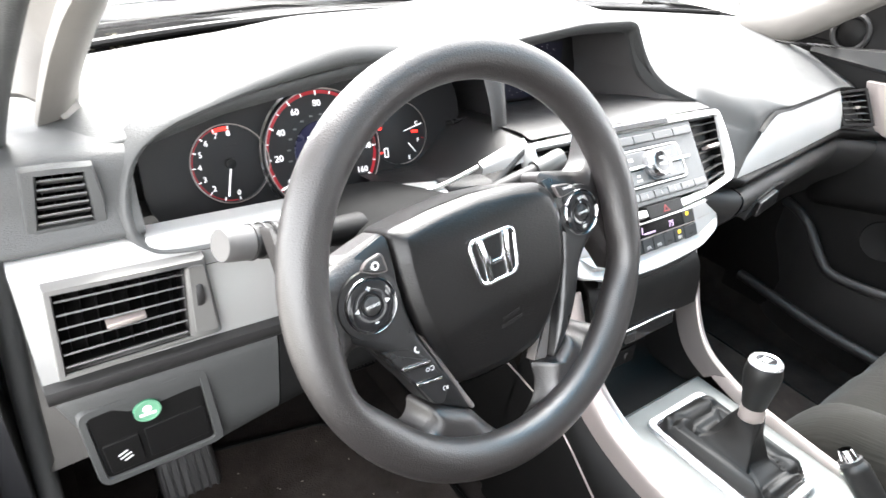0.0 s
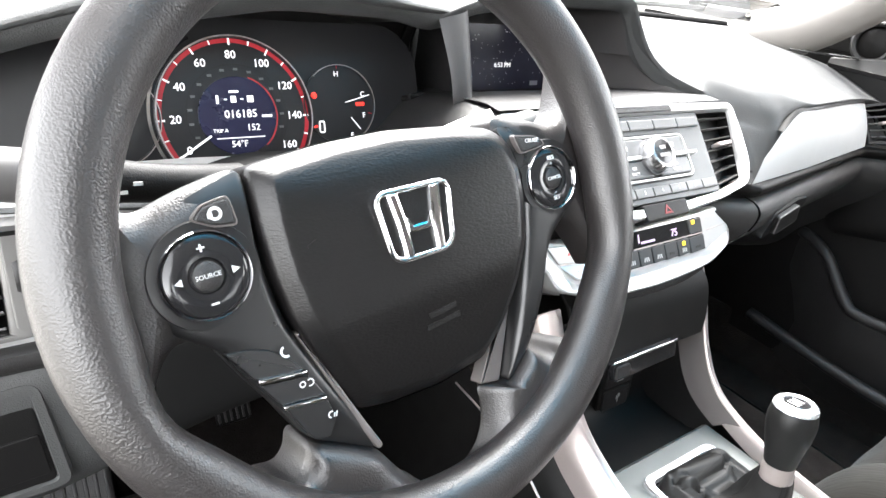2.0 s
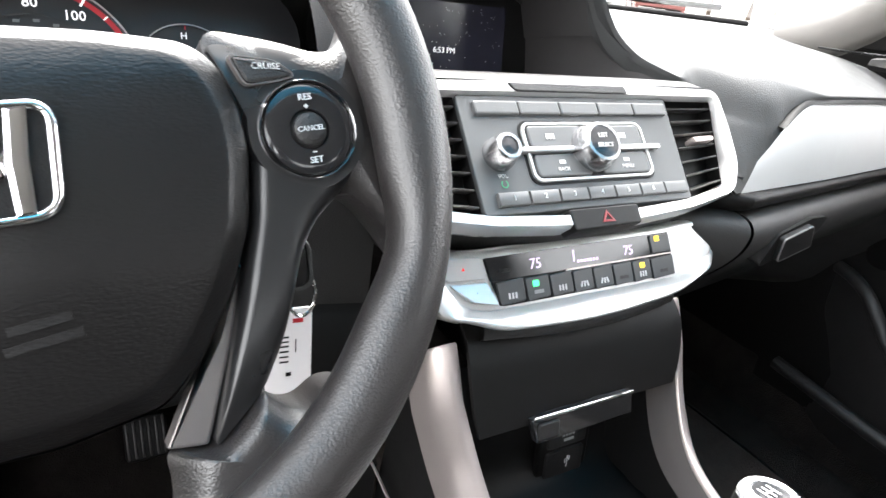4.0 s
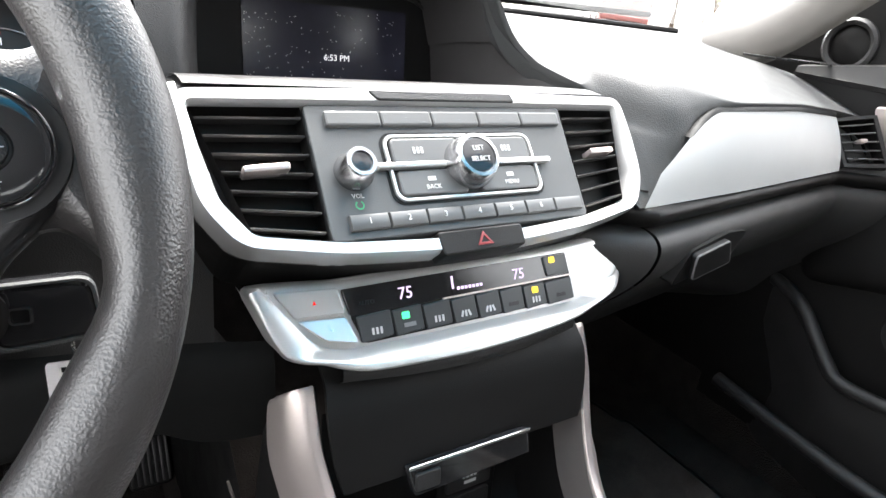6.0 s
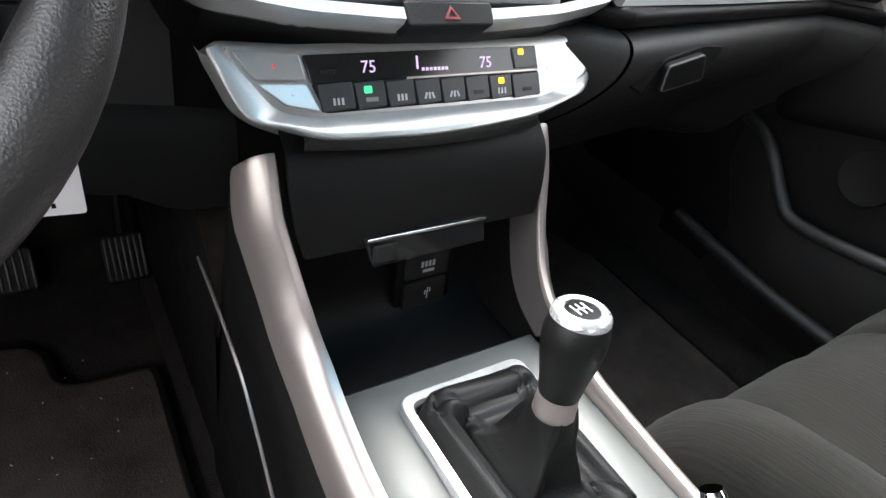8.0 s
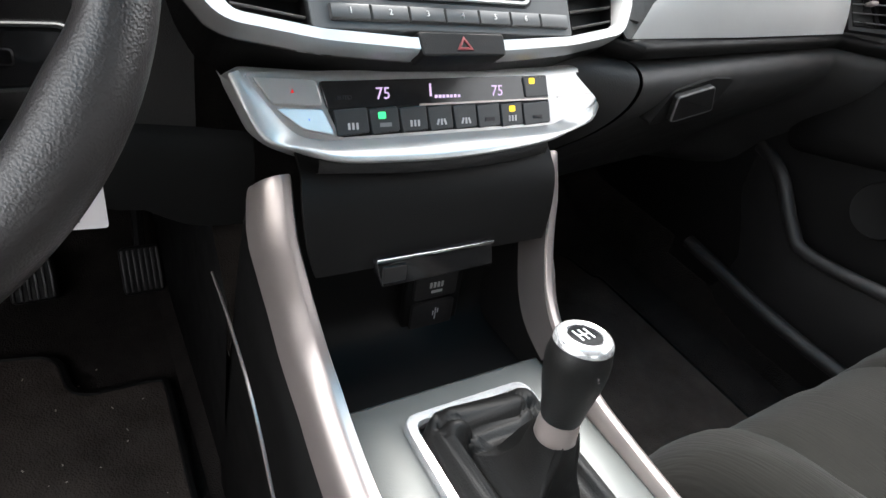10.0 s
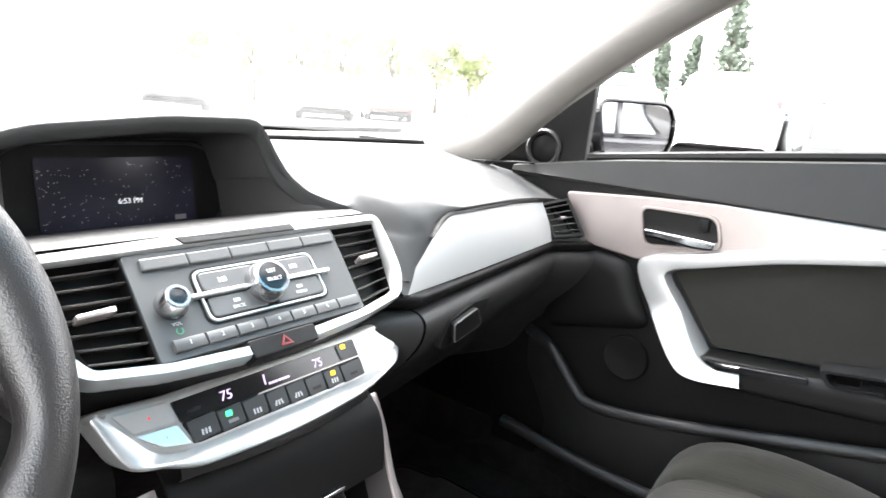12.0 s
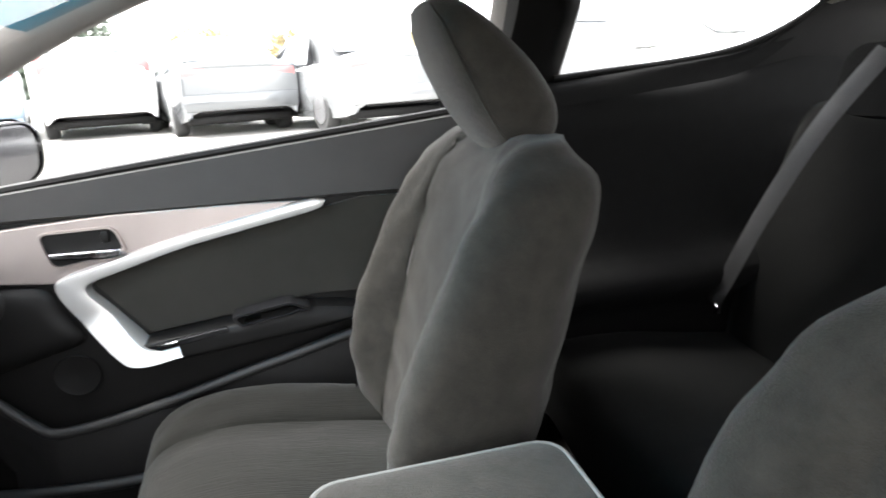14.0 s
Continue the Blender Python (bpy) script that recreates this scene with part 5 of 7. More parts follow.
    key_o = [(-0.1045, 0.0285), (-0.0985, 0.0340), (-0.0858, 0.0362), (-0.0842, 0.0218), (-0.0945, 0.0232)] if s < 0 else [(0.0808, 0.0350), (0.0990, 0.0318), (0.1065, 0.0252), (0.0985, 0.0236), (0.0852, 0.0226)]
    mx, my = sum(x for x, y in key_o) / 5, sum(y for x, y in key_o) / 5
    key_i = [(mx + (x - mx) * 0.9, my + (y - my) * 0.86) for x, y in key_o]
    top = part("upper_button", slab(soft_poly(key_i, 0.0025, 5), 0.0, 0.0044, 0.0012, WHL), HARD, panel, "small top button")
    part("button_rim", ring_slab(soft_poly(key_o, 0.003, 5), soft_poly(key_i, 0.0025, 5), 0.0, 0.0036, WHL), SMOKE, top, "satin button rim")
    if s > 0:
        lettering("word", "CRUISE", 0.0034, WHITE, top, WHL @ shift(0.0945, 0.0292, 0.0046, -5))
    else:
        arc(WHL, -0.0935, 0.0292, 0.0024, 0, 360, 0.0014, WHITE, top, "symbol", 0.0046, 16)
        part("symbol", bar(WHL, -0.0958, 0.0287, 0.0022, 0.0024, 0.0044), WHITE, top, smooth=0)
for k, pts in enumerate((((-0.1045, -0.0312), (-0.0950, -0.0325), (-0.0858, -0.0360), (-0.0798, -0.0415), (-0.0724, -0.0510), (-0.0955, -0.0470)),
            ((-0.0944, -0.0500), (-0.0715, -0.0540), (-0.0655, -0.0660), (-0.0866, -0.0630)),
            ((-0.0850, -0.0660), (-0.0650, -0.0692), (-0.0630, -0.0800), (-0.0680, -0.0872), (-0.0757, -0.0855)))):
    b = part("phone_button", slab(soft_poly(pts, 0.0015, 4), -0.004, 0.0034, 0.0005, WHL), POD, wheel, "black phone button")
    cx, cy = sum(p[0] for p in pts) / len(pts) + 0.006, sum(p[1] for p in pts) / len(pts) + 0.001
    if k == 0:
        arc(WHL, cx + 0.004, cy - 0.0002, 0.0024, 110, 290, 0.0011, WHITE, b, "symbol", 0.0043, 14)
    elif k == 1:
        arc(WHL, cx + 0.002, cy, 0.0016, -130, 130, 0.0007, WHITE, b, "symbol", 0.0043, 14)
        arc(WHL, cx - 0.0018, cy + 0.0003, 0.0013, 0, 360, 0.0007, WHITE, b, "symbol", 0.0043, 14)
    else:
        arc(WHL, cx, cy, 0.0015, 60, 250, 0.0007, WHITE, b, "symbol", 0.0043, 12)
        part("symbol", join(bar(WHL, cx + 0.0014, cy - 0.0005, 0.0006, 0.002, 0.0042, -20), bar(WHL, cx + 0.0025, cy - 0.0005, 0.0006, 0.0026, 0.0042, -20)), WHITE, b, smooth=0)
for a, b in (((-0.0942, -0.0482), (-0.0718, -0.0520)), ((-0.0866, -0.0642), (-0.0655, -0.0676))):
    m = (Vector(a) + Vector(b)) / 2
    part("slit", block((Vector(b) - Vector(a)).length, 0.0021, 0.003, 0.0005, WHL @ shift(m.x, m.y, 0.0035, math.degrees(math.atan2(b[1] - a[1], b[0] - a[0])))), CHROME, wheel, "bright metal bar")
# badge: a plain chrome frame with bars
BDG = WHL @ shift(0.0005, 0.003, 0.0112)
badge = part("badge", slab(soft_poly([(-0.0215, 0.0165), (0.0215, 0.0165), (0.0175, -0.0165), (-0.0175, -0.0165)], 0.006), -0.001, 0.0008, 0, BDG), DARK, cover, "chrome badge on a dark field")
part("badge_frame", tube([BDG @ vec(x, y, 0.001) for x, y in soft_poly([(-0.0223, 0.0173), (0.0223, 0.0173), (0.0182, -0.0174), (-0.0182, -0.0174)], 0.0075, 8)], 0.0017, 12, closed=True, up=BDG.to_3x3() @ vec(0, 0, 1)), CHROME, badge, "bright chrome frame")
for s in (-1, 1):
    part("badge_bar", slab([(s * 0.0165, 0.0165), (s * 0.0095, 0.0165), (s * 0.0068, 0.0), (s * 0.0064, -0.0165), (s * 0.0128, -0.0165), (s * 0.0140, 0.0)], 0.0, 0.0034, 0.0021, BDG), CHROME, badge)
part("badge_bar", slab([(-0.0075, 0.0035), (-0.004, -0.001), (0.004, -0.001), (0.0075, 0.0035), (0.0068, -0.0045), (0.003, -0.0048), (-0.003, -0.0048), (-0.0068, -0.0045)], 0.0, 0.0030, 0.0012, BDG), CHROME, badge)
for k, w in enumerate((0.018, 0.022)):
    part("embossed_bar", bar(WHL, 0.006, -0.047 - 0.006 * k, w, 0.003, 0.0086 - 0.001 * k, 4), HUB, cover)
part("crease", bar(WHL, -0.056, 0.006, 0.006, 0.0012, 0.0092, 25), HUB, cover)

# ---- column, stalks, key ----
column = thing("steering_column", "black steering column shroud with stalks", "steering column")
axis = [WHL @ vec(0, -0.004, z) for z in (-0.035, -0.07, -0.12, -0.2)]
part("shroud", tube(spline(axis, 12), lambda f: 0.05 + 0.012 * math.sin(math.pi * f), 24, squash=0.85), HARD, column)
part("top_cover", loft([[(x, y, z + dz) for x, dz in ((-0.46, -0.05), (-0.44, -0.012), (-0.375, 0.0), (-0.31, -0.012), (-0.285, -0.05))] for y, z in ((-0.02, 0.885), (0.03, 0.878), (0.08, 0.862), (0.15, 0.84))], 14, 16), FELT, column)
stalk = thing("indicator_stalk", "black indicator stalk with a dark grey end", "stalk")
path = spline([(-0.43, 0.03, 0.864), (-0.48, 0.015, 0.877), (-0.515, 0.008, 0.886)], 14)
part("arm", tube(path, lambda f: 0.0135 - 0.003 * math.sin(math.pi * f), 18), DARK, stalk)
part("end_knob", tube(spline([(-0.530, 0.0045, 0.8898), (-0.542, 0.002, 0.8928), (-0.550, 0.0, 0.895)], 10), lambda f: 0.0125 - 0.0006 * f - 0.004 * max(0, f - 0.8), 20), material("pale_stalk_grey", (0.06, 0.058, 0.058), 0.4, vary=0.05), stalk, "dark grey end knob")
part("twist_grip", tube([(-0.511, 0.0085, 0.8855), (-0.5295, 0.0046, 0.8897)], 0.0122, 20), DARK, stalk, "black twist grip")
for f in (0.0, 0.5, 1.0):
    a, b = Vector((-0.511, 0.0085, 0.8855)), Vector((-0.5295, 0.0046, 0.8897))
    q = a.lerp(b, f * 0.9)
    part("ring", tube([q, q + (b - a) * 0.09], 0.0131, 20), HARD, stalk)
for k in range(3):
    part("print_bar", block(0.004, 0.0005, 0.0018, 0, Matrix.Translation((-0.487 - 0.007 * k, 0.0005, 0.883 - 0.004 * (k % 2)))), WHITE, stalk)
wiper = thing("wiper_stalk", "black wiper stalk with a silver-grey end", "stalk")
part("arm", tube(spline([(-0.31, 0.03, 0.862), (-0.275, 0.02, 0.877), (-0.242, 0.013, 0.887)], 14), 0.0095, 16), DARK, wiper)
part("end_knob", tube(spline([(-0.245, 0.0135, 0.8865), (-0.225, 0.011, 0.891), (-0.207, 0.010, 0.895)], 10), lambda f: 0.0115 - 0.003 * max(0, f - 0.8), 18), material("stalk_end_grey", (0.032, 0.032, 0.031), 0.45, vary=0.05), wiper, "grey end knob")
part("key_barrel", tube([(-0.295, 0.03, 0.79), (-0.29, 0.012, 0.788)], 0.018, 20), DARK, column, "ignition lock")
key = thing("car_key", "black car key in the ignition with a white card tag", "key")
KYM = plane_at((-0.252, 0.006, 0.786), (0.05, 0.1, 1), (1, -0.1, 0))
part("fob", slab(soft_poly([(-0.024, 0.016), (0.020, 0.018), (0.023, -0.012), (-0.022, -0.016)], 0.008), -0.006, 0.006, 0.003, KYM), GLOSSY, key, "gloss black fob")
part("fob_edge", ring_slab(soft_poly([(-0.025, 0.017), (0.021, 0.019), (0.024, -0.013), (-0.023, -0.017)], 0.008), soft_poly([(-0.023, 0.015), (0.019, 0.017), (0.022, -0.011), (-0.021, -0.015)], 0.007), 0.003, 0.0065, KYM), SOFT, key)
part("fob_badge", ring_slab(rounded(0.010, 0.009, 0.002, 3, -0.010, 0.002), rounded(0.007, 0.006, 0.001, 3, -0.010, 0.002), 0.005, 0.0075, KYM), CHROME, key, "small chrome badge")
part("split_ring", tube([KYM @ vec(0.017 + 0.008 * math.sin(a), -0.017 + 0.014 * math.cos(a), 0.004) for a in (k * math.tau / 24 for k in range(24))], 0.0011, 8, closed=True), CHROME, key, "steel split ring")
TAG = plane_at((-0.2425, 0.0, 0.7225), (0.03, 0.02, 1), (1, -0.1, 0)) @ Matrix.Diagonal((0.70, 0.93, 1, 1))
tag = part("tag", slab(soft_poly([(-0.0200, 0.040), (0.0195, 0.040), (0.0205, -0.0400), (-0.0205, -0.0400)], 0.003), -0.0006, 0.0006, 0, TAG), PAPER, key, "white card tag with small print")
for x, y, w, h, mt in ((0.0075, 0.031, 0.009, 0.003, RED), (-0.004, 0.008, 0.008, 0.0012, DARK), (-0.004, 0.012, 0.008, 0.0012, DARK), (-0.004, 0.0155, 0.008, 0.0009, DARK), (-0.004, 0.019, 0.008, 0.0012, DARK), (-0.004, 0.004, 0.008, 0.001, DARK), (-0.004, 0.0, 0.008, 0.0012, DARK), (0.0, -0.010, 0.0045, 0.0028, DARK), (-0.002, -0.033, 0.0032, 0.0032, DARK), (-0.009, 0.0355, 0.003, 0.003, DARK), (0.006, 0.012, 0.001, 0.01, HARD)):
    part("print_bar", bar(TAG, x, y, w, h, 0.0007), mt, tag)

# ---- centre console ----
console = thing("centre_console", "centre console with satin rails and a grey top plate", "centre console")
hole = [(-0.048, -0.112), (0.054, -0.112), (0.05, -0.262), (-0.046, -0.262)]
deck_o = [q for a, b in zip([(-0.102, -0.074), (0.102, -0.074), (0.104, -0.46), (-0.104, -0.46)], [(0.102, -0.074), (0.104, -0.46), (-0.104, -0.46), (-0.102, -0.074)]) for q in (a, Vector(a).lerp(Vector(b), 0.5))]
deck_i = [q for a, b in zip(hole, hole[1:] + hole[:1]) for q in (a, Vector(a).lerp(Vector(b), 0.5))]
part("deck", ring_slab(deck_o, deck_i, 0.515, 0.540), DECK, console, "grey console top plate")
gate_o, gate_i = soft_poly([(-0.057, -0.100), (0.063, -0.100), (0.059, -0.274), (-0.055, -0.274)], 0.014, 6), soft_poly([(-0.048, -0.110), (0.054, -0.110), (0.050, -0.264), (-0.046, -0.264)], 0.010, 6)
part("gate_surround", ring_slab(gate_o, gate_i, 0.538, 0.5475), BRIGHT, console, "chrome gear gate surround")
RAIL = [(0.006, 0.706), (0.0, 0.698), (-0.036, 0.628), (-0.072, 0.586), (-0.128, 0.562), (-0.19, 0.552), (-0.32, 0.546), (-0.46, 0.545)]


def splay(z):
    """The rails lean apart towards the dash."""
    return 0.1 + 0.015 * max(0, min(1, (z - 0.58) / 0.09))


CHEEK = material("satin_cheek_plastic", (0.09, 0.08, 0.077), 0.4, metal=0.3, vary=0.08)
for s in (-1, 1):
    path = spline([(0, y, z) for y, z in RAIL], 44)
    rows = []
    for i, q in enumerate(path):
        f = min(1, i / 8)
        w, b = 0.010 + 0.009 * f, splay(q.z)
        nrm = vec(0, -0.75, 0.66) if i < 14 else vec(0, -0.3, 0.95)
        rows.append(spline([vec(s * (b - 0.001), q.y, q.z) - nrm * 0.022, vec(s * b, q.y, q.z) - nrm * 0.002, vec(s * (b + 0.004), q.y, q.z), vec(s * (b + 0.010), q.y, q.z) - nrm * 0.002, vec(s * (b + 0.010 + w * 0.55), q.y, q.z) - nrm * (0.010 + 0.006 * f), vec(s * (b + 0.012 + w * 0.7), q.y, q.z) - nrm * (0.026 + 0.016 * f)], 16))
    part("rail", sheet(rows), SATIN, console, "satin champagne side rail")
    part("inner_cheek", sheet([[vec(s * (splay(q.z) - 0.0005), q.y, q.z - 0.004), vec(s * (splay(q.z) - 0.003), q.y + 0.014, q.z - 0.010), vec(s * (splay(q.z) - 0.006), q.y + 0.026, max(0.535, q.z - 0.022))] for q in path[:24]]), CHEEK, console, "satin grey inner cheek")
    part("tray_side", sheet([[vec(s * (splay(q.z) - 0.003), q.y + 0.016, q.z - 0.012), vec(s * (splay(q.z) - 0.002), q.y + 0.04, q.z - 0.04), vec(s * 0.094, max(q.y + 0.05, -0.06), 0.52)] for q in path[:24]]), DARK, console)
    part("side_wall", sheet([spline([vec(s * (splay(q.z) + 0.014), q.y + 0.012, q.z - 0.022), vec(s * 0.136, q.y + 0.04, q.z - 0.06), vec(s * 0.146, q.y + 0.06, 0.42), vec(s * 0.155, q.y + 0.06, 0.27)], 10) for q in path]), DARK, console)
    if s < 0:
        # satin tube that stands in for the highlight along the panel seam
        part("seam_edge", tube(spline([(s * 0.149, 0.10, 0.555), (s * 0.150, 0.04, 0.553), (s * 0.151, -0.04, 0.535), (s * 0.152, -0.12, 0.48)], 20), 0.0014, 6), SATIN, console, "thin bright line drawn as the highlight on a panel edge")
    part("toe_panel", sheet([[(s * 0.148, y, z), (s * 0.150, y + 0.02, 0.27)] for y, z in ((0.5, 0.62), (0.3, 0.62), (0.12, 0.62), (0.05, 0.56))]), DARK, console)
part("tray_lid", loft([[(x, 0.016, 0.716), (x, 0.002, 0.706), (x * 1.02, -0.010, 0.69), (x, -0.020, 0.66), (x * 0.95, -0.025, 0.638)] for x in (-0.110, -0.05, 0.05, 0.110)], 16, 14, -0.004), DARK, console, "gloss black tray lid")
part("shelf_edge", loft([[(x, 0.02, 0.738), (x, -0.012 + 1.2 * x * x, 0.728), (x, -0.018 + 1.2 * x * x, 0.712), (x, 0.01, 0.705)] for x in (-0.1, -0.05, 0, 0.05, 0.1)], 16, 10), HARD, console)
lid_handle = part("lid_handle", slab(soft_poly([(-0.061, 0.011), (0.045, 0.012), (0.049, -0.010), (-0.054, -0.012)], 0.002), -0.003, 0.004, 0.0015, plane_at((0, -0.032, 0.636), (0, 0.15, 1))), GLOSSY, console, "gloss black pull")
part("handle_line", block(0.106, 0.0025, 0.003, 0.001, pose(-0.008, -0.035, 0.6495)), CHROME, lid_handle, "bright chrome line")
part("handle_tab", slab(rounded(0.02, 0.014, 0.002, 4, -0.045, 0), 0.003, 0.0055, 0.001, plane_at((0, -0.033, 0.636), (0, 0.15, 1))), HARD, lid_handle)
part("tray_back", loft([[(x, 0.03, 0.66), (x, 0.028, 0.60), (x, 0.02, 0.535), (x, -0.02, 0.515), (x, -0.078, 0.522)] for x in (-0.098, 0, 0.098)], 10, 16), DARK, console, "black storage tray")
SKT = plane_at((0.033, 0.018, 0.55), (0, 0.1, 1))
part("socket_plate", slab(rounded(0.062, 0.09, 0.004), 0.0, 0.006, 0.002, SKT), DARK, console)
usb = part("usb_flap", slab(rounded(0.046, 0.034, 0.003, 4, 0, -0.018), 0.005, 0.009, 0.001, SKT), HARD, console)
part("usb_symbol", join(bar(SKT, 0.003, -0.015, 0.0012, 0.013, 0.0092), bar(SKT, 0.0055, -0.012, 0.0012, 0.005, 0.0092), bar(SKT, 0.0005, -0.014, 0.0012, 0.005, 0.0092)), WHITE, usb)
outlet = part("power_outlet", slab(rounded(0.046, 0.032, 0.003, 4, 0, 0.02), 0.005, 0.009, 0.001, SKT), HARD, console)
part("print_bar", join(*[bar(SKT, -0.006 + 0.004 * k, 0.019, 0.0026, 0.006, 0.0092) for k in range(4)], bar(SKT, 0.001, 0.0115, 0.012, 0.003, 0.0092)), material("grey_print", (0.35, 0.35, 0.35), 0.5), outlet)

# ---- gear lever ----
lever = thing("gear_lever", "manual gear lever with a black knob and leather boot", "gear lever")
rows = []
skirt = spline([(0.0, 0.543, 0), (0.06, 0.553, 0), (0.26, 0.558, 0), (0.50, 0.552, 0), (0.70, 0.558, 0), (0.82, 0.578, 0), (0.90, 0.598, 0), (1.0, 0.616, 0)], 44)
base = rounded(0.102, 0.152, 0.016, 31)
for k, (g, z, _) in enumerate(skirt):
    f = k / 43
    loose, neck = math.sin(math.pi * min(1, f / 0.62)), max(0, min(1, (f - 0.45) / 0.25))
    row = []
    for x, y in base:
        a = math.atan2(y, x)
        tx, ty = 0.0138 * math.cos(a), 0.0138 * math.sin(a)
        crease = abs(math.sin(3.5 * a + 0.6 + 1.4 * f)) ** 0.7 - 0.55
        lift = -loose * 0.007 * ((1 - abs(math.sin(6 * a + 9 * f + 1))) ** 3 + (1 - abs(math.sin(4 * a - 13 * f))) ** 3) + loose * (0.016 * crease + 0.005 * abs(math.sin(5.5 * a - 4 * f)) + 0.004 * math.sin(3 * a + 2))
        pull = neck * (1 - f) * 4.5 * (0.0035 * math.sin(6 * a + 5 * f) + 0.0022 * math.sin(11 * a - 9 * f)) + loose * 0.004 * math.sin(7 * a + 9 * f)
        row.append((0.003 + 0.003 * f + x * (1 - g) + tx * g + pull * math.cos(a), -0.187 - 0.002 * f + y * (1 - g) + ty * g + pull * math.sin(a), max(0.541, z + lift)))
    rows.append(row)
part("boot", sheet(rows, wrap_v=True), BOOT, lever, "creased black leather boot", 80)
GL = pose(0.005, -0.189, 0.612, -9, 3, 0) @ Matrix.Diagonal((0.93, 0.93, 1, 1))
part("collar", lathe([(0.0145, -0.006), (0.0158, -0.004), (0.0152, 0.004), (0.0145, 0.011), (0.001, 0.011)], 32, GL), SATIN, lever, "satin metal collar")
part("knob", lathe([(0.0135, 0.010), (0.0150, 0.013), (0.0168, 0.024), (0.0205, 0.040), (0.0222, 0.052), (0.0222, 0.060), (0.0205, 0.0685), (0.0185, 0.0720), (0.0165, 0.0728)], 36, GL), LEATHER, lever, "black knob")
cap = part("knob_cap", lathe([(0.0205, 0.0695), (0.0200, 0.0722), (0.0180, 0.0748), (0.0150, 0.0760), (0.0128, 0.0752), (0.0122, 0.0738), (0.0001, 0.0738)], 40, GL), BRIGHT, lever, "chrome shift pattern cap")
part("pattern_disc", lathe([(0.0121, 0.0737), (0.0118, 0.0746), (0.0001, 0.0748)], 30, GL), GLOSSY, cap)
part("pattern", join(*[bar(GL, x, 0.0008, 0.0012, 0.011, 0.0748) for x in (-0.006, -0.001, 0.004)], bar(GL, -0.001, 0.0008, 0.011, 0.0012, 0.0748)), WHITE, cap, smooth=0)

brake = thing("handbrake_lever", "black handbrake lever with a chrome button", "handbrake")
hb = spline([(0.072, -0.43, 0.49), (0.070, -0.36, 0.535), (0.066, -0.305, 0.578), (0.065, -0.288, 0.592)], 16)
part("grip", tube(hb, lambda f: 0.014 + 0.003 * f - 0.004 * max(0, f - 0.9) * 10, 18), LEATHER, brake)
part("button_seat", tube([(0.065, -0.290, 0.590), (0.0648, -0.285, 0.5945)], 0.0135, 16), HARD, brake)
part("button", tube([(0.0648, -0.286, 0.594), (0.0645, -0.279, 0.600), (0.0645, -0.276, 0.603)], lambda f: 0.0100 - 0.0025 * f, 16), CHROME, brake, "chrome release button")
part("bracket", block(0.045, 0.12, 0.012, 0.004, pose(0.07, -0.42, 0.546)), HARD, brake)

armrest = thing("armrest_box", "grey cloth-topped console armrest box", "armrest")
part("lid", dome(rounded(0.175, 0.27, 0.03, 6), 0.0, 0.012, pose(-0.004, -0.592, 0.705), 9, 0.045, 6), CLOTH, armrest, "padded cloth lid")
part("piping", tube([pose(-0.004, -0.592, 0.7045) @ vec(x, y, 0) for x, y in rounded(0.172, 0.267, 0.03, 6)], 0.0035, 8, closed=True), material("piping_cloth", (0.09, 0.088, 0.084), 0.7, vary=0.1), armrest, "pale piping")
part("lid_edge", slab(rounded(0.182, 0.277, 0.033, 6), 0.655, 0.668, 0.003, pose(-0.004, -0.592, 0)), HARD, armrest)
part("box", slab(rounded(0.178, 0.27, 0.03, 6), 0.40, 0.655, 0.003, pose(-0.004, -0.592, 0)), HARD, armrest)

# ---- pedals, mats ----
def pedal(name, label, x, y, z, w, h, ribs, arm):
    p = thing(name, label, "pedal", "pedals")
    m = plane_at((x, y, z), (0, 0.55, 0.83))
    part("pad", slab(rounded(w, h, 0.008), -0.008, 0.0, 0.003, m), DARK, p)
    for i in range(ribs):
        part("rib", block(0.0035, h * 0.86, 0.003, 0.001, m @ shift(-w * 0.42 + w * 0.84 * i / (ribs - 1), 0, 0.001)), RUBBER, p)
    part("arm", tube(spline([m @ vec(0, 0, -0.008), (x + arm, y + 0.1, z + 0.12), (x + arm, 0.55, 0.66)], 10), 0.008, 8), DARK, p)
    return p


pedal("brake_pedal", "ribbed black rubber brake pedal", -0.179, 0.425, 0.316, 0.055, 0.07, 7, 0.01)
pedal("clutch_pedal", "ribbed black rubber clutch pedal", -0.312, 0.43, 0.322, 0.055, 0.06, 6, 0.0)
foot = thing("foot_rest", "ribbed black foot rest beside the clutch", "foot rest")
FRM = plane_at((-0.535, 0.375, 0.36), (0, 0.66, 0.75))
part("pad", slab(rounded(0.085, 0.27, 0.012), -0.02, 0.0, 0.004, FRM), RUBBER, foot)
for i in range(7):
    part("rib", block(0.004, 0.25, 0.004, 0.001, FRM @ shift(-0.036 + 0.012 * i, 0, 0.001)), RUBBER, foot)


def floor_mat(name, label, cx, notch):
    m = thing(name, label, "floor mat", "floor mats")
    out = [(cx - 0.2, -0.35), (cx + 0.2, -0.35), (cx + 0.205, 0.235), (cx + 0.20, 0.25), (cx + notch, 0.25), (cx + notch - 0.01, 0.33), (cx - 0.13, 0.37), (cx - 0.2, 0.33)]
    part("carpet_top", slab(soft_poly(out, 0.03), 0.262, 0.274, 0.005), MAT, m, "brown-black pile with lint")
    loop = [Vector((*p, 0.272)) for p in soft_poly(out, 0.03)]
    part("edging", tube(loop, 0.005, 6, closed=True), DARK, m, "sewn black edging")
    return m


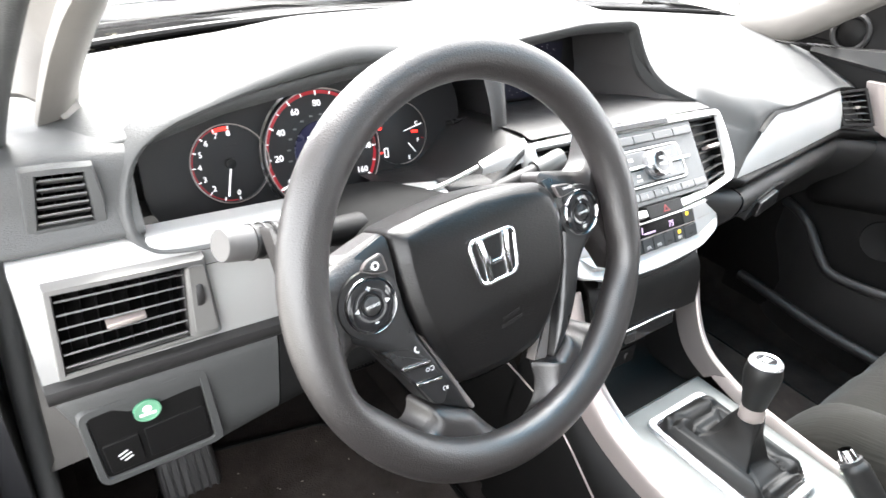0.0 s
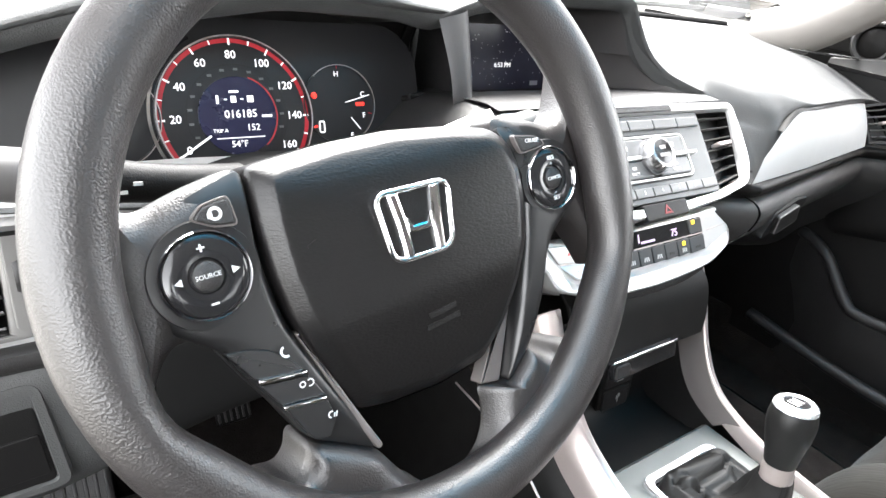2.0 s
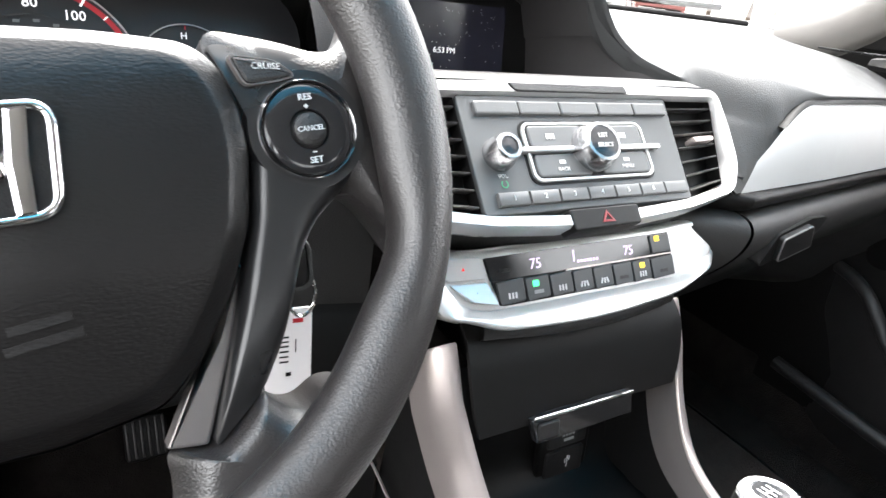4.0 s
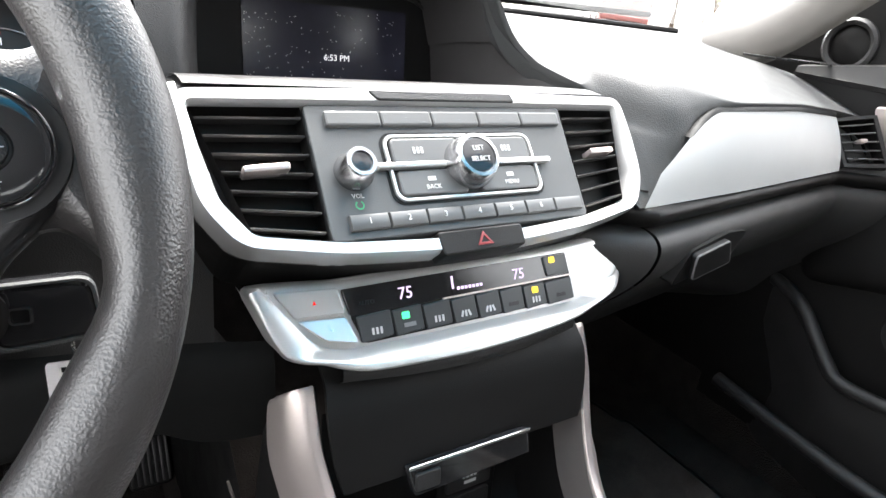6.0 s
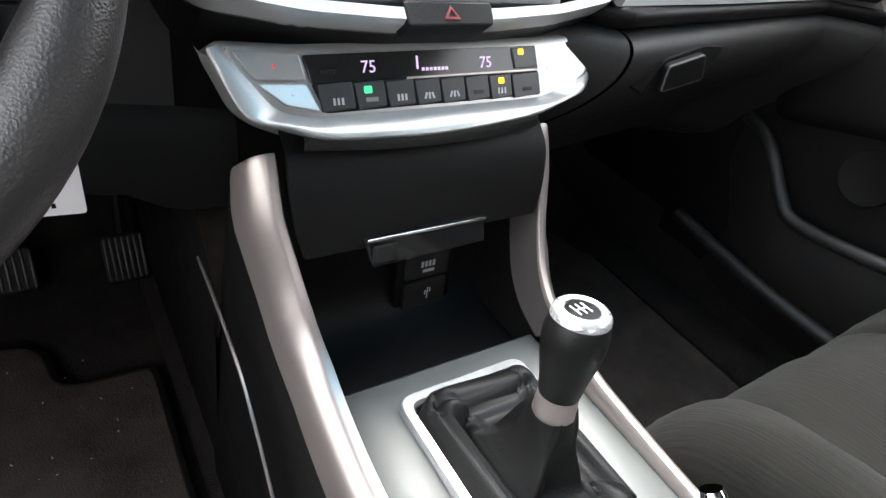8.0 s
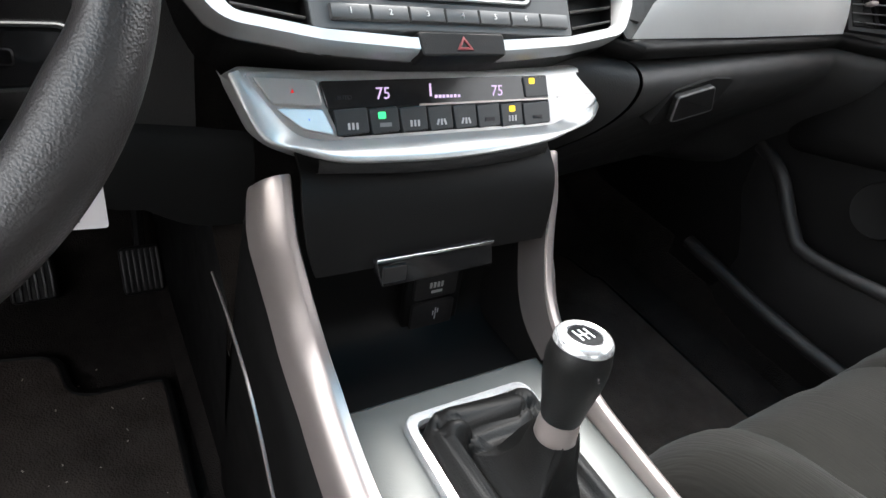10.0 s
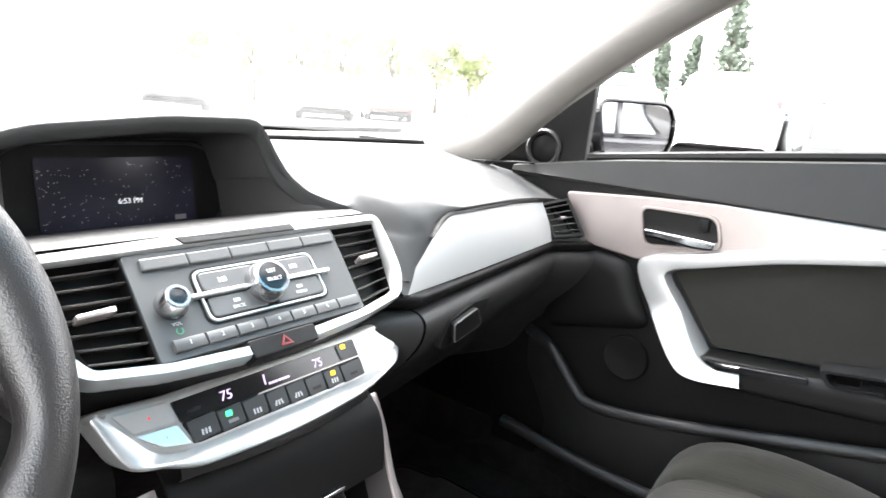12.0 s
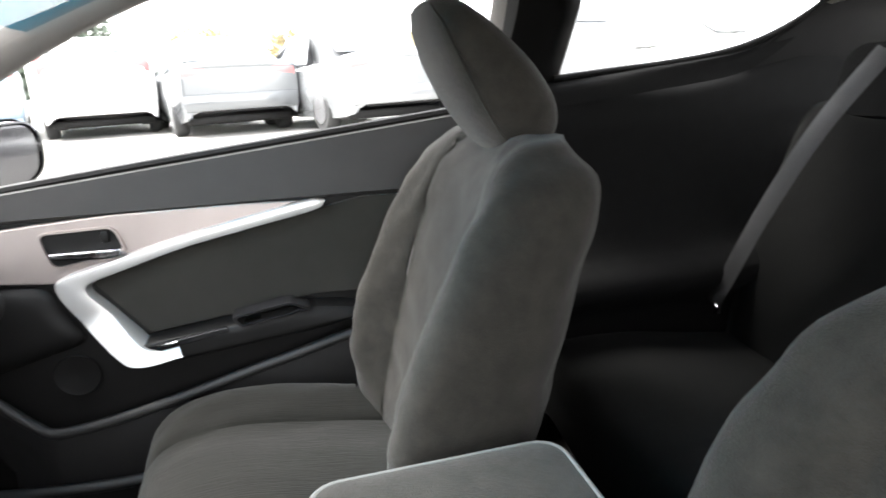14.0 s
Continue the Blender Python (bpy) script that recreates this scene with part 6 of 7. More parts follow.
floor_mat("driver_mat", "worn dark carpet mat in the driver's footwell", -0.385, 0.1)
floor_mat("passenger_mat", "dark carpet mat in the passenger footwell", 0.385, 0.19)
random.seed(11)
lint = []
for k in range(70):
    lint.append(bar(pose(random.uniform(-0.57, -0.2), random.uniform(-0.1, 0.3), 0.2745), 0, 0, random.uniform(0.001, 0.004), random.uniform(0.0006, 0.0015), 0, random.uniform(0, 180)))
tagged(part("lint", join(*lint), material("lint", (0.35, 0.3, 0.27), 0.9)), "pale specks of lint on the mat", "lint", kind="stuff")

# ---- seats ----
def seam(path, parent, r=0.0016):
    return part("seam", tube(path, r * 1.2, 6), CLOTH_DARK, parent)


def back(z):
    """How deep the backrest is at a height: it closes over its shoulders."""
    return max(0.2, min(1.0, (1.008 - z) / 0.05)) ** 0.6


def creased(bm, depth):
    """Slack cover: broad soft folds over the padding."""
    bm.normal_update()
    moved = []
    for v in bm.verts:
        x, y, z = v.co
        a = math.sin(31 * x + 9 * math.sin(11 * z + 2) + 14 * y) * math.sin(19 * z - 23 * y + 4 * math.sin(17 * x))
        b = math.sin(67 * z + 40 * y + 5 * math.sin(23 * x)) * math.sin(29 * y - 35 * x + 1)
        moved.append(v.co + v.normal * depth * (0.7 * a + 0.35 * b))
    for v, q in zip(bm.verts, moved):
        v.co = q
    return bm


def front_seat(name, cx, label, dy=0.0, dz=0.0):
    seat = thing(name, label, "car seat", "front seats")
    o = vec(cx, dy, dz)
    rows = []
    for y, z, w, dip in ((-0.225, 0.36, 0.19, 0.0), (-0.205, 0.43, 0.205, 0.0), (-0.208, 0.495, 0.218, 0.004), (-0.245, 0.545, 0.226, 0.012), (-0.34, 0.566, 0.232, 0.022), (-0.48, 0.552, 0.235, 0.03), (-0.60, 0.530, 0.232, 0.03), (-0.68, 0.51, 0.225, 0.02)):
        rows.append([o + vec(f * w, y, z + h * (dip / 0.02) if h > 0 else z + h) for f, h in ((-0.98, -0.16), (-1.02, -0.07), (-0.97, 0.0), (-0.82, 0.017), (-0.64, -0.006 - dip * 0.6), (-0.55, -0.016 - dip * 0.75), (0, -0.010 - dip * 0.6), (0.55, -0.016 - dip * 0.75), (0.64, -0.006 - dip * 0.6), (0.82, 0.0 - 0.35 * dip), (0.97, -0.012 - 0.3 * dip), (1.02, -0.07), (0.98, -0.16))])
    part("cushion", creased(loft(rows, 40, 60, -0.02), 0.003), RIBBED, seat, "grey ribbed cloth cushion")
    fine = [spline(r, 61) for r in rows]
    for j in (24, 36):
        seam(spline([r[j] + vec(0, 0, 0.0005) for r in fine[2:]], 40), seat)
    part("base", block(0.42, 0.42, 0.14, 0.02, Matrix.Translation(o + vec(0, -0.46, 0.39))), DARK, seat, "black seat base")
    for s in (-1, 1):
        part("runner", block(0.04, 0.5, 0.06, 0.006, Matrix.Translation(o + vec(s * 0.18, -0.45, 0.305 - dz))), DARK, seat)
    part("side_shield", slab(rounded(0.4, 0.12, 0.03, 6), -0.008, 0.008, 0.004, plane_at(o + vec(-0.252 if cx > 0 else 0.252, -0.47, 0.46), (0, 0, 1), (0, -1, 0))), DARK, seat, "black plastic side shield")
    # backrest: front surface with wings, wrapping round to the rear
    rows = []
    for y, z, w, bo in ((-0.595, 0.48, 0.20, 0.01), (-0.605, 0.56, 0.212, 0.03), (-0.625, 0.64, 0.218, 0.055), (-0.650, 0.73, 0.218, 0.058), (-0.676, 0.82, 0.216, 0.043), (-0.702, 0.90, 0.21, 0.026), (-0.724, 0.955, 0.192, 0.01), (-0.748, 0.99, 0.155, 0.0), (-0.775, 1.0, 0.11, -0.004)):
        rows.append([o + vec(f * w, y + h, z) for f, h in ((-0.86, -0.098 * back(z)), (-0.98, -0.072 * back(z)), (-1.02, -0.024 * back(z)), (-0.98, bo * 0.75), (-0.88, bo), (-0.74, bo * 0.30), (-0.60, -0.010), (0, -0.022), (0.60, -0.010), (0.74, bo * 0.30), (0.88, bo), (0.98, bo * 0.75), (1.02, -0.024 * back(z)), (0.98, -0.072 * back(z)), (0.86, -0.098 * back(z)))])
    part("backrest", creased(loft(rows, 48, 70, -0.02), 0.0032), CLOTH, seat, "grey cloth backrest with side wings")
    fine = [spline(r, 71) for r in rows]
    for j in (26, 44):
        seam(spline([r[j] + vec(0, 0.0008, 0) for r in fine], 40), seat)
    for j in (15, 55):
        seam(spline([r[j] + vec(0, 0.0005, 0) for r in fine], 40), seat)
    part("rear_shell", loft([[o + vec(f * w, y, z) for f in (-1, -0.6, 0, 0.6, 1)] for y, z, w in ((-0.672, 0.47, 0.165), (-0.695, 0.64, 0.187), (-0.732, 0.80, 0.186), (-0.748, 0.93, 0.175), (-0.764, 0.985, 0.13), (-0.778, 0.998, 0.10))], 20, 16, 0.01), CLOTH_DARK, seat, "dark seat back cover")
    # head restraint leaning forward
    H = Matrix.Translation(o + vec(0, -0.743, 1.100)) @ pose(0, 0, 0, -24, 0, 0)
    rows = []
    for z, w, d0, d1 in ((-0.120, 0.040, -0.030, 0.008), (-0.113, 0.078, -0.055, 0.030), (-0.075, 0.106, -0.066, 0.046), (-0.02, 0.118, -0.056, 0.055), (0.035, 0.115, -0.034, 0.056), (0.080, 0.098, -0.010, 0.050), (0.104, 0.070, 0.008, 0.042), (0.111, 0.035, 0.018, 0.032)):
        rows.append([H @ vec(w * math.copysign(abs(math.cos(a)) ** 0.72, math.cos(a)), (d0 + d1) / 2 + (d1 - d0) / 2 * math.copysign(abs(math.sin(a)) ** 0.8, math.sin(a)), z) for a in (k * math.tau / 40 for k in range(40))])
    part("head_restraint", sheet([list(r) for r in zip(*[spline(c, 28) for c in zip(*rows)])], wrap_v=True, cap=True), CLOTH, seat, "forward-leaning grey head restraint", 50)
    for s in (-1, 1):
        part("post", tube([o + vec(s * 0.055, -0.755, 0.96), o + vec(s * 0.055, -0.772, 1.03)], 0.006, 10), CHROME, seat)
        seam([H @ vec(s * w, d, z) for w, d, z in ((0.070, 0.020, -0.100), (0.094, 0.034, -0.07), (0.106, 0.042, -0.02), (0.104, 0.043, 0.035), (0.088, 0.040, 0.080), (0.060, 0.036, 0.104))], seat)
    return seat


front_seat("front_chair", 0.37, "grey cloth front passenger seat with a forward-leaning head restraint")
front_seat("front_chair", -0.345, "grey cloth driver's seat set well back", -0.115, -0.05)
buckle = thing("seat_belt_buckle", "black seat belt buckle with a pale tongue beside the passenger cushion", "buckle")
part("body", block(0.022, 0.035, 0.05, 0.005, pose(0.575, -0.575, 0.53, -30, 0, 0)), DARK, buckle)
part("tongue", block(0.018, 0.03, 0.004, 0.001, pose(0.573, -0.563, 0.557, -30, 0, 0)), CHROME, buckle, "steel tongue")

rear = thing("rear_bench", "dark grey cloth rear bench seat", "rear seat")
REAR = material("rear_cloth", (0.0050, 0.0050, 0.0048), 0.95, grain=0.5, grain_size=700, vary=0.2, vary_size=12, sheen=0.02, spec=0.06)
for s in (-1, 1):
    rows = []
    for y, z in ((-0.93, 0.40), (-0.925, 0.50), (-0.96, 0.555), (-1.1, 0.555), (-1.25, 0.53), (-1.38, 0.51)):
        rows.append([vec(s * x, y, z + h) for x, h in ((0.05, -0.02), (0.10, 0.01), (0.2, 0.002), (0.33, -0.012), (0.46, 0.002), (0.56, 0.018), (0.61, -0.01))])
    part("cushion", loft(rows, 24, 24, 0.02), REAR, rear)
    rows = []
    for y, z in ((-1.36, 0.50), (-1.375, 0.60), (-1.41, 0.72), (-1.46, 0.86), (-1.50, 0.96), (-1.54, 1.0), (-1.60, 1.0)):
        rows.append([vec(s * x, y + h, z) for x, h in ((0.06, -0.02), (0.1, 0.015), (0.2, 0.0), (0.33, -0.012), (0.45, 0.0), (0.54, 0.022), (0.60, -0.01))])
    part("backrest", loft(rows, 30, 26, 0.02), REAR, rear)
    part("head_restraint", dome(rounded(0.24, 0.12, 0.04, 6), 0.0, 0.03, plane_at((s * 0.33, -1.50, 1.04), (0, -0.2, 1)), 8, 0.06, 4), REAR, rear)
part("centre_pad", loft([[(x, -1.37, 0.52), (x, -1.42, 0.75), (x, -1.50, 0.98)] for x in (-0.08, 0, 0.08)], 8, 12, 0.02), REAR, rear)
belt = thing("rear_seat_belt", "grey webbing seat belt slung across the rear seat", "seat belt")
WEB = material("belt_webbing", (0.024, 0.024, 0.025), 0.7, grain=0.6, grain_size=500, vary=0.08)
path = spline([(0.33, -1.40, 1.10), (0.385, -1.345, 0.98), (0.455, -1.31, 0.82), (0.545, -1.29, 0.615)], 24)
part("webbing", sheet([[q + vec(-0.018, 0.0, -0.007), q + vec(0.0, 0.004, 0), q + vec(0.018, 0.0, 0.007)] for q in path]), WEB, belt)
part("anchor", block(0.05, 0.01, 0.025, 0.003, pose(0.55, -1.288, 0.603, 0, 20, 0)), CHROME, belt, "steel belt anchor")

# ---- passenger door ----
door = tagged(new("door_1"), "closed passenger door with black panel and silver spear trim", "car door", kind="structure")
DOR = plane_at((0.68, 0, 0.75), (0, 0, 1), (0, -1, 0))


def belt_z(a):
    return 0.193 + 0.1 * max(0, a) if a > 0 else 0.193 + 0.15 * a


def skin(x0, rows_fn, n=30):
    return sheet([[DOR @ vec(a, *rows_fn(a)[j]) for j in range(len(rows_fn(a)))] for a in (x0 + (0.86 - x0) * i / n for i in range(n + 1))])


part("upper_trim", skin(-0.2, lambda a: [(belt_z(a) - 0.010, -0.03), (belt_z(a) + 0.002, -0.010), (belt_z(a) - 0.001, 0.006), (belt_z(a) * 0.5 + 0.07, 0.010), (0.152 - 0.012 * a, 0.012), (0.145 - 0.012 * a, 0.002)]), GLOVE, door, "dark grey upper trim")
part("panel", skin(-0.2, lambda a: [(0.15, 0.0), (0.06, -0.004), (-0.05, -0.006), (-0.12, -0.008), (-0.25, -0.010), (-0.45, -0.014)]), DARK, door, "black door panel")
INSERT = material("door_insert_cloth", (0.022, 0.0212, 0.0182), 0.9, grain=0.4, grain_size=800, vary=0.12, sheen=0.2, spec=0.15)
part("insert", slab(soft_poly([(0.12, 0.03), (0.28, 0.072), (0.52, 0.12), (0.60, 0.135), (0.80, 0.13), (0.80, -0.06), (0.50, -0.045), (0.20, -0.08)], 0.012), -0.03, 0.003, 0.002, DOR), INSERT, door, "grey-green cloth insert")
part("satin_field", slab(soft_poly([(-0.085, 0.130), (0.05, 0.140), (0.17, 0.1455), (0.385, 0.1435), (0.50, 0.139), (0.27, 0.088), (0.12, 0.05), (0.063, 0.034), (0.0, 0.041), (-0.045, 0.047)], 0.012), -0.03, 0.008, 0.003, DOR), SATIN, door, "satin champagne spear")
bm = strip([((0.5345, 0.1362), (0.5335, 0.1350)), ((0.50, 0.1395), (0.5138, 0.1187)), ((0.38, 0.1180), (0.39, 0.0955)), ((0.27, 0.0955), (0.273, 0.0725)), ((0.15, 0.0660), (0.16, 0.0410)), ((0.085, 0.0480), (0.125, 0.0300)), ((0.062, 0.0260), (0.118, 0.0140)), ((0.086, -0.030), (0.142, -0.018)), ((0.1465, -0.1025), (0.182, -0.072)), ((0.185, -0.1195), (0.208, -0.0915)), ((0.257, -0.1125), (0.251, -0.0890))], -0.03, 0.020, Matrix())
for v in bm.verts:
    v.co.z += 0.62 * max(0, -0.035 - v.co.y)
bm.transform(DOR)
part("spear_pull", bm, SILVER, door, "bright silver door pull")
part("arm_rest", dome(soft_poly([(0.155, -0.105), (0.20, -0.082), (0.487, -0.056), (0.55, -0.064), (0.62, -0.082), (0.50, -0.100), (0.26, -0.122), (0.18, -0.128)], 0.012), 0.045, 0.055, DOR, 6, 0.06, 6), DARK, door, "black arm rest")
part("switch_plate", slab(soft_poly([(0.20, -0.085), (0.335, -0.068), (0.34, -0.078), (0.22, -0.096)], 0.004), 0.05, 0.059, 0.002, DOR), GLOSSY, door)
part("window_switch", block(0.035, 0.006, 0.008, 0.002, DOR @ shift(0.235, -0.083, 0.06, 7)), CHROME, door, "bright window switch edge")
part("pull_cup", ring_slab(soft_poly([(0.345, -0.050), (0.45, -0.034), (0.49, -0.054), (0.36, -0.073)], 0.008), soft_poly([(0.355, -0.053), (0.448, -0.040), (0.478, -0.054), (0.366, -0.068)], 0.006), 0.02, 0.062, DOR), GLOSSY, door, "gloss black pull cup")
hnd = part("door_handle", slab(soft_poly([(0.056, 0.1225), (0.174, 0.1235), (0.186, 0.078), (0.068, 0.063)], 0.016), 0.006, 0.0095, 0, DOR), DARK, door, "black handle recess")
part("handle_bezel", ring_slab(soft_poly([(0.052, 0.1265), (0.177, 0.1275), (0.190, 0.075), (0.066, 0.059)], 0.018), soft_poly([(0.057, 0.1220), (0.173, 0.1230), (0.184, 0.079), (0.0695, 0.064)], 0.015), 0.007, 0.014, DOR), SATIN, hnd)
part("lever", slab(soft_poly([(0.068, 0.092), (0.150, 0.090), (0.182, 0.088), (0.178, 0.074), (0.150, 0.072), (0.070, 0.079)], 0.005), 0.009, 0.024, 0.004, DOR), CHROME, hnd, "chrome door lever")
part("lock_knob", block(0.014, 0.02, 0.01, 0.003, DOR @ shift(0.158, 0.110, 0.012)), DARK, hnd)
ridge = spline([DOR @ vec(a, b, c) for a, b, c in ((-0.13, -0.145, 0.0), (-0.0967, -0.149, 0.012), (-0.06, -0.165, 0.025), (-0.01, -0.215, 0.032), (0.03, -0.234, 0.035), (0.16, -0.217, 0.036), (0.40, -0.161, 0.036), (0.587, -0.117, 0.034), (0.80, -0.07, 0.03))], 50)
part("pocket_ridge", tube(ridge, 0.010, 12), HARD, door, "rounded pocket edge")
part("pocket", sheet([[q + vec(0.004, 0, 0.004), q + vec(0.002, 0, -0.03), q + vec(0.012, 0, -0.09), q + vec(0.03, 0, -0.17), vec(0.69, q.y, 0.3)] for q in ridge]), HARD, door, "black door pocket")
part("sill_ridge", tube(spline([DOR @ vec(-0.15, -0.335, 0.03), DOR @ vec(0.12, -0.353, 0.04), DOR @ vec(0.5, -0.33, 0.04), DOR @ vec(0.8, -0.31, 0.03)], 20), 0.012, 10), HARD, door)
part("speaker_grille", lathe([(0.040, 0.0), (0.038, 0.004), (0.033, 0.003), (0.0001, 0.001)], 36, DOR @ shift(0.064, -0.142, 0.0)), DARK, door, "round speaker grille")
part("kick_pad", dome(soft_poly([(-0.12, 0.042), (0.05, 0.030), (0.065, -0.02), (0.10, -0.08), (-0.10, -0.13)], 0.03), 0.0, 0.014, DOR, 8, 0.02, 6), DARK, door)
pane = part("window_pane", sheet([[vec(0.715 - 0.20 * f ** 1.2, -a, 0.75 + belt_z(a) + (0.36 - 0.02 * abs(a - 0.4)) * f) for f in (0, 0.25, 0.5, 0.75, 1)] for a in (-0.05 + 0.9 * i / 12 for i in range(13))]), PANE, door, "clear side window")
pane.visible_shadow = False
sail = part("sail_panel", slab(soft_poly([(-0.245, 0.172), (-0.062, 0.325), (-0.068, 0.182), (-0.10, 0.176)], 0.008), -0.030, -0.016, 0.003, DOR), DARK, door, "black tweeter panel")
part("tweeter_ring", lathe([(0.036, -0.018), (0.036, -0.010), (0.032, -0.007), (0.027, -0.010), (0.026, -0.015)], 40, DOR @ shift(-0.150, 0.198)), HARD, sail, "grey speaker ring")
part("tweeter_mesh", lathe([(0.0265, -0.015), (0.02, -0.010), (0.0001, -0.008)], 36, DOR @ shift(-0.150, 0.198)), DARK, sail)
part("window_seal", tube(spline([DOR @ vec(a, belt_z(a) + 0.006, -0.015) for a in (-0.06, 0.2, 0.5, 0.84)], 20), 0.009, 8), DARK, door)

mirror = thing("side_mirror", "black door mirror with a clear glass", "door mirror")
MIR = plane_at((0.895, 0.062, 0.985), (0, 0.03, 1), (0.93, -0.37, 0))
shape = soft_poly([(-0.112, 0.060), (0.085, 0.064), (0.108, 0.03), (0.10, -0.035), (0.03, -0.066), (-0.085, -0.055)], 0.03, 6)
rows = []
for z, g in ((0.012, 0.98), (0.010, 1.04), (-0.02, 1.06), (-0.06, 0.92), (-0.09, 0.6), (-0.1, 0.2)):
    rows.append([MIR @ vec(x * g, y * g, z) for x, y in shape])
part("housing", sheet(rows, wrap_v=True, cap=False), GLOSSY, mirror, "gloss black housing")
part("glass", slab([(x * 0.95, y * 0.93) for x, y in shape], 0.002, 0.006, 0, MIR), material("mirror_silver", (0.9, 0.9, 0.9), 0.02, metal=1.0, vary=0.0, rough_vary=0.0), mirror, "mirror glass")
part("foot", tube([MIR @ vec(-0.10, -0.03, -0.04), (0.75, 0.10, 0.945)], 0.022, 12), DARK, mirror)

inner_mirror = thing("rear_view_mirror", "black-framed rear-view mirror on the windscreen", "rear-view mirror")
IRM = plane_at((0.010, -0.048, 1.164), (0, -0.1, 1), (1, -0.18, 0.06))
part("housing", dome(rounded(0.235, 0.068, 0.025, 6), 0.0, 0.03, IRM @ pose(0, 0, 0, 0, 180, 0), 8, 0.012, 3), DARK, inner_mirror, "black housing")
part("glass", slab(rounded(0.225, 0.06, 0.02, 6), 0.004, 0.0135, 0, IRM), material("mirror_silver_dim", (0.75, 0.72, 0.8), 0.03, metal=1.0, vary=0.0, rough_vary=0.0), inner_mirror, "mirror glass")
part("stem", tube(spline([IRM @ vec(0, 0.01, -0.025), (0.006, -0.04, 1.215), (0.0, -0.06, 1.25)], 8), 0.008, 10), DARK, inner_mirror)

# ---- outside ----
ASPHALT = material("asphalt", (0.30, 0.29, 0.27), 0.9, grain=0.5, grain_size=60, vary=0.25, vary_size=0.4)


def rise(x):
    """The car park climbs a little away from the car."""
    f = max(0, min(1, (x - 2.5) / 5.5))
    return 0.38 * f * f * (3 - 2 * f)


ground = part("ground", sheet([[(x, y, rise(x)) for y in (-900, -120, -40, -10, 10, 40, 120, 900)] for x in (-900, -120, -40, -10, 2.5, 3.5, 4.5, 5.5, 6.5, 8, 40, 120, 900)]), ASPHALT)
tagged(ground, "pale worn asphalt of a car park", "ground", kind="structure")
PAINT = material("body_black_paint", (0.012, 0.014, 0.022), 0.12, vary=0.03, coat=1.0)
own = thing("car_bonnet", "dark gloss bonnet and cowl of the car itself", "bonnet")
part("bonnet", loft([[(x, y, z - 0.06 * (x / 0.75) ** 2) for x in (-0.78, -0.4, 0, 0.4, 0.78)] for y, z in ((0.74, 0.925), (0.95, 0.935), (1.3, 0.90), (1.6, 0.82), (1.75, 0.66))], 20, 16, 0.01), PAINT, own, "dark gloss bonnet")
part("cowl", loft([[(x, y - 0.14 * (x / 0.7) ** 2, z) for x in (-0.72, -0.36, 0, 0.36, 0.72)] for y, z in ((0.53, 0.92), (0.62, 0.89), (0.76, 0.91))], 16, 10), DARK, own, "black plastic cowl")
for a, b in (((-0.60, 0.50, 0.915), (0.02, 0.545, 0.945)), ((0.02, 0.56, 0.935), (0.62, 0.44, 0.955))):
    w = thing("wiper", "black rubber windscreen wiper on the glass", "wiper", "wipers")
    part("blade", tube([a, Vector(a).lerp(Vector(b), 0.5) + vec(0, 0.02, 0.004), b], 0.005, 8), DARK, w)
random.seed(5)
grit = []
for k in range(160):
    x = random.uniform(-0.62, -0.38)
    grit.append(block(random.uniform(0.003, 0.008), random.uniform(0.003, 0.006), 0.002, 0, pose(x, 0.62 + random.uniform(-0.05, 0.06) - 0.14 * (x / 0.7) ** 2, 0.897, random.uniform(-20, 20), 0, random.uniform(0, 180))))
tagged(part("debris", join(*grit), material("leaf_debris", (0.2, 0.18, 0.14), 0.9)), "leaf litter and grit on the cowl", "debris", kind="stuff")

GLASS_DARK = material("tinted_car_glass", (0.09, 0.1, 0.11), 0.05, vary=0.02)
TYRE = material("tyre_rubber", (0.02, 0.02, 0.02), 0.8, vary=0.1)
ALLOY = material("alloy", (0.55, 0.55, 0.56), 0.3, metal=0.9)
TAIL = material("tail_lamp_red", (0.40, 0.13, 0.13), 0.15, vary=0.05)


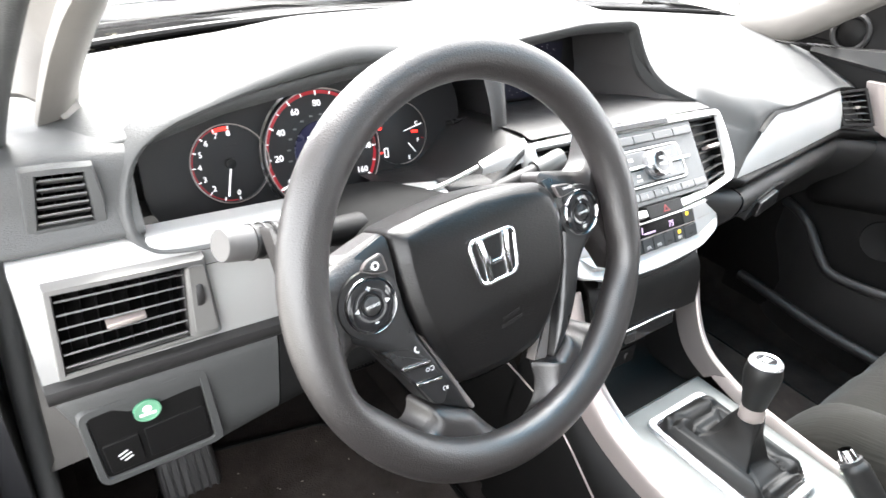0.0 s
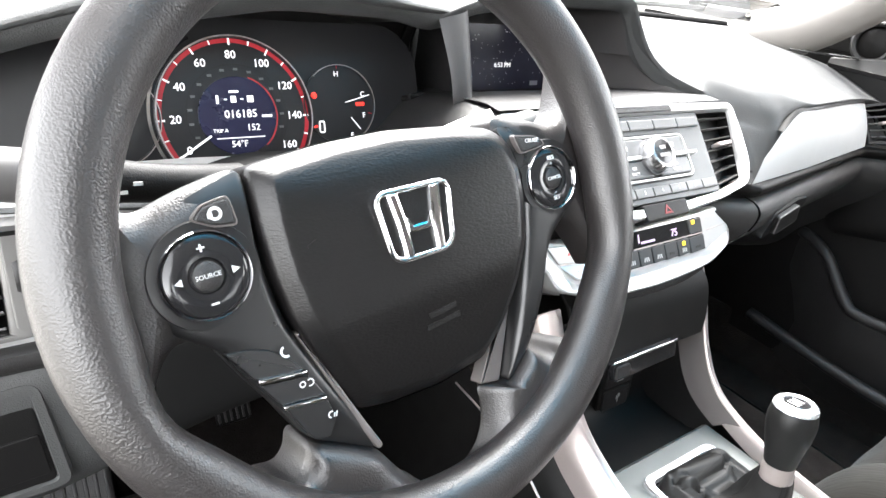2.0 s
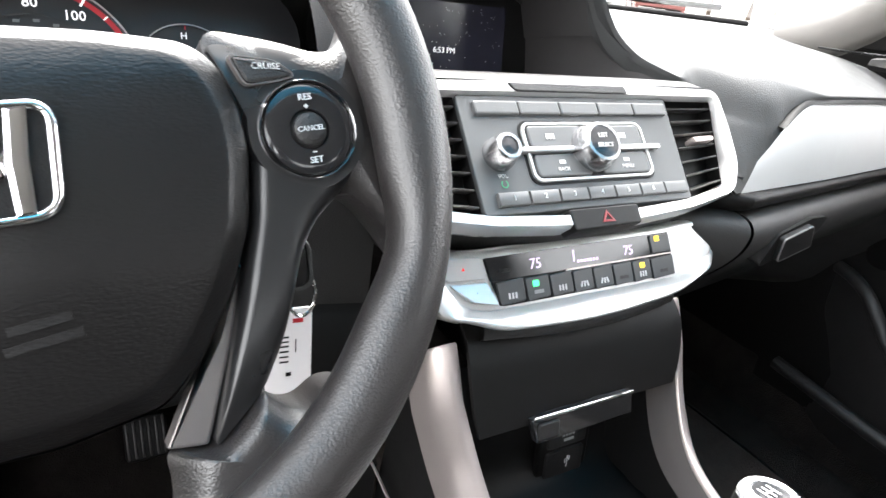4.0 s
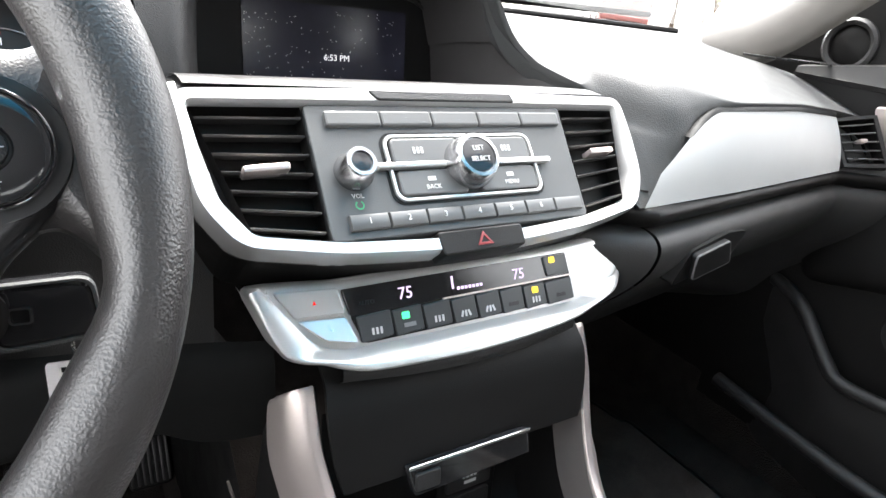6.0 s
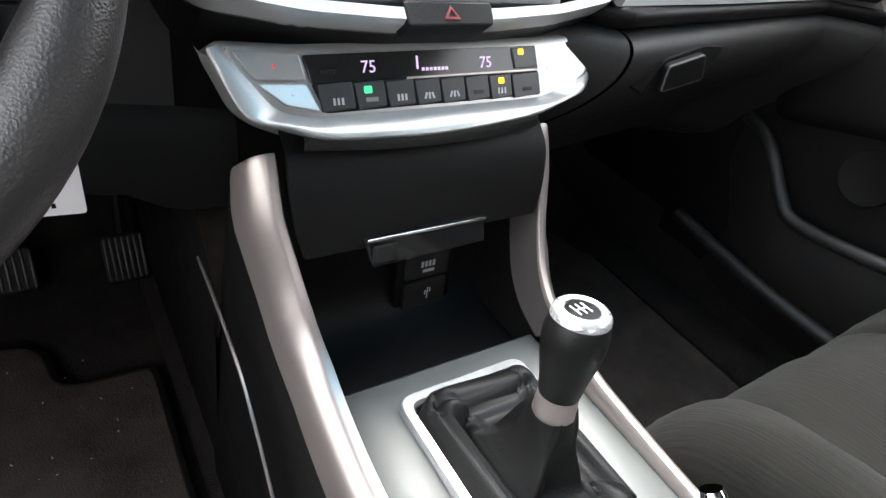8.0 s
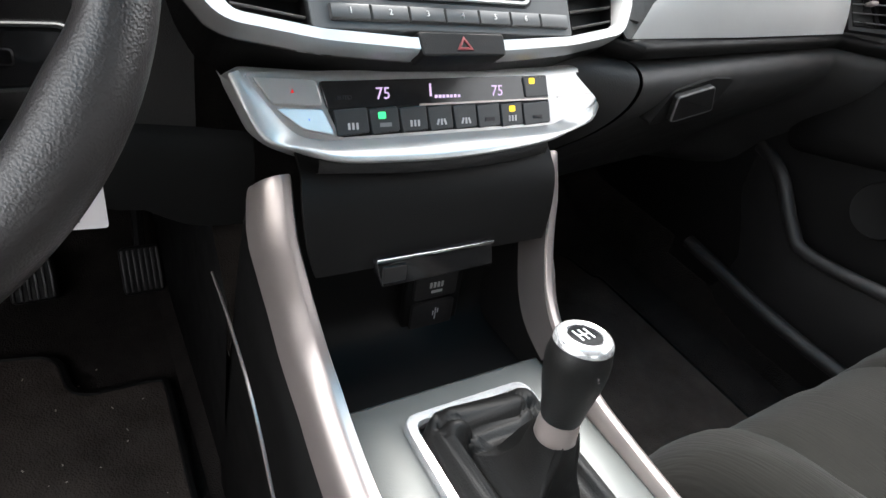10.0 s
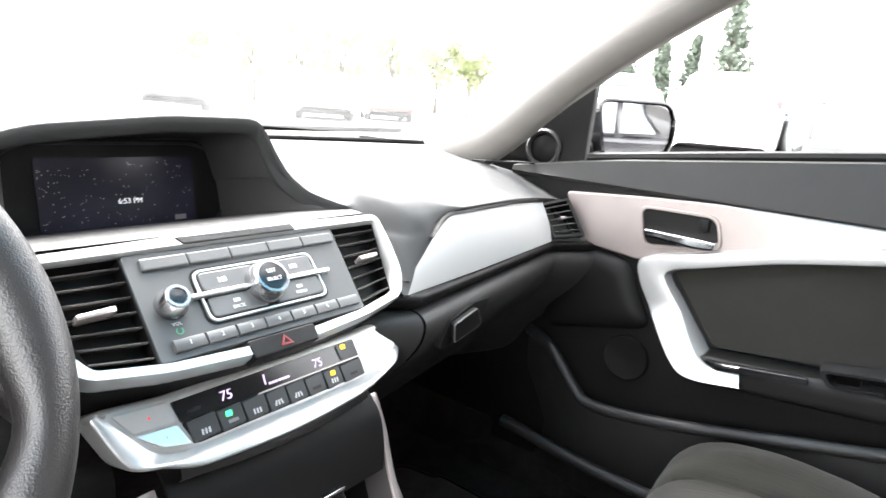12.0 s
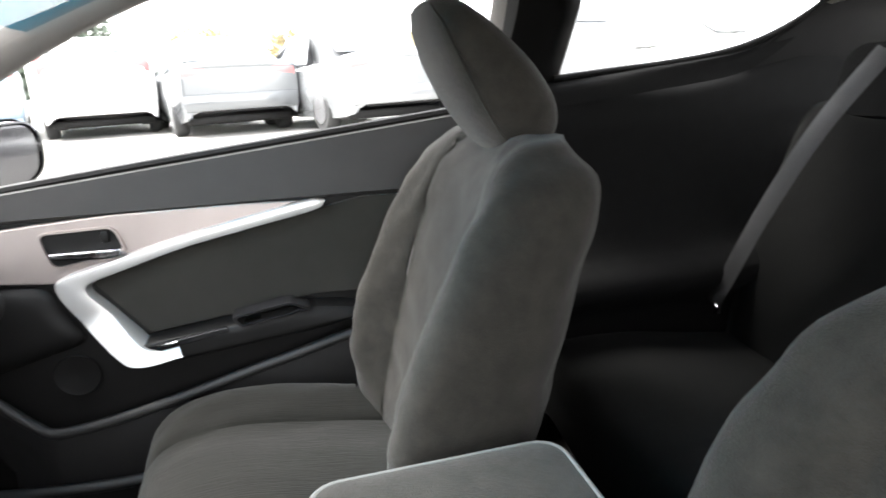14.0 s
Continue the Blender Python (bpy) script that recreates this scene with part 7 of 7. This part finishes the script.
def parked_car(label, paint, m, tall=0.0, long=4.6, name="parked_car"):
    """A car whose tail points to -y of m; tall: extra roof height for vans and off-roaders."""
    car = thing(name, label, "car", "parked cars")
    w, L, h = 0.9, long / 2, 1.45 + tall
    belt = 0.92 + tall * 0.45
    def section(y, z0, z1, half):
        return [vec(-half * 0.94, y, z0), vec(-half, y, z0 + (z1 - z0) * 0.35), vec(-half, y, z0 + (z1 - z0) * 0.75), vec(-half * 0.9, y, z1), vec(0, y, z1 + 0.03), vec(half * 0.9, y, z1), vec(half, y, z0 + (z1 - z0) * 0.75), vec(half, y, z0 + (z1 - z0) * 0.35), vec(half * 0.94, y, z0)]
    tailz = belt + (0.12 if not tall else 0.3)
    rows = [section(-L - 0.015, 0.55, 0.58, 0.1), section(-L - 0.01, 0.36, tailz - 0.16, w * 0.8), section(-L, 0.32, tailz - 0.12, w * 0.86), section(-L + 0.06, 0.26, tailz, w * 0.95), section(-L + 0.7, 0.2, belt + 0.06, w), section(0, 0.18, belt, w), section(L - 1.1, 0.2, belt - 0.02, w), section(L - 0.2, 0.24, belt - 0.16, w * 0.94), section(L, 0.32, belt - 0.3, w * 0.8), section(L + 0.02, 0.5, 0.53, 0.1)]
    bm = loft(rows, 40, 26)
    bm.transform(m)
    part("body", bm, paint, car)
    back = -L + (0.75 if not tall else 0.18)
    cab = [[(y, z) for y, z in ((back, tailz - 0.02), (back + (0.65 if not tall else 0.25), h), (0.1, h + 0.02), (L - 1.75, h - 0.12), (L - 1.05, belt))]]
    rows = []
    for y, z in cab[0]:
        half = w * (0.93 - 0.22 * max(0, (z - belt)) / (h - belt))
        rows.append([vec(-half, y, belt - 0.05), vec(-half, y, max(belt, z) * 0.6 + belt * 0.4), vec(-half * 0.95, y, z - 0.02), vec(0, y, z + 0.02), vec(half * 0.95, y, z - 0.02), vec(half, y, max(belt, z) * 0.6 + belt * 0.4), vec(half, y, belt - 0.05)])
    bm = loft(rows, 24, 24)
    bm.transform(m)
    part("cabin", bm, paint, car)
    # windows as panes standing just proud of the cabin
    rz0, rz1 = tailz + 0.03, h - 0.09
    y0, y1 = back + 0.02, back + (0.58 if not tall else 0.2)
    part("rear_window", sheet([[m @ vec(x * (0.66 - 0.08 * f), y0 + (y1 - y0) * f - 0.035, rz0 + (rz1 - rz0) * f + 0.03) for x in (-1, -0.5, 0, 0.5, 1)] for f in (0, 0.5, 1)]), GLASS_DARK, car, smooth=0)
    for s in (-1, 1):
        for a, b in ((back + 0.7, 0.0), (0.08, L - 1.75)):
            part("side_window", sheet([[m @ vec(s * w * (0.945 - 0.19 * f), y + (0.25 * f if y < 0 and y == a else (-0.35 * f if y == b and b > 0.3 else 0)), belt + 0.05 + (h - belt - 0.17) * f) for y in (a, (a + b) / 2, b)] for f in (0, 0.5, 1)]), GLASS_DARK, car, smooth=0)
        part("tail_lamp", block(0.34, 0.10, 0.15 if not tall else 0.3, 0.03, m @ Matrix.Translation((s * w * 0.72, -L + 0.04, tailz - 0.13))), TAIL, car)
        for y in (-L + 0.95, L - 0.95):
            wh = part("wheel", lathe([(0.001, -0.1), (0.30, -0.1), (0.325, -0.07), (0.325, 0.07), (0.30, 0.1), (0.001, 0.1)], 28, m @ Matrix.Translation((s * (w - 0.1), y, 0.325)) @ pose(0, 0, 0, 0, 90, 0)), TYRE, car)
            part("rim", lathe([(0.001, -0.005), (0.2, 0.0), (0.215, 0.012), (0.2, 0.014), (0.05, 0.004), (0.001, 0.004)], 20, m @ Matrix.Translation((s * (w + 0.0), y, 0.325)) @ pose(0, 0, 0, 0, 90 * s, 0)), ALLOY, wh)
    part("bumper", block(1.66, 0.16, 0.26, 0.06, m @ Matrix.Translation((0, -L + 0.03, 0.50))), paint, car)
    part("bumper_insert", block(1.2, 0.1, 0.1, 0.03, m @ Matrix.Translation((0, -L + 0.05, 0.40))), DARK, car)
    part("plate", block(0.32, 0.02, 0.16, 0.005, m @ Matrix.Translation((0, -L - 0.015, tailz - 0.26))), PAPER, car)
    # black block that puts the shade under the car into its colour
    part("sill_shadow", block(1.5, long - 0.6, 0.12, 0.02, m @ Matrix.Translation((0, 0, 0.24))), DARK, car, "black underbody block drawn as the shade below the car")
    return car


def paint(name, c, rough=0.2, metal=0.3):
    return material(name, c, rough, metal=metal, coat=0.8, vary=0.03)


SILVERP, WHITEP, BLACKP, BLUEP, REDP, GREYP = paint("silver_car_paint", (0.2, 0.205, 0.21)), paint("white_car_paint", (0.8, 0.8, 0.79), metal=0), paint("black_car_paint", (0.02, 0.02, 0.022)), paint("blue_car_paint", (0.22, 0.29, 0.36)), paint("red_car_paint", (0.3, 0.11, 0.10)), paint("grey_car_paint", (0.11, 0.115, 0.12))
for label, p, x, y, turn, tall, long in (
        ("silver saloon parked tail first to the aisle", SILVERP, 10.3, -1.45, -72, 0.0, 4.6),
        ("grey saloon with red tail lamps", GREYP, 11.4, 0.65, -75, 0.0, 4.6),
        ("white estate standing between saloons", WHITEP, 13.0, 2.9, -76, 0.12, 4.8),
        ("pale blue off-roader in the row", BLUEP, 13.4, 5.3, -70, 0.1, 4.6),
        ("white estate in the row", WHITEP, 12.6, 7.6, -60, 0.0, 4.5),
        ("silver hatchback in the row", SILVERP, 9.6, -3.9, -70, 0.1, 4.3),
        ("white saloon at the end of the row", WHITEP, 9.0, -6.5, -68, 0.0, 4.6),
        ("dark grey saloon standing behind in the next row", GREYP, 7.6, -9.6, -60, 0.0, 4.6),
        ("black off-roader standing behind in the next row", BLACKP, 4.3, -7.6, -62, 0.2, 4.6),
        ("white saloon parked ahead", WHITEP, 13.6, 15.6, -40, 0.0, 4.6),
        ("red hatchback parked ahead", REDP, 18.0, 17.0, -40, 0.1, 4.2),
        ("grey saloon parked ahead", GREYP, 9.5, 17.5, -30, 0.0, 4.6),
        ("silver saloon parked far ahead", SILVERP, 4.0, 19.5, -15, 0.0, 4.6)):
    parked_car(label, p, pose(x, y, rise(x), 0, 0, turn), tall, long)


def leafy(bm, centre, radius, count, size, squash=1.0):
    """Scattered leaf clumps in a ball, with gaps."""
    for _ in range(count):
        d = Vector((random.gauss(0, 1), random.gauss(0, 1), random.gauss(0, 1))).normalized() * radius * random.random() ** 0.45
        c = Vector(centre) + Vector((d.x, d.y, d.z * squash))
        r = size * random.uniform(0.5, 1.3)
        e = Euler([random.uniform(0, math.tau) for _ in range(3)]).to_matrix()
        bm.faces.new([bm.verts.new(c + e @ Vector(q) * r) for q in ((-1, -0.5, 0), (0.2, -0.7, 0.2), (1, 0, 0), (0.1, 0.7, 0.25))])


BARK = material("bark", (0.12, 0.09, 0.07), 0.95, grain=0.6, grain_size=20, vary=0.3, vary_size=3)


def broadleaf(label, x, y, h, leaf, seed, density=1.0):
    random.seed(seed)
    t = thing("tree", label, "tree", "broadleaf trees")
    part("trunk", tube(spline([(x, y, 0.2), (x + 0.1, y, h * 0.3), (x - 0.1, y + 0.1, h * 0.62), (x, y, h * 0.85)], 12), lambda f: 0.22 * (1 - 0.85 * f), 10), BARK, t)
    bm = bmesh.new()
    for k in range(9):
        a = k * 2.4
        b = Vector((x + math.cos(a) * h * 0.2 * random.uniform(0.6, 1.4), y + math.sin(a) * h * 0.2 * random.uniform(0.6, 1.4), h * random.uniform(0.42, 0.95)))
        part("limb", tube(spline([(x, y, h * random.uniform(0.3, 0.5)), ((x + b.x) / 2, (y + b.y) / 2, b.z * 0.8), b], 7), lambda f: 0.07 * (1 - 0.8 * f), 6), BARK, t)
        leafy(bm, b, h * random.uniform(0.12, 0.2), int(150 * density), h * 0.032, 0.8)
    part("crown", bm, leaf, t, smooth=0)
    return t


def conifer(label, x, y, h, leaf, seed):
    random.seed(seed)
    t = thing("tree", label, "tree", "conifers")
    part("trunk", tube([(x, y, 0.2), (x, y, h * 0.5), (x, y, h)], lambda f: 0.25 * (1 - 0.93 * f), 8), BARK, t)
    bm = bmesh.new()
    for k in range(26):
        f = k / 26
        r = h * 0.2 * (1 - f) + 0.15
        for j in range(int(7 + 9 * (1 - f))):
            a = random.uniform(0, math.tau)
            rr = r * random.uniform(0.3, 1.0)
            c = Vector((x + rr * math.cos(a), y + rr * math.sin(a), h * (0.12 + 0.87 * f) - rr * 0.35))
            leafy(bm, c, 0.4 + 0.35 * (1 - f), 9, 0.24, 0.5)
    part("crown", bm, leaf, t, smooth=0)
    return t


LEAF_A = material("spring_leaves", (0.36, 0.40, 0.20), 0.7, vary=0.35, vary_size=1.5)
LEAF_B = material("budding_twigs", (0.33, 0.28, 0.16), 0.8, vary=0.3, vary_size=1.5)
NEEDLE = material("conifer_needles", (0.085, 0.105, 0.080), 0.8, vary=0.3, vary_size=1.5)


def on_bearing(deg, dist):
    return -0.4 + dist * math.cos(radians(deg)), -0.4 + dist * math.sin(radians(deg))


for deg, dist, h, seed in ((43, 55, 7.5, 1), (47.5, 60, 8, 2), (51, 58, 7, 3), (39, 62, 7, 4), (36, 60, 6, 15), (55, 60, 6.5, 16), (60, 62, 6, 17)):
    broadleaf("spring-green broadleaf tree beyond the car park", *on_bearing(deg, dist), h, LEAF_A, seed)
for deg, dist, h, seed in ((3.5, 48, 5.2, 5), (6.5, 50, 5.5, 6), (-1, 52, 5, 7), (-12, 55, 5, 8)):
    broadleaf("brown budding tree beyond the parked cars", *on_bearing(deg, dist), h, LEAF_B, seed, 0.8)
for deg, dist, h, seed in ((14.2, 55, 12.0, 9), (17, 62, 9.5, 10), (19.5, 60, 8.5, 11), (22.5, 62, 9.5, 12)):
    conifer("dark green conifer beyond the parked cars", *on_bearing(deg, dist), h, NEEDLE, seed)
POLE = material("white_pole_paint", (0.8, 0.8, 0.78), 0.4, vary=0.04)
for deg, dist, h in ((45, 32, 9), (42, 34, 9), (49.5, 33, 9), (16.3, 36, 9), (18.4, 36, 9), (20.5, 38, 8)):
    x, y = on_bearing(deg, dist)
    p = thing("lamp_post", "white painted steel lamp post in the car park", "lamp post", "lamp posts")
    part("pole", tube([(x, y, 0.35), (x, y, h)], lambda f: 0.16 - 0.05 * f, 12), POLE, p)
    part("foot", lathe([(0.3, 0), (0.3, 0.5), (0.26, 0.55), (0.001, 0.55)], 16, Matrix.Translation((x, y, 0.37))), POLE, p, "concrete foot")


# the driver's end of the dash stands a little nearer than the middle
def tuck(ob):
    for o in (ob, *ob.children_recursive):
        if o.type == "MESH":
            inv = o.matrix_world.inverted()
            for v in o.data.vertices:
                p = o.matrix_world @ v.co
                f = max(0, min(1, (-0.15 - p.x) / 0.15))
                v.co = inv @ (p + vec(0.007, -0.018, 0.003) * f * f * (3 - 2 * f))


bpy.context.view_layer.update()
for name in ("dashboard", "driver_air_vent", "side_demister_vent", "switch_panel", "door_frame", "indicator_stalk", "wiper_stalk", "steering_column"):
    tuck(bpy.data.objects[name])
